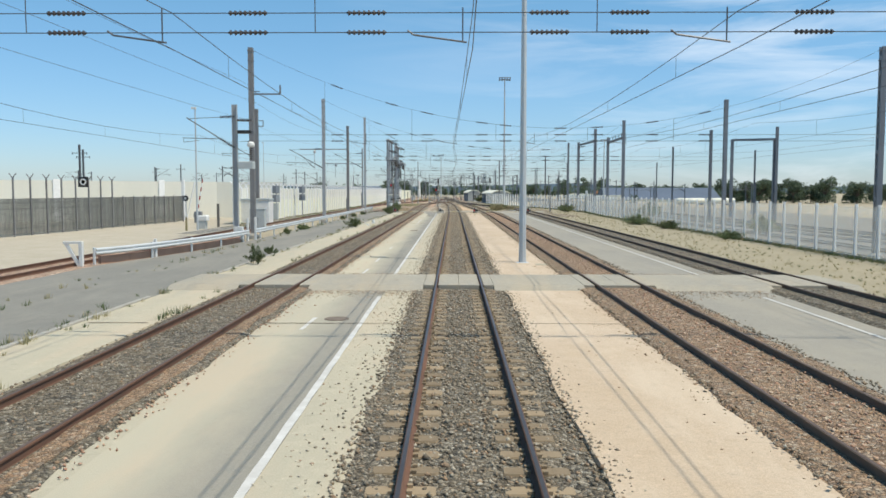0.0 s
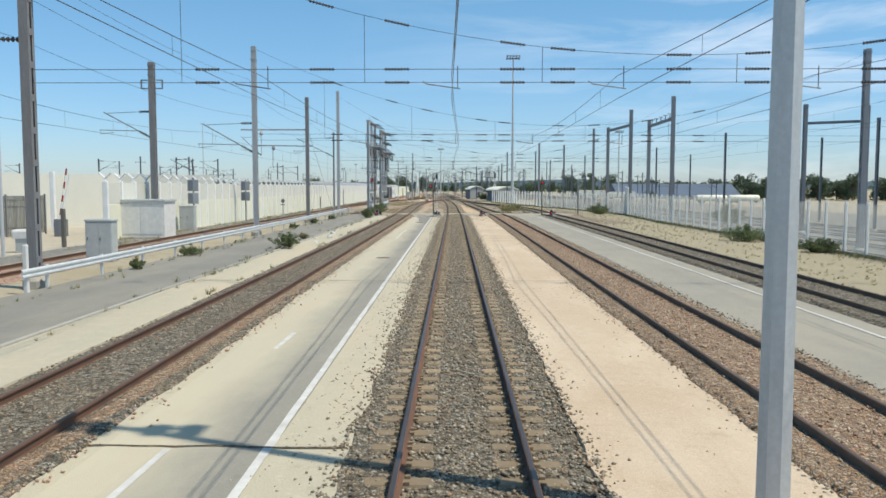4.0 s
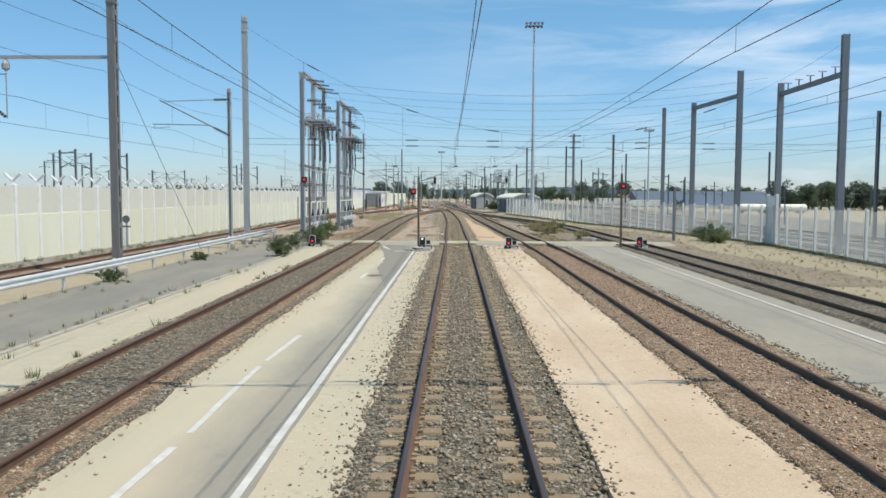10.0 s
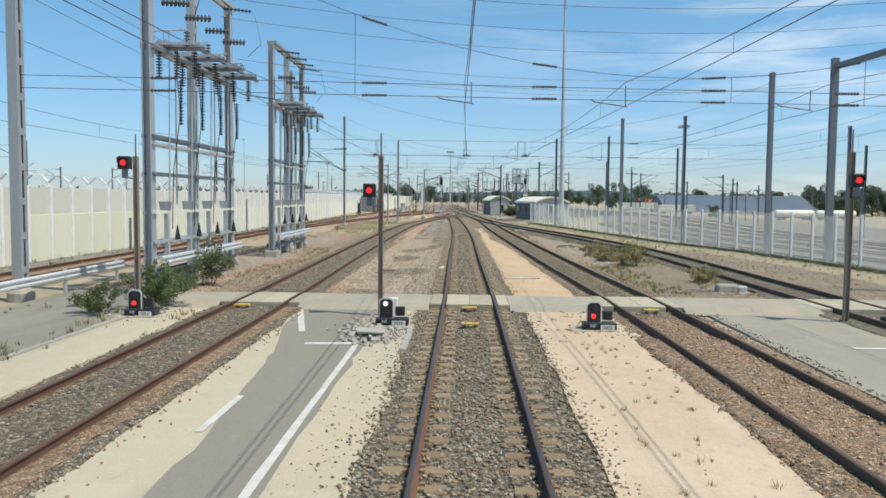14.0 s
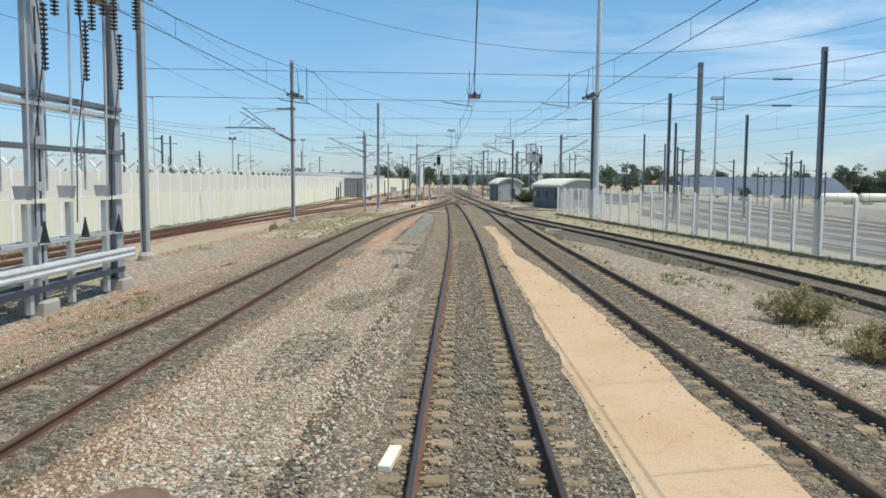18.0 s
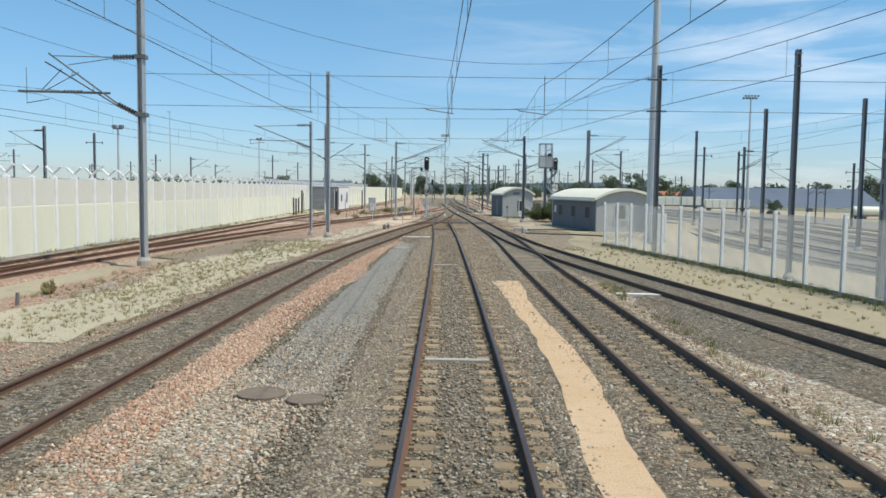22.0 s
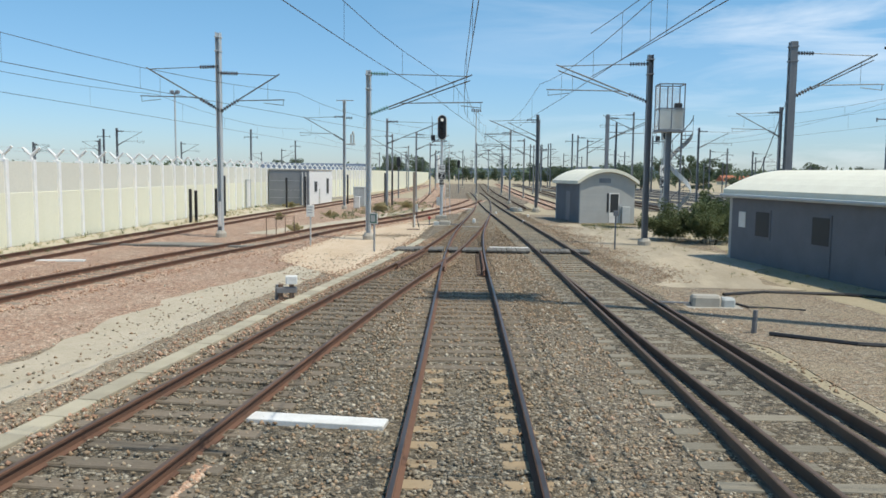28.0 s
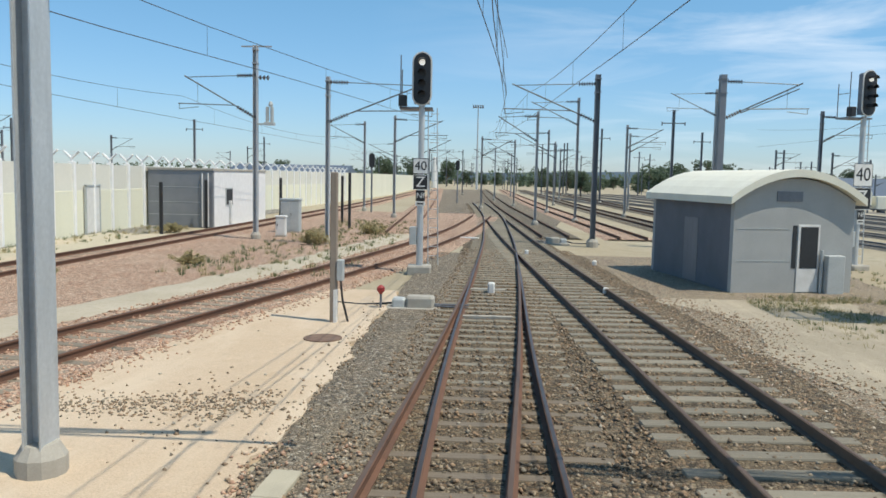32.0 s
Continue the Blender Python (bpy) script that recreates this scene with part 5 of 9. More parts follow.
for x, y, h, s, r in ((0.7, 284, 7.9, -1, 2.6), (4.0, 289, 9.4, -1, 3.4), (3.0, 306, 8.0, -1, 3.2), (9.5, 300, 8.2, 1, 3.0), (0.2, 322, 7.8, -1, 3.0), (5.5, 330, 8.0, -1, 3.2), (12.8, 318, 8.5, 1, 3.0), (-2.0, 345, 7.8, -1, 3.0), (8.0, 352, 8.0, 1, 3.0), (1.0, 372, 7.8, -1, 3.0), (15, 292, 10.5, -1, 3.4)):
    m = mast(x, y, h, w=0.26, d=0.24, mat="steel")
    cantilever(m, s, r, h - 0.3, h - 2.0)
# tall masts of the yard, on the lower ground
for x, y, top, w in ((28.9, 16.4, 12.9, 0.44), (28.8, 54.5, 12.9, 0.44), (28.7, 85.0, 12.85, 0.44), (34.5, 107.8, 11.4, 0.4), (23.1, 161.0, 12.9, 0.40), (19.9, 173.0, 10.85, 0.34), (16.9, 186.7, 11.95, 0.38), (17.25, 196.8, 10.8, 0.32), (11.75, 203.8, 11.0, 0.34), (30.9, 217.2, 10.7, 0.34), (24.6, 240.0, 9.8, 0.3), (38.5, 181.0, 10.8, 0.34), (22.5, 215, 9.6, 0.3), (41, 150, 11.5, 0.36), (47, 118, 11.0, 0.36), (60, 160, 11.4, 0.36), (52, 205, 10.5, 0.34)):
    z = ground_z(x, y)
    mast(x, y, top - z, z=z, w=w, d=w * 0.8, mat="steel_dark", lattice=w > 0.37, label=HEAVY, group="yard masts")


def portal(x0, y0, h0, x1, y1, h1, zbeam, horns=0):
    """Two heavy masts joined by a beam."""
    z0, z1 = ground_z(x0, y0), ground_z(x1, y1)
    t = thing("mast_portal", "pair of heavy dark steel masts joined by a beam", "mast", (x0, y0, 0), 0, "yard portals")
    a = part("shaft", mast_shaft(h0 - z0, 0.42, 0.36, True), "steel_dark", t)
    a.matrix_world = pose(x0, y0, z0)
    b = part("shaft", mast_shaft(h1 - z1, 0.46, 0.38, True), "steel_dark", t)
    b.matrix_world = pose(x1, y1, z1)
    for (x, y, z) in ((x0, y0, z0), (x1, y1, z1)):
        f = part("footing", Build().lathe([(0.5, -0.4), (0.5, 0.25), (0.35, 0.4)], (0, 0, 0), (0, 0, 1), 12), "concrete", t)
        f.matrix_world = pose(x, y, z)
    d = Vector((x1 - x0, y1 - y0, 0))
    B = Build().sweep([(-0.12, -0.18), (0.12, -0.18), (0.12, 0.18), (-0.12, 0.18)], [(0, 0, zbeam), (d.x, d.y, zbeam + 0.3)])
    part("beam", B, "steel_dark", t)
    for k in range(horns):
        u = (k + 0.7) / (horns + 0.4)
        p = Vector((d.x * u, d.y * u, zbeam + 0.3 * u + 0.15))
        H = Build().tube(p, p + Vector((0, 0, 0.55)), 0.05, 0.05, 6).tube(p + Vector((-0.3, 0, 0.55)), p + Vector((0.3, 0, 0.55)), 0.04, 0.04, 6)
        part("horn", H, "insul", t)
    return t


portal(26.5, 137.6, 12.4, 27.2, 128.4, 14.5, 11.5, 5)
portal(23.75, 152.1, 12.45, 25.45, 144.0, 14.35, 11.9)
portal(53.2, 132.5, 13.8, 48.5, 140.0, 12.2, 11.8)

# ---- cross spans between the masts ----
def sag(a, b, s, n=14):
    a, b = Vector(a), Vector(b)
    return [tuple(a.lerp(b, i / n) - Vector((0, 0, 4 * s * (i / n) * (1 - i / n)))) for i in range(n + 1)]


def headspan(y0, x0, x1, y1, top, zl, zu, zs, strings, hangers, tracks, rows=3):
    """Two level cross wires under a slack span wire; insulators part the length over each track."""
    t = thing("headspan", "cross wires with insulators slung between two masts above the tracks", "overhead wires", (0, 0, 0), 0, "headspans", "structure")
    yy = lambda x: y0 + (y1 - y0) * (x - x0) / (x1 - x0)
    zc = lambda x: zs + (top - zs) * (2 * (x - x0) / (x1 - x0) - 1) ** 2
    for z in (zl, zu):
        part("steady_wire", Build().path([(x0, y0, z), (x1, y1, z)], 0.011, 5), "wire", t)
    part("span_wire", Build().path([(x, yy(x), zc(x)) for x in steps(x0, x1, 1.2)], 0.009, 5), "wire", t)
    for x in strings:
        for z in (zl, zu):
            part("insulator", insulator((x - 0.40, yy(x), z), (x + 0.40, yy(x), z), 0.055, 8), "insul", t)
        if rows > 2:
            part("insulator", insulator((x - 0.40, yy(x), zc(x - 0.40)), (x + 0.40, yy(x), zc(x + 0.40)), 0.055, 8), "insul", t)
    for x in hangers:
        part("hanger", Build().tube((x, yy(x), zl), (x, yy(x), zc(x)), 0.011, 0.011, 5), "wire", t)
    for x in tracks:
        part("hanger", Build().tube((x, yy(x), zl - 0.2), (x, yy(x), zu + 0.1), 0.016, 0.016, 5), "wire", t)
        part("registration_arm", Build().tube((x - 1.0, yy(x), zl - 0.05), (x + 0.08, yy(x), zl - 0.2), 0.02, 0.02, 6).tube((x - 1.0, yy(x), zl - 0.05), (x - 1.12, yy(x), zl + 0.04), 0.02, 0.02, 6), "wire", t)


for y0, x0, x1, y1, top, zl, zu in ((16.4, -13.7, 28.9, 16.4, 12.9, 6.45, 6.84), (54.5, -13.7, 28.8, 54.5, 12.8, 6.64, 7.06), (82.8, -13.4, 28.7, 85.0, 12.6, 6.46, 6.87)):
    lines = (LEFT(y0), OWN(y0), RIGHT(y0), FAR(y0))
    headspan(y0, x0, x1, y1, top, zl, zu, 7.5, [c + s for c in lines for s in (-1.95, 1.75)] + [17.0], (-8.7, -2.8, 2.9, 9.1, 14.9), lines)
headspan(123.3, -13.6, 27.2, 128.4, 14.0, 6.44, 6.82, 7.2, (-9.3, -2.9, 2.5, 8.1, 12.7, 17.5), (-9.9, -3.5, 3.1, 8.7, 13.3), (LEFT(123.3), OWN(123.3), RIGHT(123.3), FAR(123.3)))
for y0, x0, x1, y1, top, strings in ((157.3, -12.7, 23.1, 161.0, 12.2, (12.6,)), (186.1, -13.2, 16.9, 186.7, 11.8, (7.5,)), (206.2, -9.05, 11.75, 203.8, 10.6, ())):
    lines = (LEFT(y0), OWN(y0), RIGHT(y0), FAR(y0))[:4 if y0 < 180 else 3]
    headspan(y0, x0, x1, y1, top, 6.34 if y0 < 180 else 6.5, 7.4 if y0 < 180 else 7.75, 8.3, strings, (), lines, 2)


# ---- wires along the tracks ----
def overhead(centre, ys, label, zc=6.12, zm=7.4, stag=0.2, low=(), r=0.010):
    """Contact wire, a messenger slack between its supports, and droppers; low: supports where the messenger hangs near the contact wire."""
    t = thing("overhead_line", label, "overhead wires", (0, 0, 0), 0, "overhead lines", "structure")
    con, mes, drops = [], [], []
    for i, (a, b) in enumerate(zip(ys, ys[1:])):
        za, zb = (6.85 if a in low else zm), (6.85 if b in low else zm)
        for k in range(9 if i < len(ys) - 2 else 10):
            u = k / 9
            y = a + (b - a) * u
            x = centre(y) + stag * ((1 - 2 * u) if i % 2 else (2 * u - 1))
            zk = max(zc + 0.16, za + (zb - za) * u - 0.95 * min(1.0, ((b - a) / 42) ** 2) * (0.55 if a in low and b in low else 1.0) * 4 * u * (1 - u))
            con.append((x, y, zc))
            mes.append((x, y, zk))
            if 0 < k < 9 and k % 2:
                drops.append(((x, y, zc), (x, y, zk)))
    part("contact_wire", Build().path(con, r, 5), "wire", t)
    part("messenger_wire", Build().path(mes, r, 5), "wire", t)
    d = Build()
    for a, b in drops:
        d.tube(a, b, 0.005, 0.005, 4, False)
    part("droppers", d, "wire", t)


YS = [-22, 16.4, 54.5, 83.2, 124.5, 158.5, 186.3, 205.5, 235.5, 267, 300, 345, 400]
def section_insulator(x, y, z, rz):
    """A runner frame that splits the contact wire, hung on two stays."""
    t = thing("section_insulator", "dark section insulator hung in the contact wire", "insulator", (x, y, z), rz, "section insulators")
    part("body", Build().cbox(-0.05, -0.65, 0.0, 0.05, 0.65, 0.1, 0.02), "insul", t)
    for s in (-1, 1):
        part("runner", Build().path([(s * 0.04, -0.8, 0.0), (s * 0.2, -0.45, -0.04), (s * 0.2, 0.45, -0.04), (s * 0.04, 0.8, 0.0)], 0.016, 6), "wire", t)
        part("horn", Build().tube((s * 0.2, -0.45, -0.04), (s * 0.27, -0.6, 0.22), 0.012, 0.01, 5), "steel_dark", t)
        part("clamp", Build().cbox(-0.22, s * 0.35 - 0.03, -0.02, 0.22, s * 0.35 + 0.03, 0.05, 0.01), "steel_dark", t)
        part("stay", Build().tube((0, s * 0.6, 0.08), (0, s * 0.35, 1.0 - s * 0.03), 0.01, 0.01, 5), "wire", t)
    return t


for cl in (OWN, LEFT, RIGHT):
    section_insulator(cl(155.0) + 0.16, 155.0, 6.15, -math.degrees(math.atan(cl(155.5) - cl(154.5))))
LOW = YS[:5]
overhead(OWN, YS, "contact and messenger wires above the middle track", low=LOW)
overhead(LEFT, YS[:9] + [256], "contact and messenger wires above the neighbouring track", low=LOW)
overhead(RIGHT, YS[:10] + [288], "contact and messenger wires above the neighbouring track", low=LOW)
overhead(FAR, YS[:8] + [222], "contact and messenger wires above the outer track", low=LOW)
overhead(SIDE, [-30, 20, 54, 83, 103, 119.4, 150, 186, 208, 236, 266], "contact and messenger wires above the side track", 5.9, 7.0)
overhead(lambda y: 21.5 - 0.02 * y, [-20, 16, 54, 85, 128, 170, 215, 260], "contact and messenger wires above the yard", 6.4, 7.8, r=0.007)
overhead(lambda y: 26.5 - 0.03 * y, [-20, 30, 85, 140, 190, 240, 290], "contact and messenger wires above the yard", 6.0, 7.3, r=0.007)
overhead(EDGE, [150, 186, 208, 236, 266, 302, 338], "contact and messenger wires along the wall", 5.8, 6.9)

fd = thing("feeder_wires", "bundle of slack feeder wires crossing high above the tracks", "overhead wires", (0, 0, 0), 0, "", "structure")
for k, (y, z) in enumerate(((126.0, 10.9), (129.0, 10.7), (132.5, 10.6), (143.0, 10.9), (147.0, 10.6), (135, 9.3))):
    part("wire", Build().path(sag((-10.2, y, z), (24.0 + k * 0.6, y + 8 + k, z + 1.4), 1.2), 0.009, 5), "wire", fd)
hv = thing("feeder_line", "high feeder wires running along the mast row", "overhead wires", (0, 0, 0), 0, "", "structure")
for dx, z in ((0.35, 9.2), (-0.4, 8.1), (-0.5, 10.6)):
    prev = None
    for y, x in ((-30, -13.7), (54.5, -13.7), (83, -13.4), (103.3, -13.6), (123.3, -13.6), (157.3, -12.7), (186.1, -13.2), (206.2, -9.05)):
        if prev:
            part("wire", Build().path(sag((prev[1] + dx, prev[0], z), (x + dx, y, z), 0.45, 8), 0.008, 5), "wire", hv)
        prev = (y, x)

# ---- tapered lamp and floodlight masts ----
lamp = thing("lamp_post", "tall galvanised octagonal lighting mast with small lamps on top", "lamp post", (3.15, 36.1, 0))
part("pole", Build().lathe([(0.17, 0.0), (0.165, 0.6), (0.085, 16.8), (0.05, 16.9)], (0, 0, 0), (0, 0, 1), 8), "galv", lamp)
part("base_plate", Build().cbox(-0.28, -0.28, -0.05, 0.28, 0.28, 0.03, 0.02), "galv", lamp)
part("crossarm", Build().box(-0.9, -0.05, 16.5, 0.9, 0.05, 16.6), "galv", lamp)
for s in (-0.85, -0.4, 0.4, 0.85):
    part("lamp_head", Build().cbox(s - 0.16, -0.3, 16.32, s + 0.16, 0.2, 16.5, 0.04), "cabinet", lamp)
bx = Build().cbox(-0.4, -0.3, 0, 0.4, 0.3, 0.03, 0.01)
solo("manhole_cover", bx, "slab", "pale rectangular concrete cover set in the sand", "manhole cover", (4.05, 35.1, 0.0))

def floodlight(x, y, z, h, name_label, box=True):
    t = thing("floodlight_mast", name_label, "floodlight mast", (x, y, z))
    part("pole", Build().lathe([(0.36, 0.0), (0.34, 3), (0.14, h - 0.4), (0.12, h)], (0, 0, 0), (0, 0, 1), 12), "galv", t)
    part("platform", Build().box(-1.4, -0.5, h - 0.15, 1.4, 0.5, h - 0.05).tube((-1.5, -0.5, h + 0.5), (1.5, -0.5, h + 0.5), 0.04, 0.04, 6).tube((-1.5, 0.5, h + 0.5), (1.5, 0.5, h + 0.5), 0.04, 0.04, 6), "steel_dark", t)
    for k in range(5):
        xx = -1.35 + 0.68 * k
        part("flood_lamp", Build().cbox(xx - 0.2, -0.72, h + 0.05, xx + 0.2, -0.5, h + 0.5, 0.05), "steel_dark", t)
        part("flood_lamp", Build().cbox(xx - 0.2, 0.5, h - 0.3, xx + 0.2, 0.72, h + 0.15, 0.05), "steel_dark", t)
    if box:
        part("service_box", Build().cbox(-0.2, -1.1, 0, 0.9, -0.45, 2.1, 0.03), "white", t, "white service box at the foot")
    return t


floodlight(13.55, 212.6, ground_z(13.55, 212.6), 33.0, "very tall pale floodlight mast with a ring of lamps")
floodlight(-6.9, 459.0, 0.0, 23.5, "distant tall floodlight mast", False)
floodlight(62, 330, -0.1, 24.0, "distant tall floodlight mast", False)


# ---- switchgear racks beside the track ----
def switch_rack(y0, ys, x=-10.25):
    t = thing("switchgear_rack", "tall steel rack with disconnectors, hanging insulators and drive rods", "switchgear", (x, y0, 0), 0, "switchgear racks")
    L = ys[-1] - ys[0]
    for y in ys:
        s = part("post", mast_shaft(11.35, 0.27, 0.4, y == ys[1]), "steel", t)
        s.location = (0, y - y0, 0)
        f = part("footing", Build().cbox(-0.35, -0.35, -0.3, 0.35, 0.35, 0.35, 0.05), "concrete", t)
        f.location = (0, y - y0, 0)
    a, b = ys[0] - y0, ys[-1] - y0
    for z, w, mat in ((11.2, 0.14, "steel"), (7.95, 0.14, "steel"), (5.08, 0.11, "steel_dark"), (4.86, 0.09, "galv"), (3.87, 0.11, "steel_dark"), (2.62, 0.1, "hutroof"), (1.65, 0.09, "galv"), (1.12, 0.09, "galv")):
        part("cross_beam", Build().box(-0.2, a - 0.1, z, -0.2 + w, b + 0.1, z + w).box(0.12, a - 0.1, z, 0.12 + w, b + 0.1, z + w), mat, t)
    # upper arms with insulators towards the track
    n = 4
    for k in range(n):
        y = a + L * (k + 0.5) / n
        part("bracket_arm", Build().box(-0.3, y - 0.06, 8.06, 1.5, y + 0.06, 8.18).box(-0.3, y - 0.35, 8.0, -0.2, y + 0.35, 8.08).box(1.4, y - 0.35, 8.0, 1.5, y + 0.35, 8.08), "steel_dark", t)
        part("base_frame", Build().box(-0.25, y - 0.3, 8.2, 1.45, y - 0.2, 8.3).box(-0.25, y + 0.2, 8.2, 1.45, y + 0.3, 8.3).box(0.0, y - 0.3, 8.3, 0.35, y + 0.3, 8.36), "galv", t)
        part("drive_rod", Build().tube((-0.12, y - 0.5, 7.95), (-0.12, y - 0.5, 2.9), 0.034, 0.034, 6), "steel", t)
        for dx in (-0.05, 0.55, 1.15):
            part("insulator", insulator((dx, y, 8.02), (dx, y, 7.15), 0.115, 9), "insul", t)
        part("insulator", insulator((0.6, y + 0.2, 7.1), (0.6, y + 0.2, 5.6), 0.09, 14), "insul", t)
        for dx in (-0.3, 0.9):
            part("insulator", insulator((dx, y, 8.18), (dx, y, 8.7), 0.11, 5), "insul", t)
        part("insulator", insulator((0.1, y, 11.0), (1.3, y, 10.85), 0.08, 8), "insul", t)
        part("insulator", insulator((0.2, y - 0.4, 9.55), (1.15, y - 0.4, 9.5), 0.13, 7), "insul", t)
        part("switch_blade", Build().tube((-0.3, y, 8.7), (0.9, y, 8.75), 0.03, 0.03, 6).tube((0.3, y, 8.7), (0.3, y, 8.1), 0.025, 0.025, 6), "galv", t)
        part("drive_rod", Build().tube((0.3, y, 8.0), (0.25, y, 2.95), 0.028, 0.028, 6), "galv", t)
        part("drive_box", Build().sweep([(-0.13, 0.0), (0.13, 0.0), (0.19, 0.3), (-0.19, 0.3)], [(0.1, y - 0.12, 2.72), (0.1, y + 0.12, 2.72)]), "steel", t, "small grey drive box")
        part("cable", Build().path([(0.55, y, 7.2), (0.6, y + 0.15, 6.0), (0.35, y + 0.1, 4.0), (0.3, y + 0.1, 2.1)], 0.015, 6), "black", t)
        part("cable_gland", Build().lathe([(0.12, 0.0), (0.1, 0.06), (0.03, 0.42), (0.02, 0.5)], (0.4, y + 0.3, 1.72), (0, 0, 1), 8), "black", t)
        part("stand", Build().box(0.08, y - 0.08, 0.1, 0.22, y + 0.08, 2.62), "cabinet", t)
    part("jumper", Build().path([(1.25, a + 0.4, 10.9), (1.5, a + 0.8, 9.9), (1.1, a + 1.2, 9.1)], 0.012, 5).path([(1.25, b - 0.4, 10.9), (1.6, b - 0.7, 9.6), (1.1, b - 1.0, 9.0)], 0.012, 5), "wire", t)
    part("kick_rail", Build().sweep([(-0.02, 0), (0.03, 0.02), (0.045, 0.08), (0.0, 0.15), (0.045, 0.22), (0.03, 0.28), (-0.02, 0.3), (-0.03, 0.15)], [(0.45, a - 0.2, 0.95), (0.45, b + 0.2, 0.95)]), "guard", t, "pale ribbed guard rail")
    part("cable_tray", Build().box(-0.3, a, 0.55, 0.25, b, 0.62).box(-0.3, a, 0.62, -0.27, b, 0.7).box(0.22, a, 0.62, 0.25, b, 0.7), "steel_dark", t, "dark cable tray")
    return t


switch_rack(125.0, (125.0, 129.2, 133.8))
switch_rack(141.4, (141.4, 145.0, 149.2))

# pole with a disconnector near the start
tp = thing("transformer_pole", "grey steel pole with a small transformer, insulators and a bracket", "pole", (-13.75, 50.4, 0))
part("shaft", mast_shaft(8.66, 0.3, 0.28, False), "steel", tp)
part("footing", Build().lathe([(0.4, -0.3), (0.4, 0.2), (0.28, 0.35)], (0, 0, 0), (0, 0, 1), 12), "concrete", tp)
part("insulator", insulator((0.15, 0, 7.7), (1.1, 0, 7.7), 0.1, 7), "insul", tp)
part("bushing", Build().cbox(0.2, -0.25, 6.85, 1.1, 0.25, 7.05, 0.05), "black", tp)
part("insulator", insulator((1.0, 0, 6.0), (1.0, 0, 5.2), 0.12, 6), "insul", tp)
part("dome", Build().lathe([(0.16, 0), (0.24, 0.1), (0.22, 0.25), (0.1, 0.35)], (1.0, 0, 6.0), (0, 0, 1), 12), "white", tp, "white dome")
part("tank", Build().cbox(0.2, -0.3, 4.65, 1.2, 0.3, 5.1, 0.05), "cabinet", tp, "pale grey tank")
cantilever(tp, -1, 2.9, 7.9, 6.0)
part("cable_box", Build().cbox(-0.1, -0.35, 0.2, 0.5, -0.15, 1.0, 0.03), "white", tp)

cm = thing("camera_mast", "slim grey pole with a small camera on top", "pole", (-21.2, 65.8, 0))
part("pole", Build().lathe([(0.09, 0), (0.05, 10.0)], (0, 0, 0), (0, 0, 1), 10), "galv", cm)
part("camera_box", Build().cbox(-0.3, -0.08, 9.95, 0.1, 0.08, 10.12, 0.02), "white", cm)
for x, y, h in ((-28.0, 118.0, 10.4), (-25.5, 190.8, 9.7), (-28.8, 231.6, 10.5)):
    t = thing("thin_mast", "slender grey pole behind the wall", "pole", (x, y, 0), 0, "thin poles")
    part("pole", Build().lathe([(0.07, 0), (0.03, h)], (0, 0, 0), (0, 0, 1), 8), "galv", t)
    part("tip", Build().cbox(-0.25, -0.05, h - 0.1, 0.12, 0.05, h, 0.02), "galv", t)
for x, y, h in ((-25.2, 211.5, 7.3), (-29.1, 267.0, 9.9)):
    t = thing("camera_pole", "grey pole with two camera heads behind the wall", "pole", (x, y, 0), 0, "camera poles")
    part("pole", Build().lathe([(0.1, 0), (0.07, h)], (0, 0, 0), (0, 0, 1), 8), "galv", t)
    part("head", Build().cbox(-0.35, -0.1, h, 0.35, 0.1, h + 0.1, 0.02).cbox(-0.4, -0.15, h + 0.1, -0.1, 0.2, h + 0.32, 0.04).cbox(0.08, -0.15, h + 0.1, 0.4, 0.2, h + 0.32, 0.04), "steel_dark", t)


# ---- cabinets ----
def cabinet(x, y, w, d, h, label, mat="cabinet", rz=0, doors=2):
    t = thing("equipment_cabinet", label, "cabinet", (x, y, 0), rz, "equipment cabinets")
    part("body", Build().cbox(-w / 2, -d / 2, 0.1, w / 2, d / 2, h - 0.08, 0.02), mat, t)
    part("lid", Build().cbox(-w / 2 - 0.04, -d / 2 - 0.04, h - 0.08, w / 2 + 0.04, d / 2 + 0.04, h, 0.03), mat, t)
    part("plinth", Build().cbox(-w / 2 - 0.03, -d / 2 - 0.03, -0.1, w / 2 + 0.03, d / 2 + 0.03, 0.1, 0.02), "concrete", t)
    for k in range(doors):
        x0 = -w / 2 + 0.03 + (w - 0.06) * k / doors
        dr = part("door", Build().cbox(x0 + 0.01, -d / 2 - 0.02, 0.16, x0 + (w - 0.06) / doors - 0.01, -d / 2, h - 0.14, 0.005), mat, t)
        part("handle", Build().cbox(x0 + 0.06, -d / 2 - 0.045, h * 0.5, x0 + 0.09, -d / 2 - 0.02, h * 0.5 + 0.14, 0.005), "black", dr)
    return t


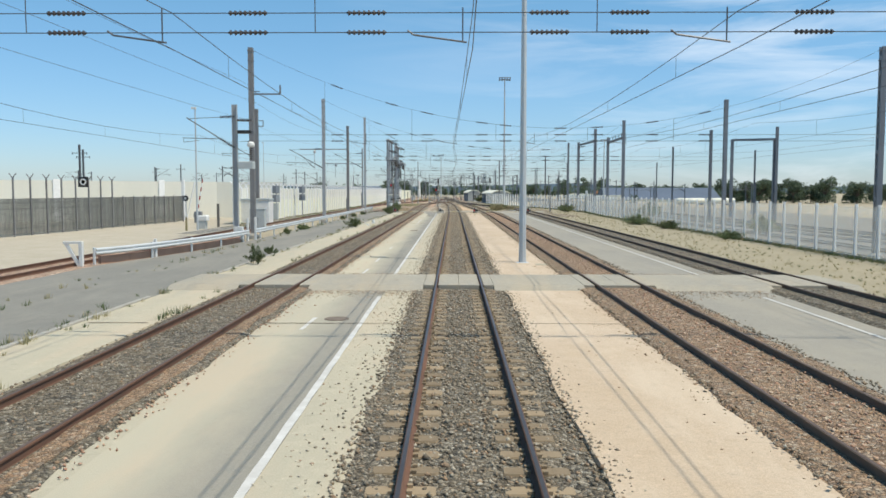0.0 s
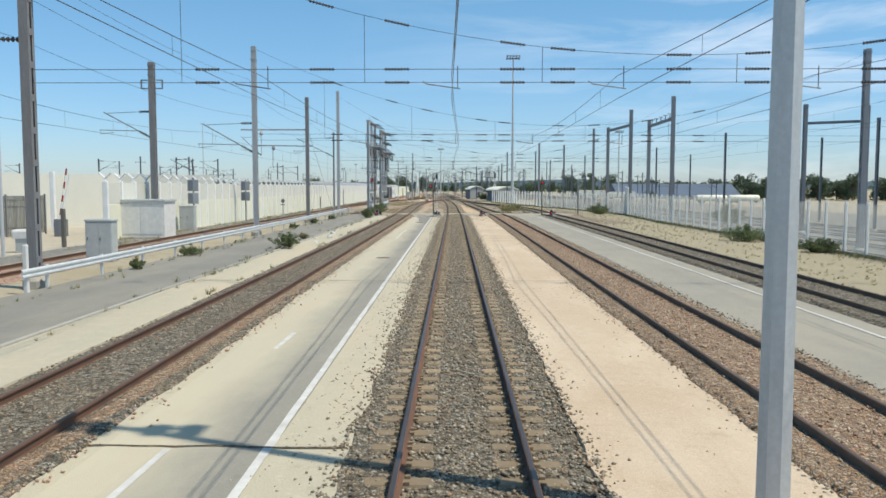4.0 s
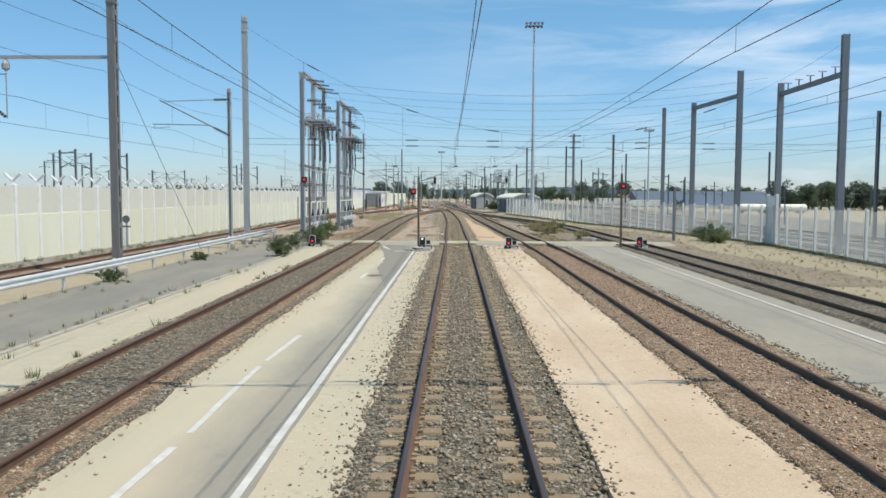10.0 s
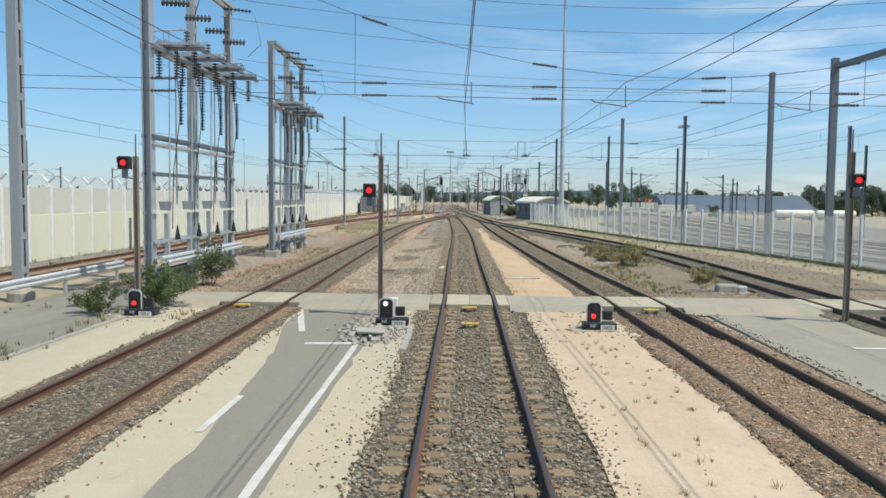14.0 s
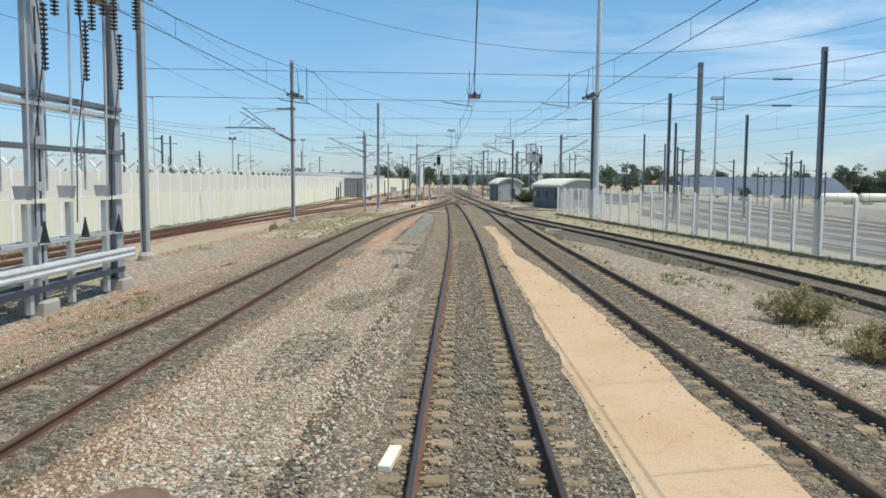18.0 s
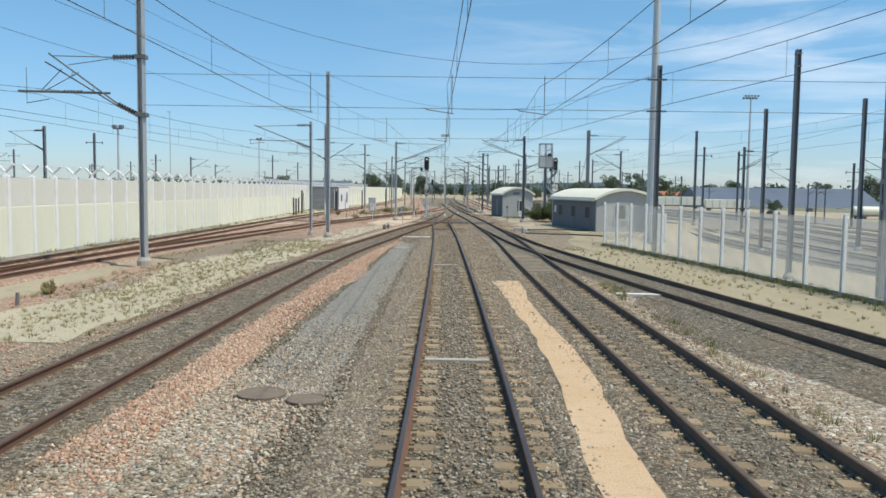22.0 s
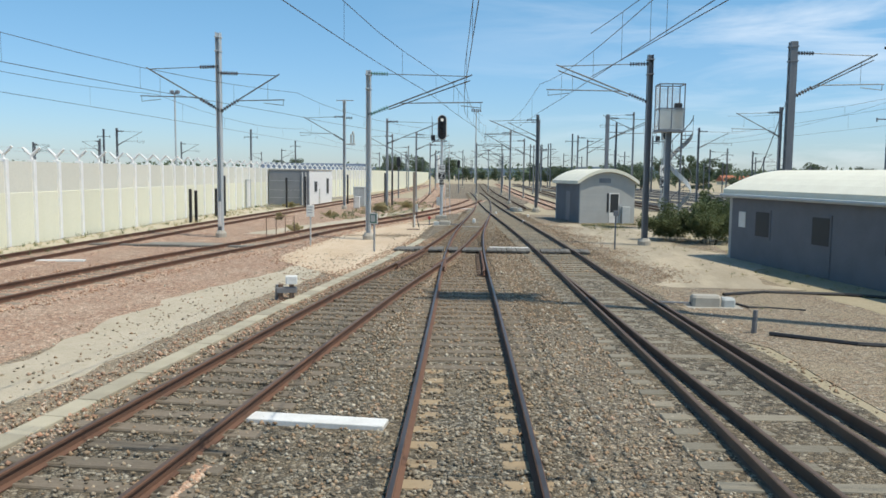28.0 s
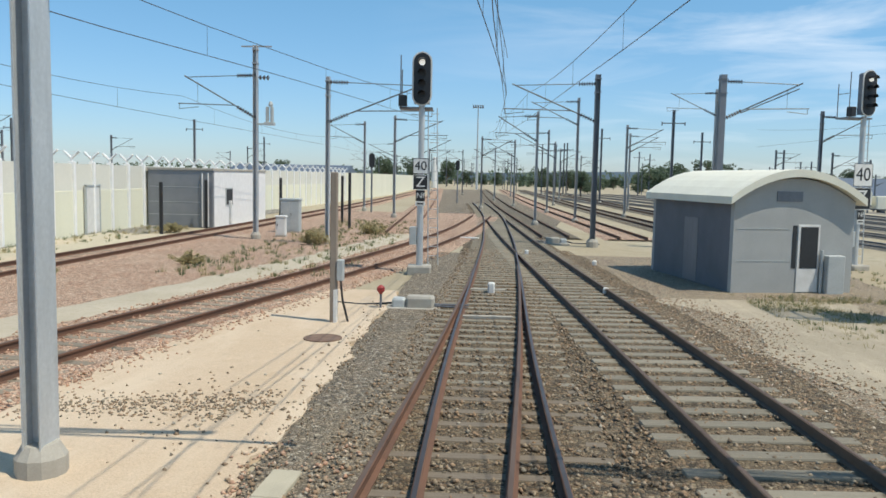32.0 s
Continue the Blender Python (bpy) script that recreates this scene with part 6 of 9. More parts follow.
cabinet(-15.7, 64.0, 1.2, 0.6, 1.85, "pale grey two-door equipment cabinet beside the side track")
cabinet(-20.0, 88.5, 1.1, 0.6, 1.9, "pale grey equipment cabinet in front of the wall")
cabinet(-13.5, 271.6, 1.05, 0.6, 1.9, "pale grey equipment cabinet on a concrete base")
cabinet(-13.2, 268.4, 0.5, 0.35, 1.1, "small white connection box beside a mast", "white", 0, 1)
cabin = thing("equipment_cabin", "white prefabricated equipment cabin with a flat roof", "cabin", (-19.9, 80.0, 0))
part("body", Build().cbox(-1.6, -1.0, 0.1, 1.6, 1.0, 2.35, 0.03), "white", cabin)
part("roof", Build().cbox(-1.68, -1.08, 2.35, 1.68, 1.08, 2.5, 0.03), "cabinet", cabin)
part("plinth", Build().cbox(-1.65, -1.05, -0.1, 1.65, 1.05, 0.1, 0.02), "concrete", cabin)
for s in (-0.75, 0.75):
    part("panel", Build().cbox(s - 0.7, -1.02, 0.3, s + 0.7, -1.0, 2.2, 0.01), "white", cabin)
for x, y in ((-19.9, 89.6), (-19.8, 104.6)):
    t = thing("notice_board", "two stacked grey panels on a dark post by the wall", "board", (x, y, 0), 0, "notice boards")
    part("post", Build().box(-0.05, -0.05, -0.1, 0.05, 0.05, 4.0), "steel_dark", t)
    for z0, z1 in ((2.0, 2.85), (2.97, 3.85)):
        pl = part("panel", Build().cbox(-0.42, -0.12, z0, 0.42, -0.05, z1, 0.02), "steel", t)
        part("field", Build().box(-0.36, -0.126, z0 + 0.06, 0.0, -0.1205, z1 - 0.06), "steel_dark", pl)
for x, y, h in ((-19.4, 145.0, 1.9), (-19.5, 170.0, 2.9)):
    solo("slim_post", Build().cbox(-0.06, -0.06, -0.1, 0.06, 0.06, h, 0.015), "steel_rust", "slim weathered post in front of the wall", "post", (x, y, 0), group="slim posts")
tb = thing("marker_post", "short grey post with a round badge by the wall", "marker", (-18.9, 117.0, 0))
part("post", Build().box(-0.04, -0.04, -0.1, 0.04, 0.04, 1.9), "steel", tb)
part("badge", Build().lathe([(0.22, 0), (0.22, 0.03)], (0, -0.05, 1.75), (0, -1, 0), 14).box(-0.25, -0.05, 1.28, 0.25, -0.03, 1.38), "steel_dark", tb)

# ---- gate and walls at the far left of the start ----
gw = thing("wall_corner", "plain grey concrete wall turning away behind the yard", "wall", kind="structure")
part("wall_piece", Build().sweep([(-0.12, -0.3), (0.12, -0.3), (0.12, 4.35), (-0.12, 4.35)], [(-66.0, 60.5, 0), (-29.0, 97.5, 0), (-21.4, 100.0, 0)]), "wall_grey", gw)
for x in (-42.2, -34.0, -50.0, -58.0):
    part("pilaster", Build().cbox(-0.35, -0.3, -0.2, 0.35, -0.1, 4.5, 0.03, pose(x, 126.5 + x, 0, 0, 0, 45)), "post_white", gw, "white painted pilaster")
pf = thing("palisade_fence", "dark slatted steel fence between tall posts with cranked tops", "fence", kind="structure")
PF = line([(52, -31.6), (64, -30.6), (74, -29.9), (85, -28.6)])
slat = Build().cbox(-0.012, -0.05, 0.1, 0.012, 0.05, 2.7, 0.01).mesh("slat", M["slat"])
y = 52.0
while y < 84.2:
    o = new("slat", slat)
    o.parent = pf
    o.matrix_world = pose(PF(y), y, 0, 0, 0, -4)
    y += 0.135
for z in (0.5, 1.9, 2.35):
    part("rail", Build().sweep([(-0.06, z), (-0.02, z), (-0.02, z + 0.08), (-0.06, z + 0.08)], [(PF(y), y, 0) for y in steps(52, 84.2, 4)]), "slat", pf)
for k in range(17):
    y = 52.2 + 2.0 * k
    hi = 4.2 if y < 72 else 2.8
    part("post", Build().box(PF(y) + 0.02, y - 0.05, -0.1, PF(y) + 0.12, y + 0.05, hi), "steel_rust", pf)
    if hi > 3:
        part("cranked_top", Build().tube((PF(y) + 0.07, y, hi - 0.05), (PF(y) - 0.2, y, hi + 0.3), 0.04, 0.03, 6).tube((PF(y) + 0.07, y, hi - 0.05), (PF(y) + 0.34, y, hi + 0.3), 0.04, 0.03, 6), "steel_rust", pf)
ps = thing("warning_sign", "square black sign with a white hexagon on a fence post", "sign", (-30.3, 65.1, 0))
part("plate", Build().cbox(-0.42, -0.02, 3.55, 0.42, 0.02, 4.4, 0.01), "black", ps)
part("symbol", Build().lathe([(0.30, 0.0), (0.30, 0.004), (0.17, 0.004), (0.17, 0.0)], (0, -0.021, 3.98), (0, -1, 0), 6), "white", ps, "white hexagonal outline")
bp = thing("gate_post", "tall white painted gate post at the yard entrance", "post", (-29.65, 87.4, 0))
part("shaft", Build().cbox(-0.16, -0.16, -0.1, 0.16, 0.16, 4.45, 0.02), "post_white", bp)
part("brace", Build().tube((0.3, 0, 0), (1.25, 0.1, 4.2), 0.07, 0.06, 8), "post_white", bp)
bb = thing("lifting_barrier", "raised red and white striped lifting barrier on a dark drive box", "barrier", (-26.05, 81.2, 0))
part("drive_box", Build().cbox(-0.35, -0.3, -0.05, 0.35, 0.3, 1.15, 0.04), "steel_dark", bb)
part("counterweight", Build().cbox(-0.45, -0.12, 0.55, 0.0, 0.12, 0.95, 0.03), "black", bb)
for k in range(8):
    a, b_ = Vector((-0.05, -0.1, 1.0)), Vector((0.55, -0.1, 4.5))
    part("boom_section", Build().tube(a.lerp(b_, k / 8), a.lerp(b_, (k + 1) / 8), 0.06, 0.06, 8), "post_white" if k % 2 == 0 else "redpaint", bb, "white boom section" if k % 2 == 0 else "red boom section")
bl = thing("crossing_lamp", "round black crossing lamp on a short weathered post", "lamp", (-21.75, 64.7, 0))
part("post", Build().tube((0, 0, -0.1), (0, 0, 1.2), 0.09, 0.08, 8), "leaf_dry", bl, "weathered yellow lower post")
part("pipe", Build().tube((0, 0, 1.2), (0, 0, 2.5), 0.05, 0.05, 8), "steel", bl)
part("collar", Build().cbox(-0.14, -0.1, 1.12, 0.14, 0.1, 1.26, 0.02), "white", bl)
part("lamp", Build().lathe([(0.2, 0), (0.24, 0.1), (0.22, 0.18)], (0, 0.05, 2.65), (0, -1, 0), 16), "black", bl)
part("hood", Build().lathe([(0.1, 0.0), (0.1, 0.03)], (0, -0.14, 2.65), (0, -1, 0), 12), "cabinet", bl)
bd = thing("barrier_drive", "white rounded barrier drive on a grey pedestal", "barrier drive", (-21.5, 68.2, 0))
part("pedestal", Build().cbox(-0.3, -0.3, -0.1, 0.3, 0.3, 0.72, 0.03), "cabinet", bd)
part("housing", Build().cbox(-0.48, -0.34, 0.72, 0.5, 0.34, 1.16, 0.1), "white", bd, "white rounded housing")
solo("timber_post", Build().cbox(-0.1, -0.1, -0.1, 0.1, 0.1, 2.1, 0.02), "planks", "weathered dark timber post by the side track", "post", (-21.2, 71.7, 0))
# rust-stained kerb under the guard rail
kr = Build()
kr.sweep([(-0.16, -0.1), (0.0, -0.1), (0.0, 0.36), (-0.16, 0.36)], [(line([(33.5, -15.9), (37.3, -14.75), (44, -13.7), (52, -13.12)])(y) - 0.2, y, 0) for y in steps(35.0, 51.0, 1.6)])
solo("kerb_wall", kr, "kerb_red", "low rust-stained concrete kerb under the guard rail", "kerb", kind="structure")

# ---- guard rail ----
GR = line([(33.5, -15.9), (37.3, -14.75), (44, -13.7), (52, -13.12), (67, -13.0), (100, -12.85), (129, -13.05)])
gr = thing("guard_rail", "long pale steel road barrier on short posts", "guard rail")
W_PROF = [(-0.03, 0.45), (0.03, 0.50), (0.03, 0.54), (-0.01, 0.58), (-0.01, 0.62), (0.03, 0.66), (0.03, 0.70), (-0.03, 0.75), (-0.045, 0.75), (-0.01, 0.70), (-0.01, 0.66), (-0.045, 0.62), (-0.045, 0.58), (-0.01, 0.54), (-0.01, 0.50), (-0.045, 0.45)]
for a, b in ((34.5, 51.2), (52.6, 129.5)):
    for y0 in steps(a, b, 8.4)[:-1]:
        y1 = min(b, y0 + (b - a) / math.ceil((b - a) / 8.4) + 0.02)
        part("beam", Build().sweep(W_PROF, [(GR(y), y, 0) for y in steps(y0, y1, 2)]), "guard", gr)
for y in steps(34.5, 129.0, 4.0):
    part("post", Build().cbox(GR(y) - 0.14, y - 0.05, -0.2, GR(y) - 0.05, y + 0.05, 0.78, 0.01), "guard", gr)
ge = thing("barrier_end", "white painted end post of the guard rail with a slanting brace", "barrier end", (-15.9, 33.6, 0))
part("leg", Build().cbox(0.0, -0.08, -0.1, 0.16, 0.08, 1.1, 0.015), "white", ge)
part("brace", Build().box(-0.06, -0.05, 0.0, 0.06, 0.05, 1.2, pose(0.02, 0, 0.0, 0, -30)), "white", ge)
part("top_bar", Build().cbox(-0.68, -0.06, 1.0, 0.0, 0.06, 1.1, 0.01), "white", ge)
for y in (38.6, 51.0, 52.8):
    solo("white_post", Build().cbox(-0.07, -0.07, -0.1, 0.07, 0.07, 0.9 if y < 50 else 1.5, 0.02), "white", "short white painted post beside the guard rail", "post", (GR(y) - 0.1, y + 0.2, 0), group="white posts")


# ---- writing ----
def writing(text, size, parent, mat, at, rz=0.0, name="lettering"):
    c = bpy.data.curves.new(name, "FONT")
    c.body, c.size, c.align_x, c.align_y, c.extrude = text, size, "CENTER", "CENTER", 0.002
    tmp = bpy.data.objects.new(name, c)
    scene.collection.objects.link(tmp)
    me = bpy.data.meshes.new_from_object(tmp.evaluated_get(bpy.context.evaluated_depsgraph_get()))
    bpy.data.objects.remove(tmp)
    me.materials.clear()
    me.materials.append(M[mat])
    o = new(name, me)
    o.parent = parent
    o.matrix_local = pose(at[0], at[1], at[2], 90, 0, rz)
    return o


def plate(t, text, w, h, z, ground, ink, y=-0.14, x=0.0, size=None, border=True):
    p = part("plate", Build().cbox(x - w / 2, y - 0.02, z - h / 2, x + w / 2, y, z + h / 2, 0.005), ground, t)
    if border:
        e = 0.018
        part("plate_border", Build().box(x - w / 2, y - 0.024, z - h / 2, x - w / 2 + e, y - 0.0205, z + h / 2).box(x + w / 2 - e, y - 0.024, z - h / 2, x + w / 2, y - 0.0205, z + h / 2).box(x - w / 2, y - 0.024, z - h / 2, x + w / 2, y - 0.0205, z - h / 2 + e).box(x - w / 2, y - 0.024, z + h / 2 - e, x + w / 2, y - 0.0205, z + h / 2), ink, p)
    writing(text, size or h * 0.9, p, ink, (x, y - 0.026, z))


def capsule(w, h, depth, y, z, seg=8):
    """A plate with round ends, upright, facing -y."""
    b = Build()
    pts = []
    r = w / 2
    for k in range(seg + 1):
        a = math.pi * k / seg
        pts.append((r * math.cos(a), h / 2 - r + r * math.sin(a)))
    for k in range(seg + 1):
        a = math.pi + math.pi * k / seg
        pts.append((r * math.cos(a), -h / 2 + r + r * math.sin(a)))
    n = len(pts)
    b.v += [(u, y, z + v) for u, v in pts] + [(u, y + depth, z + v) for u, v in pts]
    b.f += [tuple(range(n)), tuple(range(2 * n - 1, n - 1, -1))]
    for i in range(n):
        j = (i + 1) % n
        b.f.append((i, j, n + j, n + i))
    return b


def main_signal(x, y, z, top, rz, lit, label, k=1.0):
    """A colour-light signal: post, head with hoods, ladder and plates."""
    t = thing("railway_signal", label, "railway signal", (x, y, z), rz, "main signals")
    h = top - z
    part("post", Build().tube((0, 0, 0), (0, 0, h - 1.75), 0.115, 0.1, 12), "galv", t)
    part("footing", Build().cbox(-0.4, -0.4, -0.3, 0.4, 0.4, 0.2, 0.05), "concrete", t)
    part("border", capsule(0.66, 1.78, 0.03, -0.20, h - 0.89), "white", t, "white rim of the signal head")
    part("head", capsule(0.56, 1.68, 0.06, -0.235, h - 0.89), "black", t, "black signal head")
    part("housing", Build().cbox(-0.26, -0.17, h - 1.7, 0.26, 0.16, h - 0.12, 0.06), "steel_dark", t)
    for n_ in range(4):
        zz = h - 0.36 - 0.35 * n_
        ln = part("lens", Build().lathe([(0.1, 0), (0.1, 0.02)], (0, -0.24, zz), (0, -1, 0), 14), "lamp_white" if n_ == lit else "dark", t)
        hood = Build()
        for q in range(9):
            a = math.pi * (q / 8)
            for yy in (-0.24, -0.52):
                hood.v.append((0.125 * math.cos(a), yy, zz + 0.125 * math.sin(a)))
        for q in range(8):
            hood.f.append((2 * q, 2 * q + 2, 2 * q + 3, 2 * q + 1))
        part("hood", hood, "black", ln)
    part("platform", Build().box(-0.75, -0.05, h - 1.86, 0.35, 0.65, h - 1.8).tube((-0.72, 0.0, h - 1.8), (-0.72, 0.0, h - 0.1), 0.02, 0.02, 6).tube((-0.72, 0.6, h - 1.8), (-0.72, 0.6, h - 0.5), 0.02, 0.02, 6).tube((-0.72, 0.0, h - 0.9), (-0.72, 0.6, h - 0.9), 0.015, 0.015, 6), "steel_dark", t)
    part("side_lamp", Build().cbox(-0.78, -0.16, h - 1.78, -0.5, 0.1, h - 1.42, 0.03), "black", t)
    lad = Build().tube((0.28, 0.25, 0.2), (0.2, 0.25, h - 1.8), 0.02, 0.02, 6).tube((0.62, 0.25, 0.2), (0.5, 0.25, h - 1.8), 0.02, 0.02, 6)
    zz = 0.5
    while zz < h - 1.9:
        lad.tube((0.28, 0.25, zz), (0.58, 0.25, zz), 0.012, 0.012, 5)
        zz += 0.32
    part("ladder", lad, "galv", t)
    zb = h - 1.86 - 1.55
    plate(t, "40", 0.52 * k, 0.52 * k, zb - 0.35 * k, "white", "black", size=0.42 * k)
    plate(t, "Z", 0.5 * k, 0.5 * k, zb - 0.89 * k, "black", "white", size=0.5 * k)
    plate(t, "Nf", 0.3, 0.36, zb - 1.14 * k - 0.2, "black", "white", size=0.26, border=False)
    plate_b = part("plate", Build().cbox(-0.16, -0.16, zb - 1.14 * k - 0.54, 0.16, -0.14, zb - 1.14 * k - 0.39, 0.004), "white", t)
    part("bar", Build().box(-0.11, -0.165, zb - 1.14 * k - 0.49, 0.11, -0.161, zb - 1.14 * k - 0.44), "black", plate_b)
    part("junction_box", Build().cbox(-0.35, -0.1, 0.9, -0.12, 0.12, 1.5, 0.02), "cabinet", t)
    return t


main_signal(-4.75, 254.6, 0.05, 7.35, 2, 0, "tall colour-light signal with speed plates on a grey post")
main_signal(11.9, 259.8, -0.05, 7.65, 20, 0, "tall colour-light signal with large speed plates beside the hut", 1.7)
for x, y, top in ((-6.8, 330.0, 5.4), (-13.0, 298.0, 5.2)):
    t = thing("railway_signal", "distant colour-light signal seen from the front", "railway signal", (x, y, 0), 0, "distant signals")
    part("post", Build().tube((0, 0, 0), (0, 0, top - 1.2), 0.08, 0.08, 8), "steel_dark", t)
    part("head", capsule(0.5, 1.3, 0.2, -0.1, top - 0.6), "black", t)


def dwarf_signal(x, y, lit, words, z=0.0):
    """A low shunting signal: rounded black face with a white rim, on a slab, with a battery box and plates."""
    t = thing("dwarf_signal", "low black shunting signal with a white rim beside the track", "railway signal", (x, y, z), 0, "dwarf signals")
    def face(w, h, y0, d, z0):
        b = Build()
        r = w * 0.32
        pts = [(-w / 2, z0), (w / 2, z0)]
        for k in range(7):
            a = math.pi / 2 * k / 6
            pts.append((w / 2 - r + r * math.cos(a), z0 + h - r + r * math.sin(a)))
        for k in range(7):
            a = math.pi / 2 + math.pi / 2 * k / 6
            pts.append((-w / 2 + r + r * math.cos(a), z0 + h - r + r * math.sin(a)))
        n = len(pts)
        b.v += [(u, y0, v) for u, v in pts] + [(u, y0 + d, v) for u, v in pts]
        b.f += [tuple(range(n)), tuple(range(2 * n - 1, n - 1, -1))] + [(i, (i + 1) % n, n + (i + 1) % n, n + i) for i in range(n)]
        return b
    part("rim", face(0.5, 0.70, -0.06, 0.05, 0.28), "white", t, "white rim")
    part("face", face(0.43, 0.635, -0.085, 0.05, 0.30), "black", t, "black face")
    part("housing", Build().cbox(-0.2, -0.02, 0.3, 0.2, 0.28, 0.9, 0.06), "black", t)
    part("lens", Build().lathe([(0.085, 0), (0.085, 0.02)], (-0.02, -0.088, 0.78 if lit == "lamp_white" else 0.5), (0, -1, 0), 14), lit, t, "lit lens")
    part("lens", Build().lathe([(0.085, 0), (0.085, 0.02)], (0.04, -0.088, 0.5 if lit == "lamp_white" else 0.78), (0, -1, 0), 14), "dark", t)
    part("side_box", Build().cbox(0.3, -0.02, 0.36, 0.62, 0.22, 0.66, 0.02), "black", t)
    part("base", Build().cbox(-0.35, -0.18, 0.0, 0.75, 0.35, 0.28, 0.03), "black", t)
    part("slab", Build().cbox(-0.75, -0.35, -0.1, 0.8, 0.5, 0.05, 0.03), "concrete", t)
    p = part("plate", Build().cbox(-0.22, -0.21, 0.1, 0.12, -0.185, 0.27, 0.004), "black", t)
    writing("Nf", 0.17, p, "white", (-0.05, -0.217, 0.185))
    p = part("plate", Build().cbox(0.2, -0.24, 0.06, 0.66, -0.21, 0.22, 0.004), "white", t)
    writing(words, 0.15, p, "black", (0.43, -0.246, 0.14))
    t.scale = (0.74, 0.74, 0.74)
    return t


dwarf_signal(-1.95, 119.2, "lamp_white", "7012")
rb = random.Random(77)
spoil = Build()
for _ in range(420):
    a, r = rb.uniform(0, 6.283), rb.random() ** 0.6
    px_, py_ = -2.15 + 0.85 * r * math.cos(a), 118.6 + 2.2 * r * math.sin(a)
    if abs(px_ + 1.93) < 0.6 and 118.9 < py_ < 119.6:
        continue
    e = rb.uniform(0.025, 0.085) * (1.25 - 0.5 * r)
    m = pose(px_, py_, 0.012 + e * 0.3, rb.uniform(0, 90), rb.uniform(0, 90), rb.uniform(0, 90))
    spoil.cbox(-e, -e * rb.uniform(0.5, 0.9), -e * 0.6, e, e * rb.uniform(0.5, 0.9), e * 0.6, e * 0.35, m)
tagged(solo("rubble", spoil, "concrete", "heap of broken pale concrete round a shunting signal", "rubble"), kind="stuff")
pit = thing("cable_pit", "small broken concrete cable pit with a tilted lid", "cable pit", (-2.15, 117.35, 0))
part("side_wall", Build().cbox(-0.42, -0.3, -0.1, -0.34, 0.3, 0.13, 0.015), "concrete", pit)
part("side_wall", Build().cbox(0.3, -0.3, -0.1, 0.38, 0.3, 0.11, 0.015), "concrete", pit)
part("back_wall", Build().cbox(-0.34, 0.22, -0.1, 0.3, 0.3, 0.14, 0.015), "concrete", pit)
part("bottom", Build().box(-0.34, -0.3, -0.02, 0.3, 0.22, 0.022), "black", pit)
part("lid", Build().cbox(-0.3, -0.06, 0.0, 0.34, 0.26, 0.05, 0.015, pose(0.0, 0.04, 0.13, 9, 3, 6)), "concrete", pit, "tilted broken lid")
part("cable_end", Build().tube((0.02, -0.15, 0.0), (0.04, -0.22, 0.12), 0.03, 0.03, 8), "galv", pit)
for y0, y1 in ((115.9, 116.95), (117.0, 118.05), (118.1, 119.1)):
    solo("edging_block", Build().cbox(-0.07, y0 - 117.5, -0.1, 0.07, y1 - 117.5, 0.07, 0.02), "concrete", "short concrete edging block beside the ballast", "edging", (-1.3 + 0.02 * math.sin(y0 * 7), 117.5, 0), group="edging blocks")
dwarf_signal(3.2, 118.95, "lamp_red", "7013")
dwarf_signal(-8.75, 120.2, "lamp_red", "7011")
dwarf_signal(11.3, 120.4, "lamp_red", "7014")


def repeater(x, y, h, off, z):
    """A slim post with a small lit red box, off metres aside, its lens at height z."""
    t = thing("repeater_post", "slim brown steel post with a small lit red signal box", "railway signal", (x, y, 0), 0, "repeater posts")
    part("post", mast_shaft(h - 0.6, 0.13, 0.13, False), "post_brown", t)
    part("rod", Build().tube((0, 0, h - 0.7), (0, 0, h), 0.025, 0.02, 6), "steel_rust", t)
    yb = 0.0 if abs(off) > 0.2 else -0.22
    part("box", Build().cbox(off - 0.17, yb - 0.12, z - 0.18, off + 0.17, yb + 0.12, z + 0.18, 0.03), "black", t, "black lamp box")
    part("hood", Build().box(off - 0.13, yb - 0.26, z + 0.11, off + 0.13, yb - 0.12, z + 0.125).box(off - 0.13, yb - 0.22, z, off - 0.115, yb - 0.12, z + 0.11).box(off + 0.115, yb - 0.22, z, off + 0.13, yb - 0.12, z + 0.11), "black", t)
    part("lens", Build().lathe([(0.082, 0), (0.082, 0.02)], (off, yb - 0.12, z), (0, -1, 0), 14), "lamp_red", t, "lit red lens")
    part("bracket", Build().path([(off, yb, z - 0.18), (off, yb, z - 0.4), (0, 0, z - 0.45)], 0.025, 6).cbox(off - 0.07, yb - 0.06, z - 0.42, off + 0.07, yb + 0.06, z - 0.18, 0.01), "steel_dark", t)
    return t


repeater(-2.28, 120.9, 4.95, -0.31, 3.42)
repeater(-9.1, 121.2, 4.9, -0.31, 4.12)
repeater(10.25, 120.9, 5.15, 0.04, 3.8)
pp = thing("wooden_post", "plain weathered post near the fence", "post", (15.6, 128.5, 0))
part("shaft", Build().cbox(-0.09, -0.09, -0.2, 0.09, 0.09, 3.85, 0.02), "steel_rust", pp)
part("insulator", insulator((-0.3, 0, 3.6), (0.3, 0, 3.6), 0.06, 3), "insul", pp)

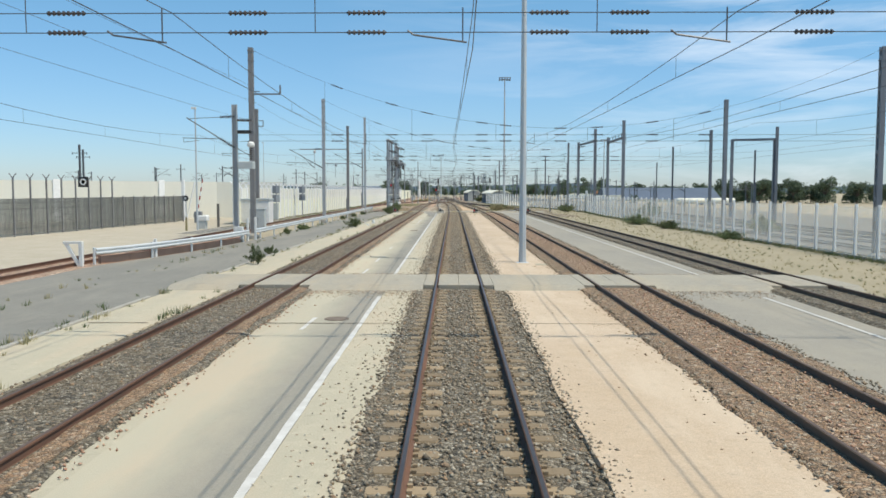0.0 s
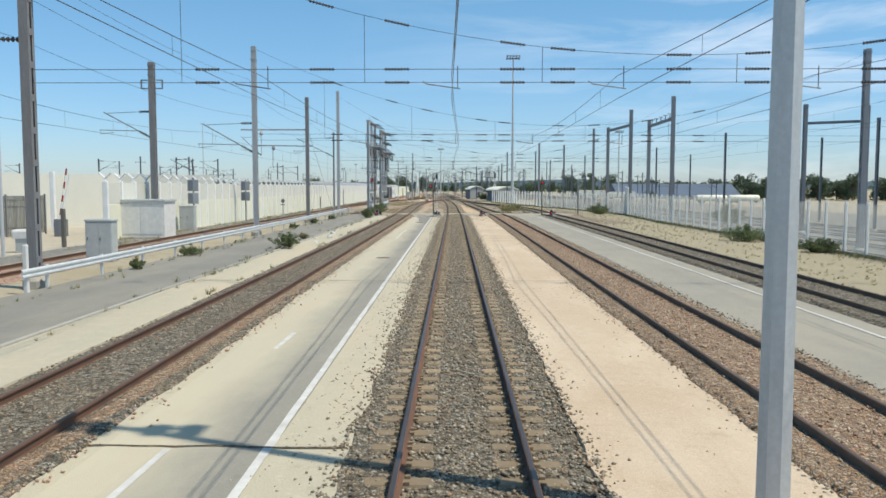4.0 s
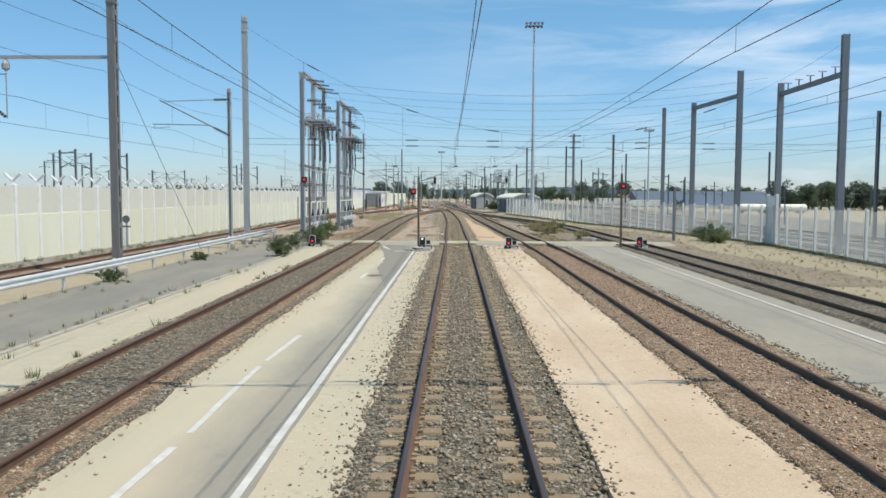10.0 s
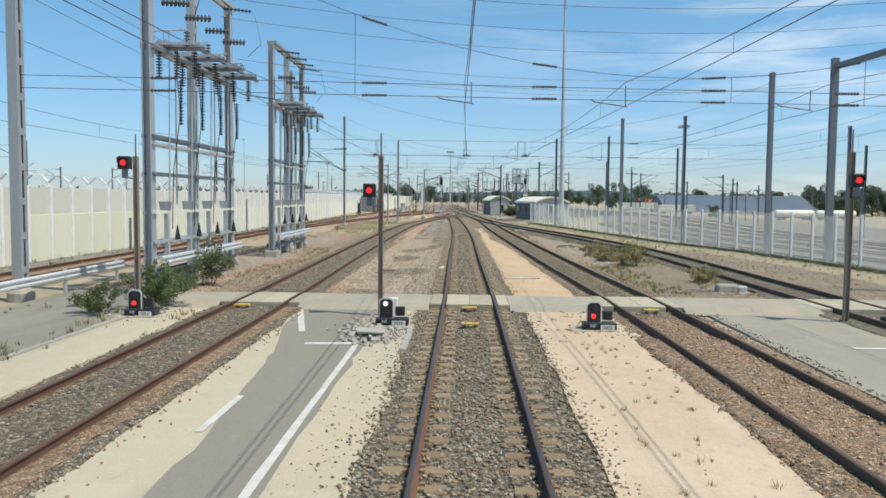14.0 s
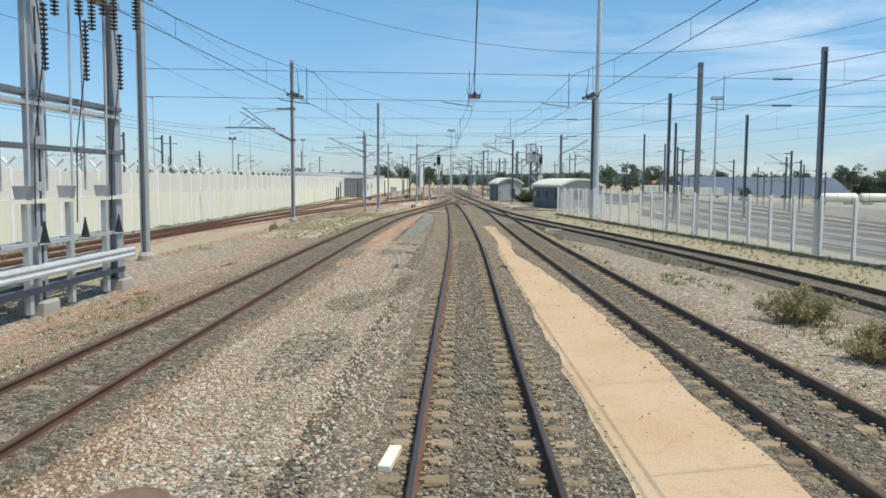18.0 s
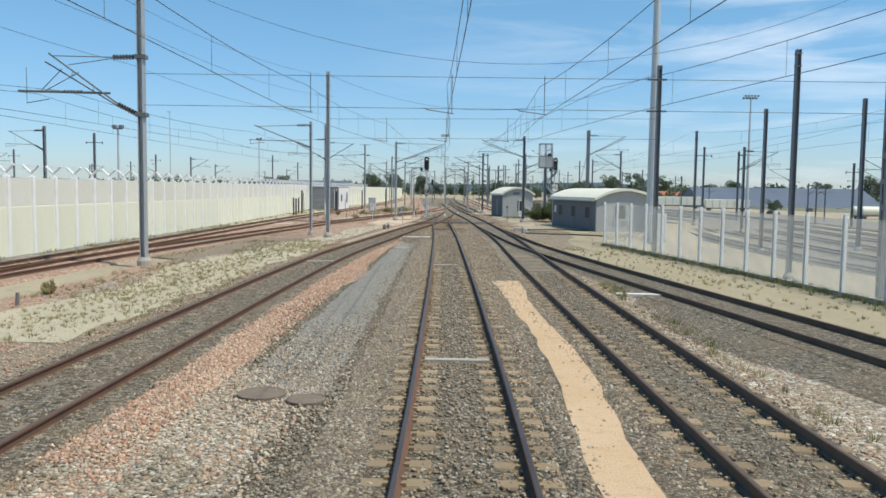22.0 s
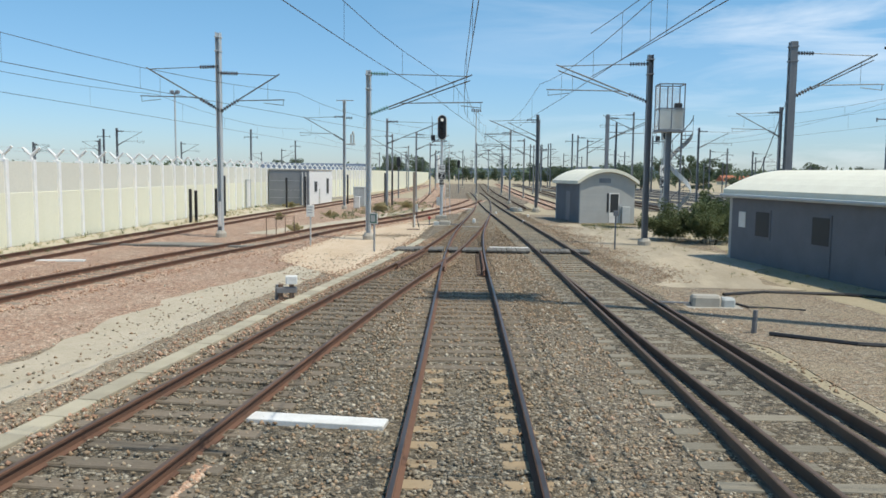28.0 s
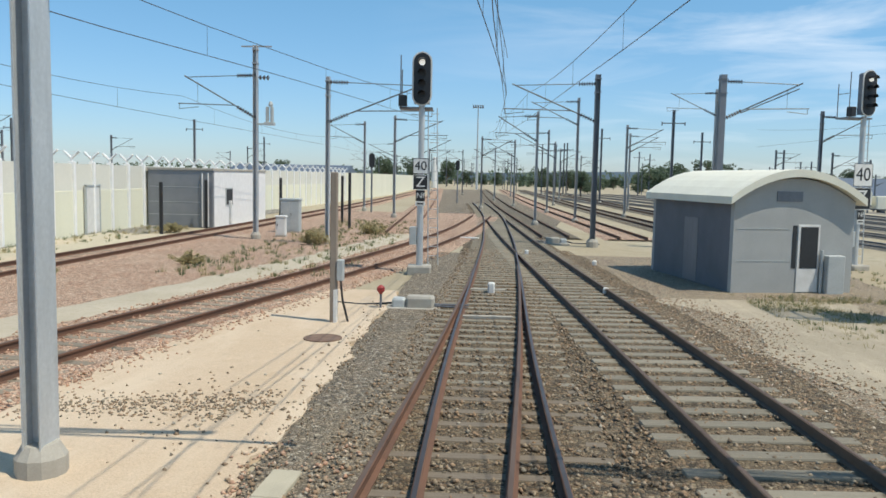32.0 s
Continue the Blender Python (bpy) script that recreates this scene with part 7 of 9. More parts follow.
# ---- small track equipment ----
for x, y in ((0.15, 119.0), (0.15, 121.9), (LEFT(121.9) - 0.4, 121.9), (RIGHT(122) + 0.1, 121.9)):
    t = thing("balise", "yellow topped track beacon between the rails", "track beacon", (x, y, 0), 0, "track beacons")
    part("plate", Build().cbox(-0.21, -0.13, 0.11, 0.21, 0.13, 0.145, 0.01), "yellow", t, "yellow plate")
    part("bracket", Build().box(-0.18, -0.04, -0.05, -0.1, 0.04, 0.11).box(0.1, -0.04, -0.05, 0.18, 0.04, 0.11), "steel_dark", t)
    part("bolt", Build().box(-0.14, -0.02, 0.145, -0.10, 0.02, 0.155).box(0.10, -0.02, 0.145, 0.14, 0.02, 0.155), "steel_dark", t)


def lid(x, y, w, d, mat, label, z=0.012, frame_mat="concrete", rz=0.0):
    t = thing("manhole_cover", label, "manhole cover", (x, y, z), rz, "ground covers")
    part("frame", Build().box(-w / 2, -d / 2, -0.08, -w / 2 + 0.06, d / 2, 0.03).box(w / 2 - 0.06, -d / 2, -0.08, w / 2, d / 2, 0.03).box(-w / 2, -d / 2, -0.08, w / 2, -d / 2 + 0.06, 0.03).box(-w / 2, d / 2 - 0.06, -0.08, w / 2, d / 2, 0.03), frame_mat, t)
    part("cover", Build().cbox(-w / 2 + 0.06, -d / 2 + 0.06, -0.06, w / 2 - 0.06, d / 2 - 0.06, 0.02, 0.01), mat, t)


lid(-3.15, 131.5, 1.5, 0.95, "dust", "sunken cover with a pale concrete frame among the stones")
lid(2.3, 131.6, 1.4, 0.95, "sand", "sunken cover with a pale concrete frame in the sand", 0.02)
def disc(x, y, r, mat, label, z=0.006):
    solo("manhole_cover", Build().lathe([(r, -0.05), (r, 0.012), (r * 0.9, 0.018), (r * 0.88, 0.012), (0.02, 0.014)], (0, 0, 0), (0, 0, 1), 20), mat, label, "manhole cover", (x, y, z), group="round covers")


disc(-3.18, 103.0, 0.31, "cover", "round dusty iron manhole cover in the lane")
disc(-3.22, 65.5, 0.31, "cover", "round dusty iron manhole cover in the lane")
disc(-2.95, 20.0, 0.31, "cover", "round dusty iron manhole cover in the lane")
disc(-3.45, 134.15, 0.38, "iron", "round rusty iron manhole cover among stones", 0.05)
disc(-3.35, 166.2, 0.38, "cover", "round dusty manhole cover among stones", 0.04)
disc(-2.6, 165.9, 0.3, "cover", "small round dusty cover among stones", 0.04)
disc(-3.6, 198.1, 0.42, "concrete", "round concrete manhole cover in grey grit")
disc(-5.6, 243.1, 0.38, "iron", "round iron manhole cover in pale sand", 0.03)


def ground_board(x0, y0, x1, y1, label, w=0.22, mat="white", z=0.04):
    d = Vector((x1 - x0, y1 - y0))
    solo("ground_board", Build().cbox(-d.length / 2, -w / 2, -0.1, d.length / 2, w / 2, 0.03, 0.01), mat, label, "board", ((x0 + x1) / 2, (y0 + y1) / 2, z), math.degrees(math.atan2(d.y, d.x)), group="ground boards")


ground_board(-4.2, 207.75, -2.4, 207.6, "flat white painted clearance board lying between the tracks", 0.32)
ground_board(-1.22, 232.4, 0.5, 232.45, "flat white painted clearance board lying between the tracks", 0.26)
ground_board(4.65, 179.1, 6.15, 178.95, "flat white painted clearance board lying between the tracks", 0.26)
ground_board(-17.0, 224.5, -15.4, 224.8, "flat white painted clearance board lying between the side tracks", 0.3)
ground_board(-3.95, 270.4, -3.0, 270.2, "flat white painted clearance board near the junction", 0.35)
ground_board(-1.07, 135.2, -1.0, 135.9, "small cream plate lying on the sleeper ends", 0.15, "hutroof", 0.05)
ground_board(OWN(187.8) - 0.66, 187.8, OWN(187.8) + 0.62, 187.8, "flat grey board between the rails", 0.2, "concrete", 0.03)
ground_board(OWN(168.9) - 0.62, 168.9, OWN(168.9) + 0.6, 168.9, "flat grey board between the rails", 0.16, "concrete", 0.03)
ground_board(LEFT(188.7) - 0.7, 188.7, LEFT(188.7) + 0.75, 188.9, "flat grey board between the rails", 0.24, "concrete", 0.04)
ground_board(-2.95, 246.0, -1.8, 246.0, "pale board between the turnout sleepers", 0.14, "concrete", 0.04)
ground_board(-2.9, 250.5, -1.9, 250.5, "pale board between the turnout sleepers", 0.14, "concrete", 0.04)


def point_machine(x, y, rz, label):
    t = thing("point_machine", label, "point machine", (x, y, 0), rz, "point machines")
    part("case", Build().cbox(-0.45, -0.2, 0.02, 0.25, 0.2, 0.3, 0.06), "concrete", t)
    part("motor", Build().cbox(0.27, -0.17, 0.02, 0.6, 0.17, 0.24, 0.05), "cabinet", t)
    part("rod", Build().tube((-1.3, 0.0, 0.09), (-0.45, 0, 0.09), 0.025, 0.025, 6).tube((-1.3, 0.25, 0.07), (-0.3, 0.1, 0.07), 0.02, 0.02, 6), "steel_dark", t)
    part("slab", Build().cbox(-0.6, -0.35, -0.1, 0.75, 0.35, 0.02, 0.02), "concrete", t)
    part("cable", Build().path([(0.6, 0, 0.1), (0.9, -0.2, 0.04), (1.4, -0.1, 0.02), (2.2, -0.4, 0.02)], 0.03, 6), "black", t)
    return t


point_machine(-4.15, 247.3, 180, "grey point machine with rods beside the turnout")
point_machine(4.35, 217.8, 0, "grey point machine with rods beside the turnout")
rb = thing("rod_bracket", "rusty rod bracket with a white box beside the track", "bracket", (-6.25, 217.4, 0), 15)
for dx, h in ((-0.14, 0.42), (0.13, 0.5)):
    part("stub", Build().cbox(dx - 0.06, -0.06, -0.1, dx + 0.06, 0.06, h, 0.02), "iron", rb)
part("plate", Build().cbox(-0.26, -0.09, 0.2, 0.26, 0.09, 0.34, 0.02), "steel_rust", rb)
part("box", Build().cbox(-0.02, -0.12, 0.42, 0.27, 0.14, 0.62, 0.02), "white", rb, "white junction box")
point_machine(0.9, 268.6, 0, "grey point machine near the far turnout")
point_machine(9.3, 127.5, 0, "grey point machine beside the crossing")
rl = thing("hand_lever", "small red tipped hand lever beside the point machine", "lever", (-5.0, 247.0, 0))
part("stem", Build().tube((0, 0, -0.05), (0, 0, 0.4), 0.03, 0.03, 6), "steel_dark", rl)
part("knob", Build().lathe([(0.03, 0), (0.1, 0.08), (0.1, 0.16), (0.03, 0.22)], (0, 0, 0.36), (0, 0, 1), 10), "redpaint", rl)
solo("white_stone", Build().cbox(-0.1, -0.1, -0.02, 0.1, 0.1, 0.3, 0.04), "white", "small white marker block beside the rails", "marker", (-2.3, 250.2, 0))
for x, y in ((1.6, 258.2), (0.95, 250.5), (-0.8, 262.0)):
    solo("white_stone", Build().cbox(-0.08, -0.08, -0.02, 0.08, 0.08, 0.2, 0.04), "white", "small white marker block beside the rails", "marker", (x, y, 0), group="marker blocks")
solo("white_block", Build().cbox(-0.14, -0.12, -0.05, 0.14, 0.12, 0.42, 0.03), "white", "small white connection box beside a signal", "box", (-2.0, 121.6, 0))
for x, y, h in ((4.35, 214.4, 0.5), (-12.2, 175.0, 0.35), (-6.5, 217.4, 0.4), (-16.0, 240.6, 0.5)):
    solo("stake", Build().tube((0, 0, -0.1), (0.02, 0, h), 0.06, 0.05, 8), "steel_rust", "short rusty stake in the ground", "stake", (x, y, 0), group="stakes")
tw2 = thing("cable_post", "weathered brown timber post with a grey junction box", "post", (-5.75, 244.9, 0))
part("shaft", Build().cbox(-0.075, -0.075, -0.2, 0.075, 0.075, 3.3, 0.02), "post_brown", tw2)
part("painted_foot", Build().cbox(0.0, -0.08, 0.0, 0.08, 0.08, 0.75, 0.01), "white", tw2, "white painted foot")
part("junction_box", Build().cbox(0.075, -0.1, 0.95, 0.22, 0.1, 1.4, 0.02), "cabinet", tw2)
part("cable", Build().path([(0.15, 0, 0.95), (0.2, 0, 0.5), (0.3, 0.1, 0.02)], 0.025, 6), "black", tw2)

# ---- signs ----
sg = thing("sign_post", "white notice board with dark lines on a grey post", "sign", (-9.0, 232.0, 0), 6)
part("post", Build().tube((0, 0, -0.1), (0, 0, 1.8), 0.03, 0.03, 8), "galv", sg)
pl = part("panel", Build().cbox(-0.17, -0.05, 1.3, 0.17, -0.03, 1.8, 0.01), "white", sg)
for k in range(3):
    part("bar", Build().box(-0.12, -0.056, 1.7 - 0.12 * k, 0.12 - 0.03 * k, -0.0505, 1.725 - 0.12 * k), "steel_dark", pl)
sg = thing("sign_post", "small square white and green sign turned aside on a grey post", "sign", (-5.9, 230.0, 0), -38)
part("post", Build().box(-0.03, -0.03, -0.1, 0.03, 0.03, 1.62), "steel", sg)
part("panel", Build().cbox(-0.24, -0.06, 1.15, 0.24, -0.035, 1.6, 0.01), "white", sg)
part("panel_face", Build().cbox(-0.2, -0.066, 1.19, 0.2, -0.0605, 1.56, 0.002), "insul_green", sg, "green face with a pale rim")
part("panel_field", Build().cbox(-0.15, -0.07, 1.24, 0.12, -0.067, 1.51, 0.002), "cabinet", sg)
sg = thing("sign_post", "slim grey marker post with a small head in the sand", "sign", (4.2, 232.4, 0))
part("post", Build().tube((0, 0, -0.1), (0, 0, 1.6), 0.035, 0.035, 8), "steel_dark", sg)
part("head", Build().cbox(-0.1, -0.05, 1.5, 0.1, 0.05, 1.72, 0.02), "steel_dark", sg)
fr = thing("hand_rail", "low rusty tube railing beside the side track", "railing", (-11.8, 237.5, 0), 70)
for k in range(4):
    part("upright", Build().tube((-1.2 + 0.8 * k, 0, 0), (-1.2 + 0.8 * k, 0, 0.95), 0.02, 0.02, 6), "iron", fr)
part("top_rail", Build().tube((-1.2, 0, 0.95), (1.2, 0, 0.95), 0.02, 0.02, 6), "iron", fr)
for x, y, h in ((-19.75, 246.0, 2.1), (-19.55, 246.4, 2.0), (-20.6, 253.0, 2.0), (-20.5, 254.5, 2.9), (-19.6, 268.5, 2.7), (-19.2, 274.0, 2.8), (-17.9, 274.5, 1.6), (-12.4, 281.0, 3.2), (-11.0, 276.0, 3.4), (-15.8, 278.0, 3.0)):
    solo("dark_post", Build().cbox(-0.08, -0.08, -0.1, 0.08, 0.08, h, 0.02), "black" if h > 1.8 else "white", "plain upright post standing near the wall", "post", (x, y, 0), group="upright posts")
wd = thing("door_1", "white steel door set in the cream wall", "door", (WALL(267.6) + 0.1, 267.6, 0), 96, kind="structure")
part("leaf", Build().cbox(-0.85, -0.06, 0.05, 0.85, 0.0, 2.4, 0.01), "white", wd)
part("frame", Build().box(-0.95, -0.09, 0.0, -0.86, 0.02, 2.5).box(0.86, -0.09, 0.0, 0.95, 0.02, 2.5).box(-0.95, -0.09, 2.41, 0.95, 0.02, 2.5), "cabinet", wd)


# ---- huts ----
def arch_hut(x, y, w, L, h, rise, rz, over, label, z=0.0):
    """A rendered hut under a shallow barrel roof whose axis runs along the side; front faces -y."""
    t = thing("trackside_hut", label, "hut", (x, y, z), rz, "trackside huts")
    # walls with an arched head at front and back
    n = 12
    arch = lambda u: h + rise * (1 - (2 * u - 1) ** 2)
    for yy0, yy1, nm in ((0.0, 0.2, "front_wall"), (L - 0.2, L, "back_wall")):
        b = Build()
        for yy in (yy0, yy1):
            b.v += [(w * k / n, yy, -0.2) for k in range(n + 1)] + [(w * k / n, yy, arch(k / n)) for k in range(n + 1)]
        m = 2 * (n + 1)
        for k in range(n):
            b.f += [(k, k + 1, n + 2 + k, n + 1 + k), (m + k + 1, m + k, m + n + 1 + k, m + n + 2 + k), (n + 1 + k, n + 2 + k, m + n + 2 + k, m + n + 1 + k)]
        b.f += [(0, n + 1, m + n + 1, m), (n, m + n, m + 2 * n + 1, 2 * n + 1)]
        part(nm, b, "hutgrey", t)
    # the west wall's shade is in its colour; the east wall keeps the render grey
    part("side_wall", Build().box(0, 0.2, -0.2, 0.2, L - 0.2, h + 0.02), "hutshade", t, "west side wall with its shade put into a darker grey")
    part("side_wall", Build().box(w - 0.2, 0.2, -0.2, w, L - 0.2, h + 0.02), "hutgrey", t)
    b = Build()
    o = over * 0.45
    for yy in (-0.24, L + o):
        for dz in (0.04, 0.26):
            for k in range(n + 1):
                u = -o / w + (1 + 2 * o / w) * k / n
                b.v.append((w * u, yy, h + rise * (1 - (2 * u - 1) ** 2) + dz))
    m = n + 1
    for k in range(n):
        b.f += [(k, k + 1, m + k + 1, m + k), (2 * m + k + 1, 2 * m + k, 3 * m + k, 3 * m + k + 1), (m + k, m + k + 1, 3 * m + k + 1, 3 * m + k), (k + 1, k, 2 * m + k, 2 * m + k + 1)]
    b.f += [(0, m, 3 * m, 2 * m), (n, 2 * m + n, 3 * m + n, m + n)]
    part("roof", b, "hutroof", t, "cream curved sheet roof")
    return t


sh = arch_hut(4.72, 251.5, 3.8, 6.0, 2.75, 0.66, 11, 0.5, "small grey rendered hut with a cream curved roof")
dr = part("door", Build().cbox(2.02, -0.03, 0.05, 2.72, 0.0, 2.05, 0.01), "white", sh, "narrow white door with a dark upper pane")
part("pane", Build().box(2.1, -0.036, 0.75, 2.66, -0.031, 1.98), "dark", dr)
part("pane", Build().box(1.86, -0.012, 0.75, 1.99, -0.002, 2.02), "dark", dr)
part("vent", Build().box(1.3, -0.03, 2.72, 2.1, 0.0, 3.02).box(1.34, -0.04, 2.76, 2.06, -0.03, 2.79).box(1.34, -0.04, 2.86, 2.06, -0.03, 2.89).box(1.34, -0.04, 2.95, 2.06, -0.03, 2.98), "steel_dark", sh)
for z in (0.95, 1.9):
    part("joint", Build().box(0.1, -0.008, z, 1.8, -0.001, z + 0.025), "cabinet", sh)
part("meter_box", Build().cbox(2.85, -0.3, 0.0, 3.4, -0.02, 1.15, 0.02), "cabinet", sh, "pale meter box")
part("downpipe", Build().tube((2.78, -0.08, 0), (2.78, -0.08, 1.3), 0.05, 0.05, 8), "cabinet", sh)
part("side_recess", Build().box(-0.012, 2.3, 0.05, -0.002, 3.3, 2.1), "steel_dark", sh, "dark side door")

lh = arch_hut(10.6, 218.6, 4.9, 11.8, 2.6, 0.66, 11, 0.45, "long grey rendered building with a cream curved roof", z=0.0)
wn_ = part("window", Build().box(1.5, -0.04, 0.95, 2.55, 0.0, 2.25), "cabinet", lh)
part("pane", Build().box(1.58, -0.046, 1.05, 2.47, -0.041, 2.18), "dark", wn_)
part("sill", Build().cbox(1.42, -0.1, 0.85, 2.63, 0.0, 0.95, 0.01), "concrete", wn_)
dr = part("door", Build().box(3.2, -0.03, 0.0, 4.1, 0.0, 2.1), "steel_dark", lh)
for k in range(3):
    yy = 1.5 + 3.6 * k
    wn_ = part("window" if k != 1 else "side_door", Build().box(-0.03, yy, 0.95 if k != 1 else 0.05, 0.0, yy + 1.1, 2.05), "hutshade", lh, "dark recessed opening")
    part("pane", Build().box(-0.037, yy + 0.08, 1.05, -0.031, yy + 1.02, 1.95), "dark", wn_)
part("notice", Build().cbox(-0.03, 10.5, 1.3, -0.002, 11.0, 1.9, 0.004), "white", lh, "small white notice")
part("gutter", Build().tube((-0.3, -0.2, 2.5), (-0.3, 12.0, 2.5), 0.07, 0.07, 8), "cabinet", lh)

hut = thing("signal_cabin", "flat-roofed hut with dark grey front and white painted side", "hut", (-22.95, 274.5, 0))
part("front_wall", Build().cbox(0, 0, -0.2, 4.0, 0.2, 3.35, 0.02), "hutmid", hut, "dark grey block front")
part("side_wall", Build().cbox(3.8, 0.22, -0.2, 4.0, 11.0, 3.35, 0.02), "post_white", hut, "white rendered side")
part("back_wall", Build().cbox(0, 10.8, -0.2, 3.78, 11.0, 3.35, 0.02), "white", hut)
part("side_wall", Build().cbox(0, 0.22, -0.2, 0.2, 10.78, 3.35, 0.02), "white", hut)
part("roof", Build().cbox(-0.05, -0.05, 3.36, 4.05, 11.05, 3.5, 0.03), "concrete", hut)
for yy, z0, z1, w in ((2.2, 1.2, 2.3, 1.3), (8.0, 0.9, 2.6, 1.2)):
    wn_ = part("window", Build().box(4.0, yy, z0, 4.04, yy + w, z1), "cabinet", hut)
    part("pane", Build().box(4.041, yy + 0.08, z0 + 0.08, 4.046, yy + w - 0.08, z1 - 0.08), "dark", wn_)
part("door", Build().box(3.42, -0.03, 0.0, 3.92, -0.001, 2.7), "steel_dark", hut, "dark recessed door")
for xx in (3.36, 3.72):
    part("pipe", Build().tube((xx, -0.08, 0), (xx, -0.08, 3.2), 0.045, 0.045, 8), "white", hut)
for z in (0.7, 1.45, 2.35):
    part("joint", Build().box(0.05, -0.008, z, 3.25, -0.001, z + 0.025), "cabinet", hut)

# ---- stair tower ----
tw3 = thing("stair_tower", "slender steel lookout with a glazed cage and a white spiral stair", "tower", (9.3, 246.4, 0))
part("column", mast_shaft(5.85, 0.36, 0.34, False), "steel_dark", tw3)
part("platform", Build().box(-0.95, -0.85, 5.82, 0.95, 0.85, 5.96), "steel_dark", tw3)
for sx in (-0.88, 0.0, 0.88):
    for sy in (-0.78, 0.78):
        part("cage_post", Build().tube((sx, sy, 5.9), (sx, sy, 8.6), 0.045, 0.045, 6), "steel_dark", tw3)
for z in (7.15, 8.56):
    part("cage_ring", Build().box(-0.92, -0.82, z, 0.92, -0.76, z + 0.07).box(-0.92, 0.76, z, 0.92, 0.82, z + 0.07).box(-0.92, -0.76, z, -0.86, 0.76, z + 0.07).box(0.86, -0.76, z, 0.92, 0.76, z + 0.07), "steel_dark", tw3)
for x0, x1 in ((-0.84, -0.04), (0.04, 0.84)):
    part("cage_panel", Build().box(x0, -0.785, 5.98, x1, -0.775, 7.13), "screen_pale", tw3, "cloudy white screen")
    part("cage_panel", Build().box(x0, 0.775, 5.98, x1, 0.785, 8.5), "screen", tw3, "clear screen")
part("cage_panel", Build().box(-0.885, -0.74, 5.98, -0.875, 0.74, 8.5), "screen", tw3, "clear screen")
part("equipment_box", Build().cbox(0.25, -0.72, 6.0, 0.75, -0.2, 7.5, 0.04), "black", tw3, "black equipment box")
part("centre_post", Build().tube((0.95, 0.1, 0), (0.95, 0.1, 5.9), 0.07, 0.07, 8), "steel_dark", tw3)
band = Build()
hand = []
for k in range(25):
    a = -k * radians(24) + 3.5
    z = 0.235 * (k + 1)
    c, s = math.cos(a), math.sin(a)
    part("tread", Build().box(0.05, -0.14, 0, 0.72, 0.14, 0.035, pose(0.95, 0.1, z, 0, 0, math.degrees(a))), "steel_dark", tw3)
    hand.append((0.95 + 0.78 * c, 0.1 + 0.78 * s, z + 0.95))
for k, p in enumerate(hand):
    for r in (1.0, 1.03):
        x_, y_ = 0.95 + (p[0] - 0.95) * r, 0.1 + (p[1] - 0.1) * r
        band.v += [(x_, y_, p[2] - 1.12), (x_, y_, p[2] - 0.78)]
for k in range(len(hand) - 1):
    i = 4 * k
    band.f += [(i, i + 4, i + 5, i + 1), (i + 3, i + 7, i + 6, i + 2), (i + 1, i + 5, i + 7, i + 3), (i, i + 2, i + 6, i + 4)]
part("stringer", band, "galv", tw3, "pale spiral side plate")
rail_m = Build()
for i, p in enumerate(hand):
    q = Vector((p[0] - 0.95, p[1] - 0.1, 0)).normalized()
    rail_m.v += [tuple(Vector(p) + q * dx + Vector((0, 0, dz))) for dx, dz in ((-0.025, -0.025), (0.025, -0.025), (0.025, 0.025), (-0.025, 0.025))]
for i in range(len(hand) - 1):
    for j in range(4):
        rail_m.f.append((4 * i + j, 4 * i + (j + 1) % 4, 4 * i + 4 + (j + 1) % 4, 4 * i + 4 + j))
part("hand_rail", rail_m, "steel_dark", tw3)
for i in range(0, len(hand), 3):
    part("baluster", Build().tube((hand[i][0], hand[i][1], hand[i][2] - 0.9), hand[i], 0.015, 0.015, 5), "steel_dark", tw3)
tw3.scale = (0.82, 0.82, 1.0)
part("cable_ladder", Build().box(-0.45, -0.05, 0, -0.41, 0.0, 5.8).box(-0.24, -0.05, 0, -0.20, 0.0, 5.8), "galv", tw3, "narrow pale cable ladder")

# ---- road markings ----
def marking(x0, y0, x1, y1, w, label="worn white road line"):
    d = Vector((x1 - x0, y1 - y0))
    n = max(2, int(d.length / 0.7))
    b = Build()
    t = d.normalized()
    p = Vector((t.y, -t.x))
    for i in range(n + 1):
        u = i / n
        c = Vector((x0, y0)) + d * u
        e = 0.02 * noise.noise((c.x * 3, c.y * 1.9, 3)), 0.02 * noise.noise((c.x * 2, c.y * 2.3, 8))
        a, q = c - p * (w / 2 + e[0]), c + p * (w / 2 + e[1])
        b.v += [(a.x, a.y, 0.0), (q.x, q.y, 0.0)]
    for i in range(n):
        b.f.append((2 * i, 2 * i + 1, 2 * i + 3, 2 * i + 2))
    return solo("road_marking", b, "roadpaint", label, "road marking", (0, 0, 0.012), group="road markings", kind="structure")


marking(-2.28, -30, -2.26, 24.3, 0.12)
marking(-2.26, 30.2, -2.36, 116.7, 0.115)
for y in (6.0, 18.4, 31.2, 36.5, 44.5):
    marking(-3.55, y, -3.52, y + 1.8, 0.1)
marking(-3.61, 79.0, -3.57, 81.4, 0.11)
marking(-3.57, 82.0, -3.66, 86.2, 0.1)
marking(-3.64, 86.7, -3.53, 89.5, 0.11)
for y in (102.0, 110.0):
    marking(-3.62, y, -3.6, y + 2.0, 0.12)
marking(-3.5, 116.65, -2.3, 116.75, 0.24)
marking(-3.88, 118.2, -4.75, 122.2, 0.16)
marking(9.55, -30, 9.5, 24.3, 0.1)
marking(9.5, 30.2, 9.45, 117.0, 0.1)
marking(8.6, 117.0, 9.5, 117.0, 0.2)
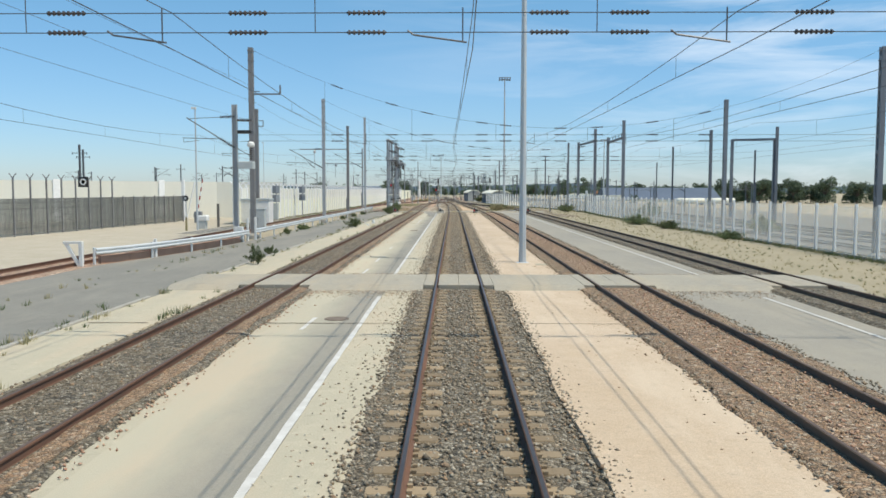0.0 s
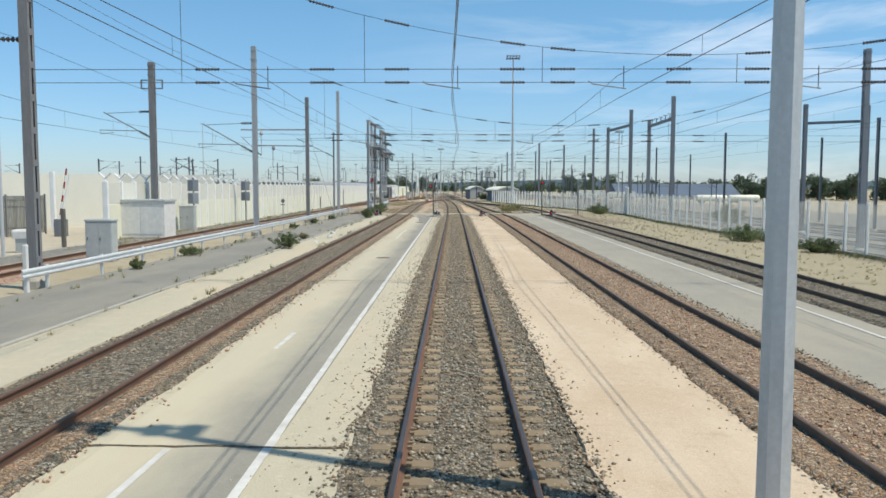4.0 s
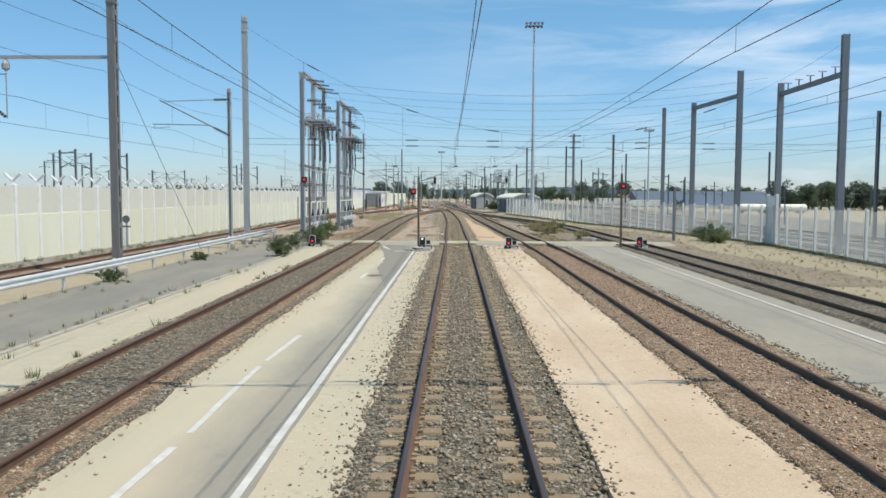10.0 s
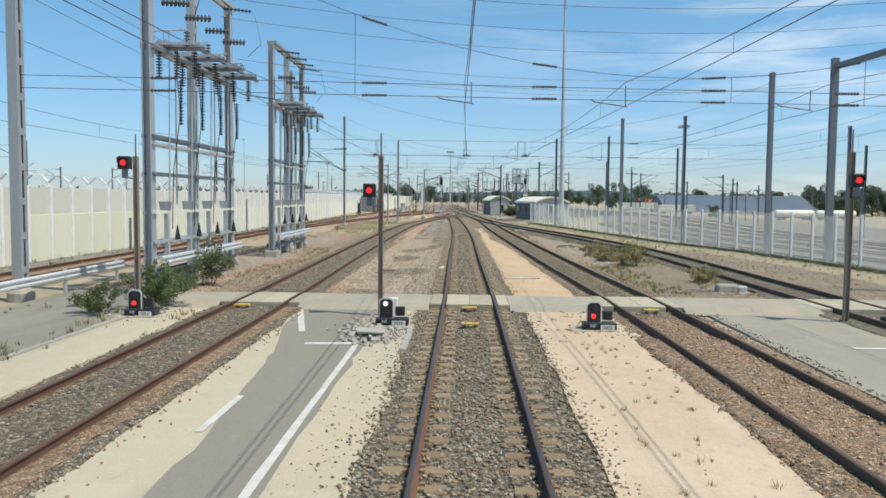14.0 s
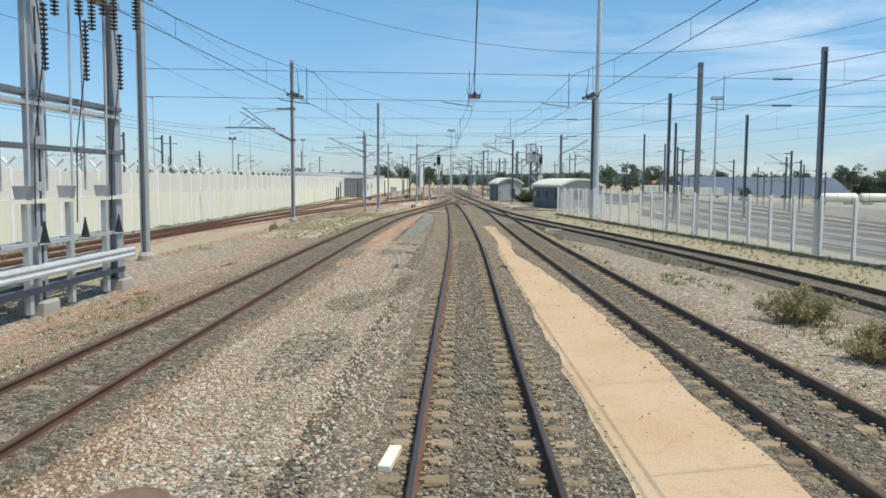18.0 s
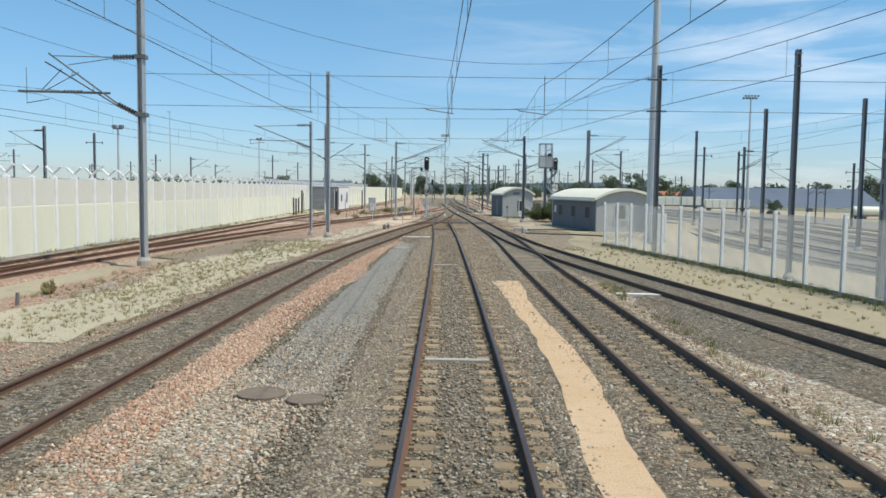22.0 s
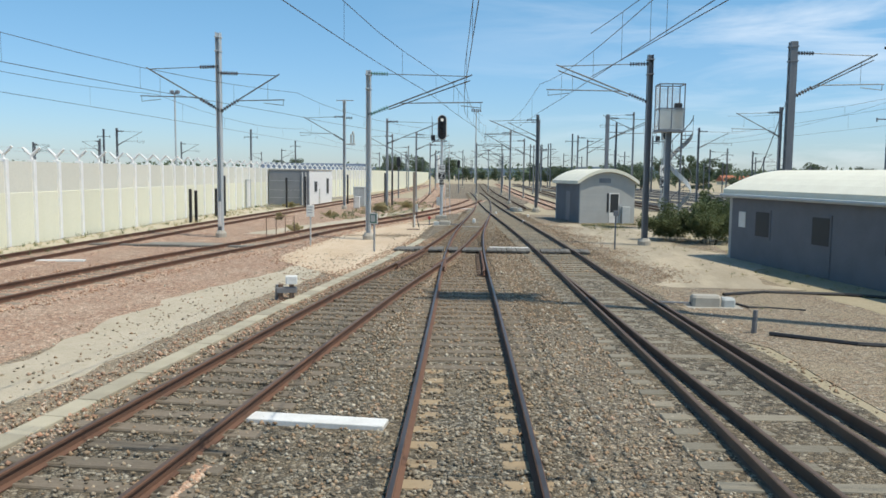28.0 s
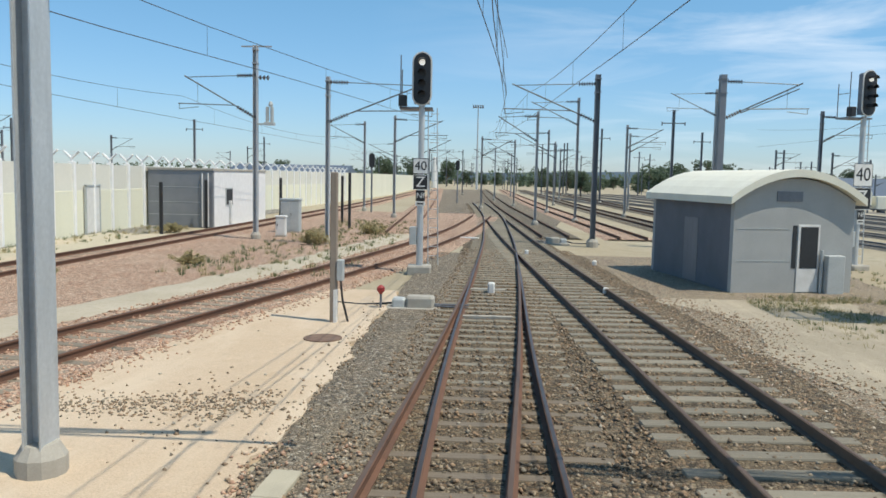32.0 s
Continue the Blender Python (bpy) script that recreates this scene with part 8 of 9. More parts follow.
# joints in the paving
for y in (4.0, 19.3, 38.4, 56.4, 79.5):
    for x0, x1 in ((-4.7, -1.2), (-9.0, -7.5), (1.9, 4.2)) if y in (19.3, 56.4, 79.5) else ((-4.7, -1.2),):
        b = Build()
        n = 14
        for i in range(n + 1):
            xx = x0 + (x1 - x0) * i / n
            yy = y + 0.05 * noise.noise((xx * 2.2, y, 0)) + 0.03 * noise.noise((xx * 7, y, 2))
            ww = 0.02 + 0.025 * abs(noise.noise((xx * 3, y, 6)))
            b.v += [(xx, yy - ww, 0.016), (xx, yy + ww, 0.016)]
        for i in range(n):
            b.f.append((2 * i, 2 * i + 1, 2 * i + 3, 2 * i + 2))
        solo("paving_joint", b, "ballast_dark", "dark dirt-filled joint in the paving", "paving joint", kind="structure", group="paving joints")
solo("kerb", Build().sweep([(-0.07, -0.1), (0.07, -0.1), (0.07, 0.05), (-0.07, 0.05)], [(-9.25, y, 0) for y in steps(-30, 24, 2)]), "concrete", "low worn concrete kerb along the service road", "kerb", kind="structure")
solo("kerb", Build().sweep([(-0.07, -0.1), (0.07, -0.1), (0.07, 0.05), (-0.07, 0.05)], [(-9.25 + 0.003 * (y - 30), y, 0) for y in steps(30, 120, 2)]), "concrete", "low worn concrete kerb along the service road", "kerb", kind="structure")
# concrete cable trough west of the merging track
ct = thing("cable_trough", "run of worn concrete cable trough lids along the track", "cable trough", kind="structure")
lid_mesh = Build().cbox(-0.16, -0.37, -0.1, 0.16, 0.37, 0.055, 0.012).mesh("lid", M["slab"])
rl_ = random.Random(21)
for k in range(48):
    y = 200.4 + 0.75 * k
    o = new("lid", lid_mesh)
    o.parent = ct
    o.matrix_world = pose(LEFT(y) - 1.65 + rl_.uniform(-0.012, 0.012), y, rl_.uniform(-0.012, 0.008), 0, rl_.uniform(-1.2, 1.2), -math.degrees(math.atan(LEFT(y + 0.5) - LEFT(y - 0.5))) + rl_.uniform(-0.8, 0.8))
solo("cable", Build().path([(4.6, 214.2, 0.05), (6.0, 213.4, 0.04), (8.0, 213.0, 0.04), (10.2, 211.5, 0.04)], 0.05, 6), "black", "black cable lying on the sandy ground", "cable")
solo("cable", Build().path([(5.2, 219.6, 0.05), (6.5, 220.3, 0.04), (8.6, 220.1, 0.05), (10.2, 219.4, 0.04)], 0.05, 6), "black", "black cable lying on the sandy ground", "cable")

rng_r = random.Random(31)
for x, y, r in ((-7.96, 80.0, 0.17), (-8.47, 84.6, 0.19), (-8.05, 75.3, 0.12), (-8.7, 79.1, 0.08)):
    b = Build()
    b.cbox(-r, -r * 0.7, -0.02, r, r * 0.7, r * 0.9, r * 0.3)
    b.v = [(vx * rng_r.uniform(0.75, 1.15), vy * rng_r.uniform(0.75, 1.15), vz * rng_r.uniform(0.7, 1.1)) for vx, vy, vz in b.v]
    solo("rubble_lump", b, "white", "lump of pale broken concrete on the paving", "rubble", (x, y, 0.03 if x < -7 else 0.05), rng_r.uniform(0, 90), group="rubble lumps")


# ---- distance ----
def leaf_cloud(b, rng, centre, radius, count, size, flat=1.0):
    """Small leaf faces scattered through a ball."""
    c = Vector(centre)
    for _ in range(count):
        d = Vector((rng.gauss(0, 1), rng.gauss(0, 1), rng.gauss(0, 1))).normalized() * radius * rng.uniform(0.35, 1.0) ** 0.6
        d.z *= flat
        p = c + d
        u = Vector((rng.gauss(0, 1), rng.gauss(0, 1), rng.gauss(0, 1))).normalized()
        w = u.cross(Vector((rng.gauss(0, 1), rng.gauss(0, 1), rng.gauss(0, 1)))).normalized()
        s = size * rng.uniform(0.6, 1.4)
        n = len(b.v)
        b.v += [tuple(p - u * s), tuple(p + w * s * 0.5), tuple(p + u * s), tuple(p - w * s * 0.5)]
        b.f.append((n, n + 1, n + 2, n + 3))


def make_tree(seed, h, label, far=True):
    rng = random.Random(seed)
    t = thing("tree", label, "tree", (0, -500, -5), 0, "far trees")
    tr = Build().tube((0, 0, -0.3), (0.1, 0, h * 0.45), h * 0.03, h * 0.018, 7)
    cr = Build()
    for k in range(18):
        a = rng.uniform(0, 6.28)
        r = rng.uniform(0.08, 0.36) * h
        z = rng.uniform(0.2, 0.86) * h
        e = (r * math.cos(a), r * math.sin(a), z)
        tr.tube((0.05, 0, h * 0.3), e, h * 0.012, h * 0.005, 5)
        leaf_cloud(cr, rng, e, h * rng.uniform(0.13, 0.2), 120, h * 0.035, 0.8)
    part("trunk", tr, "bark", t)
    part("crown", cr, "leaf_far", t)
    return t


rng = random.Random(11)
kinds = [make_tree(s, h, "leafy green tree on the far side of the yard") for s, h in ((1, 8.0), (2, 10.0), (3, 6.5), (4, 9.0))]
spots = []
for k in range(26):
    spots.append((rng.uniform(14, 90), rng.uniform(430, 560), rng.uniform(0.5, 0.85)))
for k in range(22):
    spots.append((rng.uniform(-120, 5), rng.uniform(500, 600), rng.uniform(0.6, 1.1)))
for k in range(34):
    spots.append((150 + 3.6 * k + rng.uniform(-3, 3), 446 - 0.6 * k + rng.uniform(-14, 14), rng.uniform(1.05, 1.55)))
for k in range(14):
    spots.append((92 + 4.6 * k + rng.uniform(-2, 2), 492 + rng.uniform(-10, 10), rng.uniform(0.9, 1.2)))
spots += [(100, 620, 1.7), (84, 610, 1.25), (72, 615, 1.3), (112, 600, 1.1), (131, 700, 1.8)]
spots += [(20.5, 338, 0.6), (27, 365, 0.7), (15.5, 390, 0.6), (33, 385, 0.7), (84, 372, 0.5)]
for i, (x, y, s) in enumerate(spots):
    src = kinds[i % 4]
    o = copy_thing(src, pose(x, y, ground_z(x, y), 0, 0, rng.uniform(0, 360)))
    o.scale = (s, s, s * rng.uniform(0.85, 1.1))
for k in kinds:
    for c in list(k.children):
        bpy.data.objects.remove(c)
    bpy.data.objects.remove(k)
# thickets that close the gaps under the trees, and woods on the horizon
wb = Build()
rw = random.Random(5)
for x0_, y0_, x1_, y1_, h_ in ((55, 640, 140, 630, 8.0), (138, 452, 300, 425, 8.5), (88, 500, 160, 497, 8.5), (-60, 610, 20, 640, 5.5), (10, 560, 60, 600, 5.0)):
    n_ = int(math.hypot(x1_ - x0_, y1_ - y0_) / 2.2)
    for k in range(n_):
        x, y = x0_ + (x1_ - x0_) * k / n_ + rw.uniform(-1, 1), y0_ + (y1_ - y0_) * k / n_ + rw.uniform(-5, 5)
        hk = h_ * (0.75 + 0.5 * noise.noise((x * 0.06, y * 0.02, 3)) + rw.uniform(-0.1, 0.15))
        for z_ in (0.2, 0.5, 0.8):
            leaf_cloud(wb, rw, (x, y, ground_z(x, y) + hk * z_), hk * (0.3 if z_ < 0.7 else 0.22), 30, 0.55, 0.9)
for x in range(-900, 1400, 7):
    y = 900 + 120 * noise.noise((x * 0.01, 3, 0))
    leaf_cloud(wb, rw, (x + rw.uniform(-3, 3), y, 4), rw.uniform(6, 11), 34, 1.8, 0.85)
tagged(solo("woodland", wb, "leaf_far", "low dark green band of woodland on the horizon", "woodland"), kind="stuff")
hb = Build()
for x in range(-1500, 2200, 60):
    hb.v += [(x, 1500, -5), (x, 1500, 12 + 11 * noise.noise((x * 0.003, 1, 0)) + 5 * noise.noise((x * 0.02, 5, 0)))]
for i in range(len(hb.v) // 2 - 1):
    hb.f.append((2 * i, 2 * i + 2, 2 * i + 3, 2 * i + 1))
solo("backdrop", hb, plain("far_hills", (0.20, 0.27, 0.34), 0.9), "hazy blue-green hills on the horizon", "hills", kind="structure")


def shed(x, y, w, d, h, rise, wall, roof, label, rz=0):
    t = thing("warehouse", label, "building", (x, y, ground_z(x + w / 2, y) - 0.1), rz)
    part("wall", Build().cbox(0, 0, 0, w, 0.3, h, 0.02), wall, t)
    part("wall", Build().cbox(0, 0.3, 0, 0.3, d, h, 0.02), wall, t)
    part("wall", Build().cbox(w - 0.3, 0.3, 0, w, d, h, 0.02), wall, t)
    part("wall", Build().cbox(0.3, d - 0.3, 0, w - 0.3, d, h, 0.02), wall, t)
    b = Build()
    o = 0.5
    b.v += [(-o, -o, h), (w + o, -o, h), (w + o, d / 2, h + rise), (-o, d / 2, h + rise), (-o, d + o, h), (w + o, d + o, h)]
    b.f += [(0, 1, 2, 3), (3, 2, 5, 4), (0, 3, 4), (1, 5, 2), (0, 4, 5, 1)]
    part("roof", b, roof, t)
    n = max(2, int(w / 9))
    for k in range(n):
        part("door" if k % 3 == 0 else "window", Build().box((k + 0.4) * w / n, -0.06, 0.3 if k % 3 == 0 else 1.6, (k + 0.4) * w / n + 2.4, -0.01, min(3.2, h - 0.4)), "steel_dark", t)
    return t


shed(83, 430, 61, 34, 2.1, 6.4, "wall", "farshed", "long low warehouse with a dark blue-grey roof", 0)
shed(98, 548, 11.5, 9, 1.5, 2.5, "wall", "tile_red", "small house with an orange tiled roof", 4)
shed(-70, 430, 30, 14, 4.0, 2.0, "white", "farshed", "distant pale industrial building", 0)
def tank_wagon(x, y, rz):
    t = thing("tank_wagon", "cream tank wagon standing in the yard", "railway wagon", (x, y, ground_z(x, y)), rz, "tank wagons")
    part("tank", Build().lathe([(0.4, 0), (1.1, 0.25), (1.3, 0.6), (1.3, 12.4), (1.1, 12.75), (0.4, 13.0)], (-6.5, 0, 2.1), (1, 0, 0), 18), "hutroof", t, smooth=True)
    part("underframe", Build().box(-6.6, -1.1, 0.75, 6.6, 1.1, 0.95), "steel_dark", t)
    for s in (-4.2, 0.2, 4.4):
        part("strap", Build().lathe([(1.31, 0), (1.33, 0.04), (1.33, 0.16), (1.31, 0.2)], (s, 0, 2.1), (1, 0, 0), 18), "steel", t)
    for s in (-5.0, -3.2, 3.2, 5.0):
        for d in (-0.75, 0.75):
            part("wheel", Build().lathe([(0.45, -0.06), (0.45, 0.06)], (s, d, 0.45), (0, 1, 0), 16), "steel_dark", t)


def box_wagon(x, y):
    t = thing("covered_wagon", "cream covered wagon with upright ribs standing in the yard", "railway wagon", (x, y, ground_z(x, y)), 0, "covered wagons")
    part("body", Build().cbox(-6.1, -1.3, 0.95, 6.1, 1.3, 3.25, 0.08), "hutroof", t)
    for k in range(7):
        part("rib", Build().box(-6.0 + 1.96 * k, -1.36, 0.95, -5.88 + 1.96 * k, -1.3, 3.15), "cabinet", t)
    part("underframe", Build().box(-6.2, -1.1, 0.7, 6.2, 1.1, 0.95), "steel_dark", t)
    for s in (-4.6, 4.6):
        for d in (-0.75, 0.75):
            part("wheel", Build().lathe([(0.45, -0.06), (0.45, 0.06)], (s, d, 0.45), (0, 1, 0), 16), "steel_dark", t)


box_wagon(60.2, 378)
box_wagon(73.2, 378)
tank_wagon(108.6, 366, 0)
tank_wagon(122.2, 366, 0)

# far masts of the neighbouring yards
base = mast(0, -480, 8.6, w=0.26, d=0.24, mat="steel_dark", label="distant catenary mast with a bracket", group="distant masts")
cantilever(base, 1, 3.2, 8.2, 6.4, "steel_dark")
base2 = mast(0, -480, 10.6, w=0.34, d=0.28, mat="steel_dark", label="distant tall catenary mast", group="distant masts")
part("crossbar", Build().box(-1.2, -0.05, 9.2, 1.2, 0.05, 9.3).box(-1.2, -0.05, 9.0, -1.1, 0.05, 9.4).box(1.1, -0.05, 9.0, 1.2, 0.05, 9.4), "steel_dark", base2)
rm = random.Random(21)
for k in range(34):
    x, y = rm.uniform(-95, -32), rm.uniform(105, 420)
    copy_thing(base if k % 3 else base2, pose(x - 0.05 * (y - 100), y, 0, 0, 0, 180 if k % 2 else 0))
for k in range(42):
    x, y = rm.uniform(24, 100), rm.uniform(215, 430)
    copy_thing(base if k % 3 else base2, pose(x - 0.09 * (y - 200), y, ground_z(x, y), 0, 0, 180 if k % 2 else 0))
for k in range(30):
    y = rm.uniform(380, 640)
    copy_thing(base if k % 4 else base2, pose(rm.uniform(-34, 22) - 0.05 * (y - 380), y, 0, 0, 0, 180 if k % 2 else 0))
for b_ in (base, base2):
    for c in list(b_.children):
        bpy.data.objects.remove(c)
    bpy.data.objects.remove(b_)
solo("white_pylon", Build().lathe([(1.0, 0), (0.7, 6), (0.45, 9.2), (0.1, 9.4)], (0, 0, 0), (0, 0, 1), 10), "white", "distant slim white tower", "tower", (-20.0, 470.0, 0))

# ---- bushes and weeds ----
def bush(x, y, w, h, mat="leaf", label="low leafy green bush beside the track", seed=1, z=0.0, dens=1.0):
    rng = random.Random(seed)
    t = thing("bush", label, "bush", (x, y, z), 0, "bushes")
    st, lv = Build(), Build()
    for k in range(int(15 * max(1.0, w))):
        a = rng.uniform(0, 6.28)
        r = 0.5 * w * rng.uniform(0.1, 1.15)
        hh = h * rng.uniform(0.45, 1.12) * (1.1 - 0.45 * r / (0.5 * w))
        e = Vector((r * math.cos(a), r * math.sin(a), hh))
        root = Vector((0.1 * w * math.cos(a), 0.1 * w * math.sin(a), -0.05))
        midp = root.lerp(e, 0.5) + Vector((0, 0, 0.12 * h))
        st.path([root, midp, e], 0.006, 5)
        for u in (0.3, 0.5, 0.65, 0.8, 0.92, 1.0):
            c = root.lerp(midp, u * 2) if u < 0.5 else midp.lerp(e, u * 2 - 1)
            leaf_cloud(lv, rng, c + Vector((0, 0, 0.02)), 0.085 * w * rng.uniform(0.6, 1.3), int(24 * dens * (2.0 if w >= 2.4 and h > 1.2 else 1.0)), 0.022 + 0.009 * w, 0.9)
    part("stem", st, "bark", t)
    part("foliage", lv, mat, t)
    return t


for i, (x, y, w, h, m) in enumerate((
        (-8.75, 35.1, 1.0, 0.75, "leaf"), (-9.4, 40.8, 0.7, 0.4, "leaf"), (-8.9, 71.0, 1.7, 0.85, "leaf"), (-9.4, 78.9, 0.7, 0.4, "leaf_dry"), (-8.95, 112.6, 1.75, 0.95, "leaf"),
        (-8.9, 122.0, 2.0, 1.3, "leaf"), (-9.9, 120.6, 1.4, 0.9, "leaf"), (-9.2, 127.6, 1.8, 1.7, "leaf"), (-9.3, 124.6, 1.3, 0.9, "leaf"), (-12.55, 100.2, 0.9, 0.5, "leaf"), (-12.7, 92.0, 0.8, 0.4, "leaf"),
        (-12.5, 60.0, 0.9, 0.45, "leaf"), (-12.6, 66.5, 1.3, 0.5, "leaf"), (-12.5, 110.0, 0.9, 0.4, "leaf"), (17.8, 77.5, 2.6, 0.9, "leaf"), (18.7, 54.0, 1.8, 0.6, "leaf"), (18.6, 69.0, 2.2, 0.7, "leaf"),
        (18.3, 128.5, 3.0, 1.1, "leaf"), (17.8, 126.0, 2.0, 0.8, "leaf"), (8.2, 138.5, 2.2, 0.9, "leaf_dry"), (8.6, 141.5, 2.2, 0.9, "leaf"), (7.4, 145.0, 2.0, 0.8, "leaf_dry"), (7.3, 141.0, 1.6, 0.7, "leaf_dry"),
        (9.4, 131.0, 1.5, 0.6, "leaf_dry"), (9.4, 237.0, 3.4, 2.2, "leaf"), (7.8, 238.4, 2.9, 1.8, "leaf"), (10.9, 238.6, 3.2, 2.1, "leaf"), (12.3, 240.4, 3.0, 1.8, "leaf"), (-12.6, 177.4, 0.7, 0.35, "leaf_dry"), (-11.8, 240.5, 0.9, 0.4, "leaf_dry"),
        (-12.9, 255.0, 1.2, 0.4, "leaf_dry"), (-9.0, 272.0, 1.8, 0.6, "leaf_dry"), (-15.3, 250.0, 0.9, 0.45, "leaf_dry"), (-19.6, 270.0, 1.6, 0.4, "leaf_dry"), (-10.5, 264.0, 1.6, 0.6, "leaf_dry"), (7.0, 262.0, 2.0, 0.7, "leaf_dry"), (24.5, 100, 3.0, 1.6, "leaf"), (24, 62, 2.6, 1.2, "leaf"))):
    bush(x, y, w, h, m, "low leafy green bush beside the track" if m == "leaf" else "dry straggly weed clump beside the track", 30 + i)


def tufts(name, mat, spots_, label, seed, blade=0.115, per=12, spread=0.09):
    """Many small tufts of grass blades, as one mesh."""
    rng = random.Random(seed)
    b = Build()
    for x, y, z, s in spots_:
        for _ in range(per):
            a = rng.uniform(0, 6.28)
            r = rng.uniform(0, spread) * s
            px_, py_ = x + r * math.cos(a), y + r * math.sin(a)
            L = blade * s * rng.uniform(0.5, 1.3)
            lean = rng.uniform(0.1, 0.8) * L
            w = 0.006 + 0.006 * s
            n = len(b.v)
            c, q = math.cos(a), math.sin(a)
            b.v += [(px_ - q * w, py_ + c * w, z - 0.02), (px_ + q * w, py_ - c * w, z - 0.02), (px_ + c * lean, py_ + q * lean, z + L)]
            b.f.append((n, n + 1, n + 2))
    return tagged(solo(name, b, mat, label, "grass"), kind="stuff")


rg = random.Random(8)
dry, green = [], []
for _ in range(2300):   # verge along the fence
    y = rg.uniform(0, 200)
    f = FENCE(y)
    x = rg.uniform(max(FAR(y) + 1.5, f - 6.5), f - 0.2)
    (dry if rg.random() < 0.85 else green).append((x, y, 0.01, rg.uniform(0.45, 1.1)))
for _ in range(4000):    # foot of the fence
    y = rg.uniform(0, 203)
    (green if rg.random() < 0.7 else dry).append((FENCE(y) - rg.gauss(0.12, 0.28), y, 0.0, rg.uniform(0.8, 1.9)))
for _ in range(800):   # kerbs and barrier
    y = rg.uniform(0, 122)
    k = rg.random()
    x = -9.25 + rg.gauss(0, 0.25) if k < 0.45 else (-12.6 + rg.gauss(0, 0.35) if k < 0.8 else -7.45 + rg.gauss(0, 0.12))
    if noise.noise((y * 0.15, x, 0)) > -0.15:
        (green if rg.random() < 0.5 else dry).append((x, y, 0.0, rg.uniform(0.6, 1.8)))
for _ in range(210):    # in the sand before the crossing
    y = rg.uniform(104, 122)
    x = rg.gauss(3.0, 0.7)
    if 1.9 < x < 4.3 and rg.random() < (y - 100) / 22:
        dry.append((x, y, 0.012, rg.uniform(0.3, 0.75)))
for _ in range(4200):   # earth west of the line
    y = rg.uniform(126, 232)
    hi = LEFT(y) - 1.5
    x = rg.uniform(-13.0 if y < 190 else SIDE(y) + 1.6, hi)
    if noise.noise((x * 0.3, y * 0.12, 2)) > (0.22 if y < 176 else (-0.1 if y < 202 else 0.4)):
        (dry if rg.random() < 0.92 else green).append((x, y, 0.0, rg.uniform(0.5, 1.3)))
for _ in range(1300):   # bleached grass west of the line
    y = rg.uniform(169, 203)
    dry.append((LEFT(y) - 3.5 + rg.gauss(0, 0.9), y, 0.015, rg.uniform(0.4, 0.9)))
for _ in range(1800):   # between the eastern tracks
    y = rg.uniform(126, 190)
    x = rg.uniform(RIGHT(y) + 1.4, FAR(y) - 1.4) if FAR(y) - RIGHT(y) > 3.2 else None
    if x and noise.noise((x * 0.4, y * 0.15, 6)) > -0.1:
        (dry if rg.random() < 0.7 else green).append((x, y, 0.0, rg.uniform(0.6, 1.7)))
for _ in range(1500):   # round the huts
    y = rg.uniform(205, 262)
    x = rg.uniform(4.5, 14)
    if not (10.0 < x < 15.8 and 218 < y < 235) and not (3.5 < x < 9 and 250.5 < y < 259) and x > RIGHT(y) + 3 and noise.noise((x * 0.35, y * 0.2, 9)) > -0.05:
        (dry if rg.random() < 0.6 else green).append((x, y, ground_z(x, y) + 0.03, rg.uniform(0.45, 1.2)))
for _ in range(1500):   # before the small hut
    y = rg.gauss(248.5, 1.6)
    x = rg.uniform(4.6, 10.5)
    if y < 251.2 and noise.noise((x * 0.6, y * 0.6, 4)) > -0.12:
        (dry if rg.random() < 0.75 else green).append((x, y, ground_z(x, y) + 0.05, rg.uniform(0.5, 1.3)))
for _ in range(1200):   # along the wall and by the side tracks
    y = rg.uniform(70, 290)
    x = WALL(y) + rg.uniform(0.3, 3.0)
    (dry if rg.random() < 0.5 else green).append((x, y, 0.0, rg.uniform(0.8, 2.0)))
for _ in range(500):
    y = rg.uniform(252, 285)
    (dry if rg.random() < 0.5 else green).append((rg.uniform(-13, -7), y, 0.0, rg.uniform(0.8, 2.2)))
tufts("dry_grass", "leaf_dry", dry, "scattered tufts of yellow dry grass", 1)
tufts("weeds", "leaf", green, "scattered green weeds along kerbs, fence and tracks", 2)


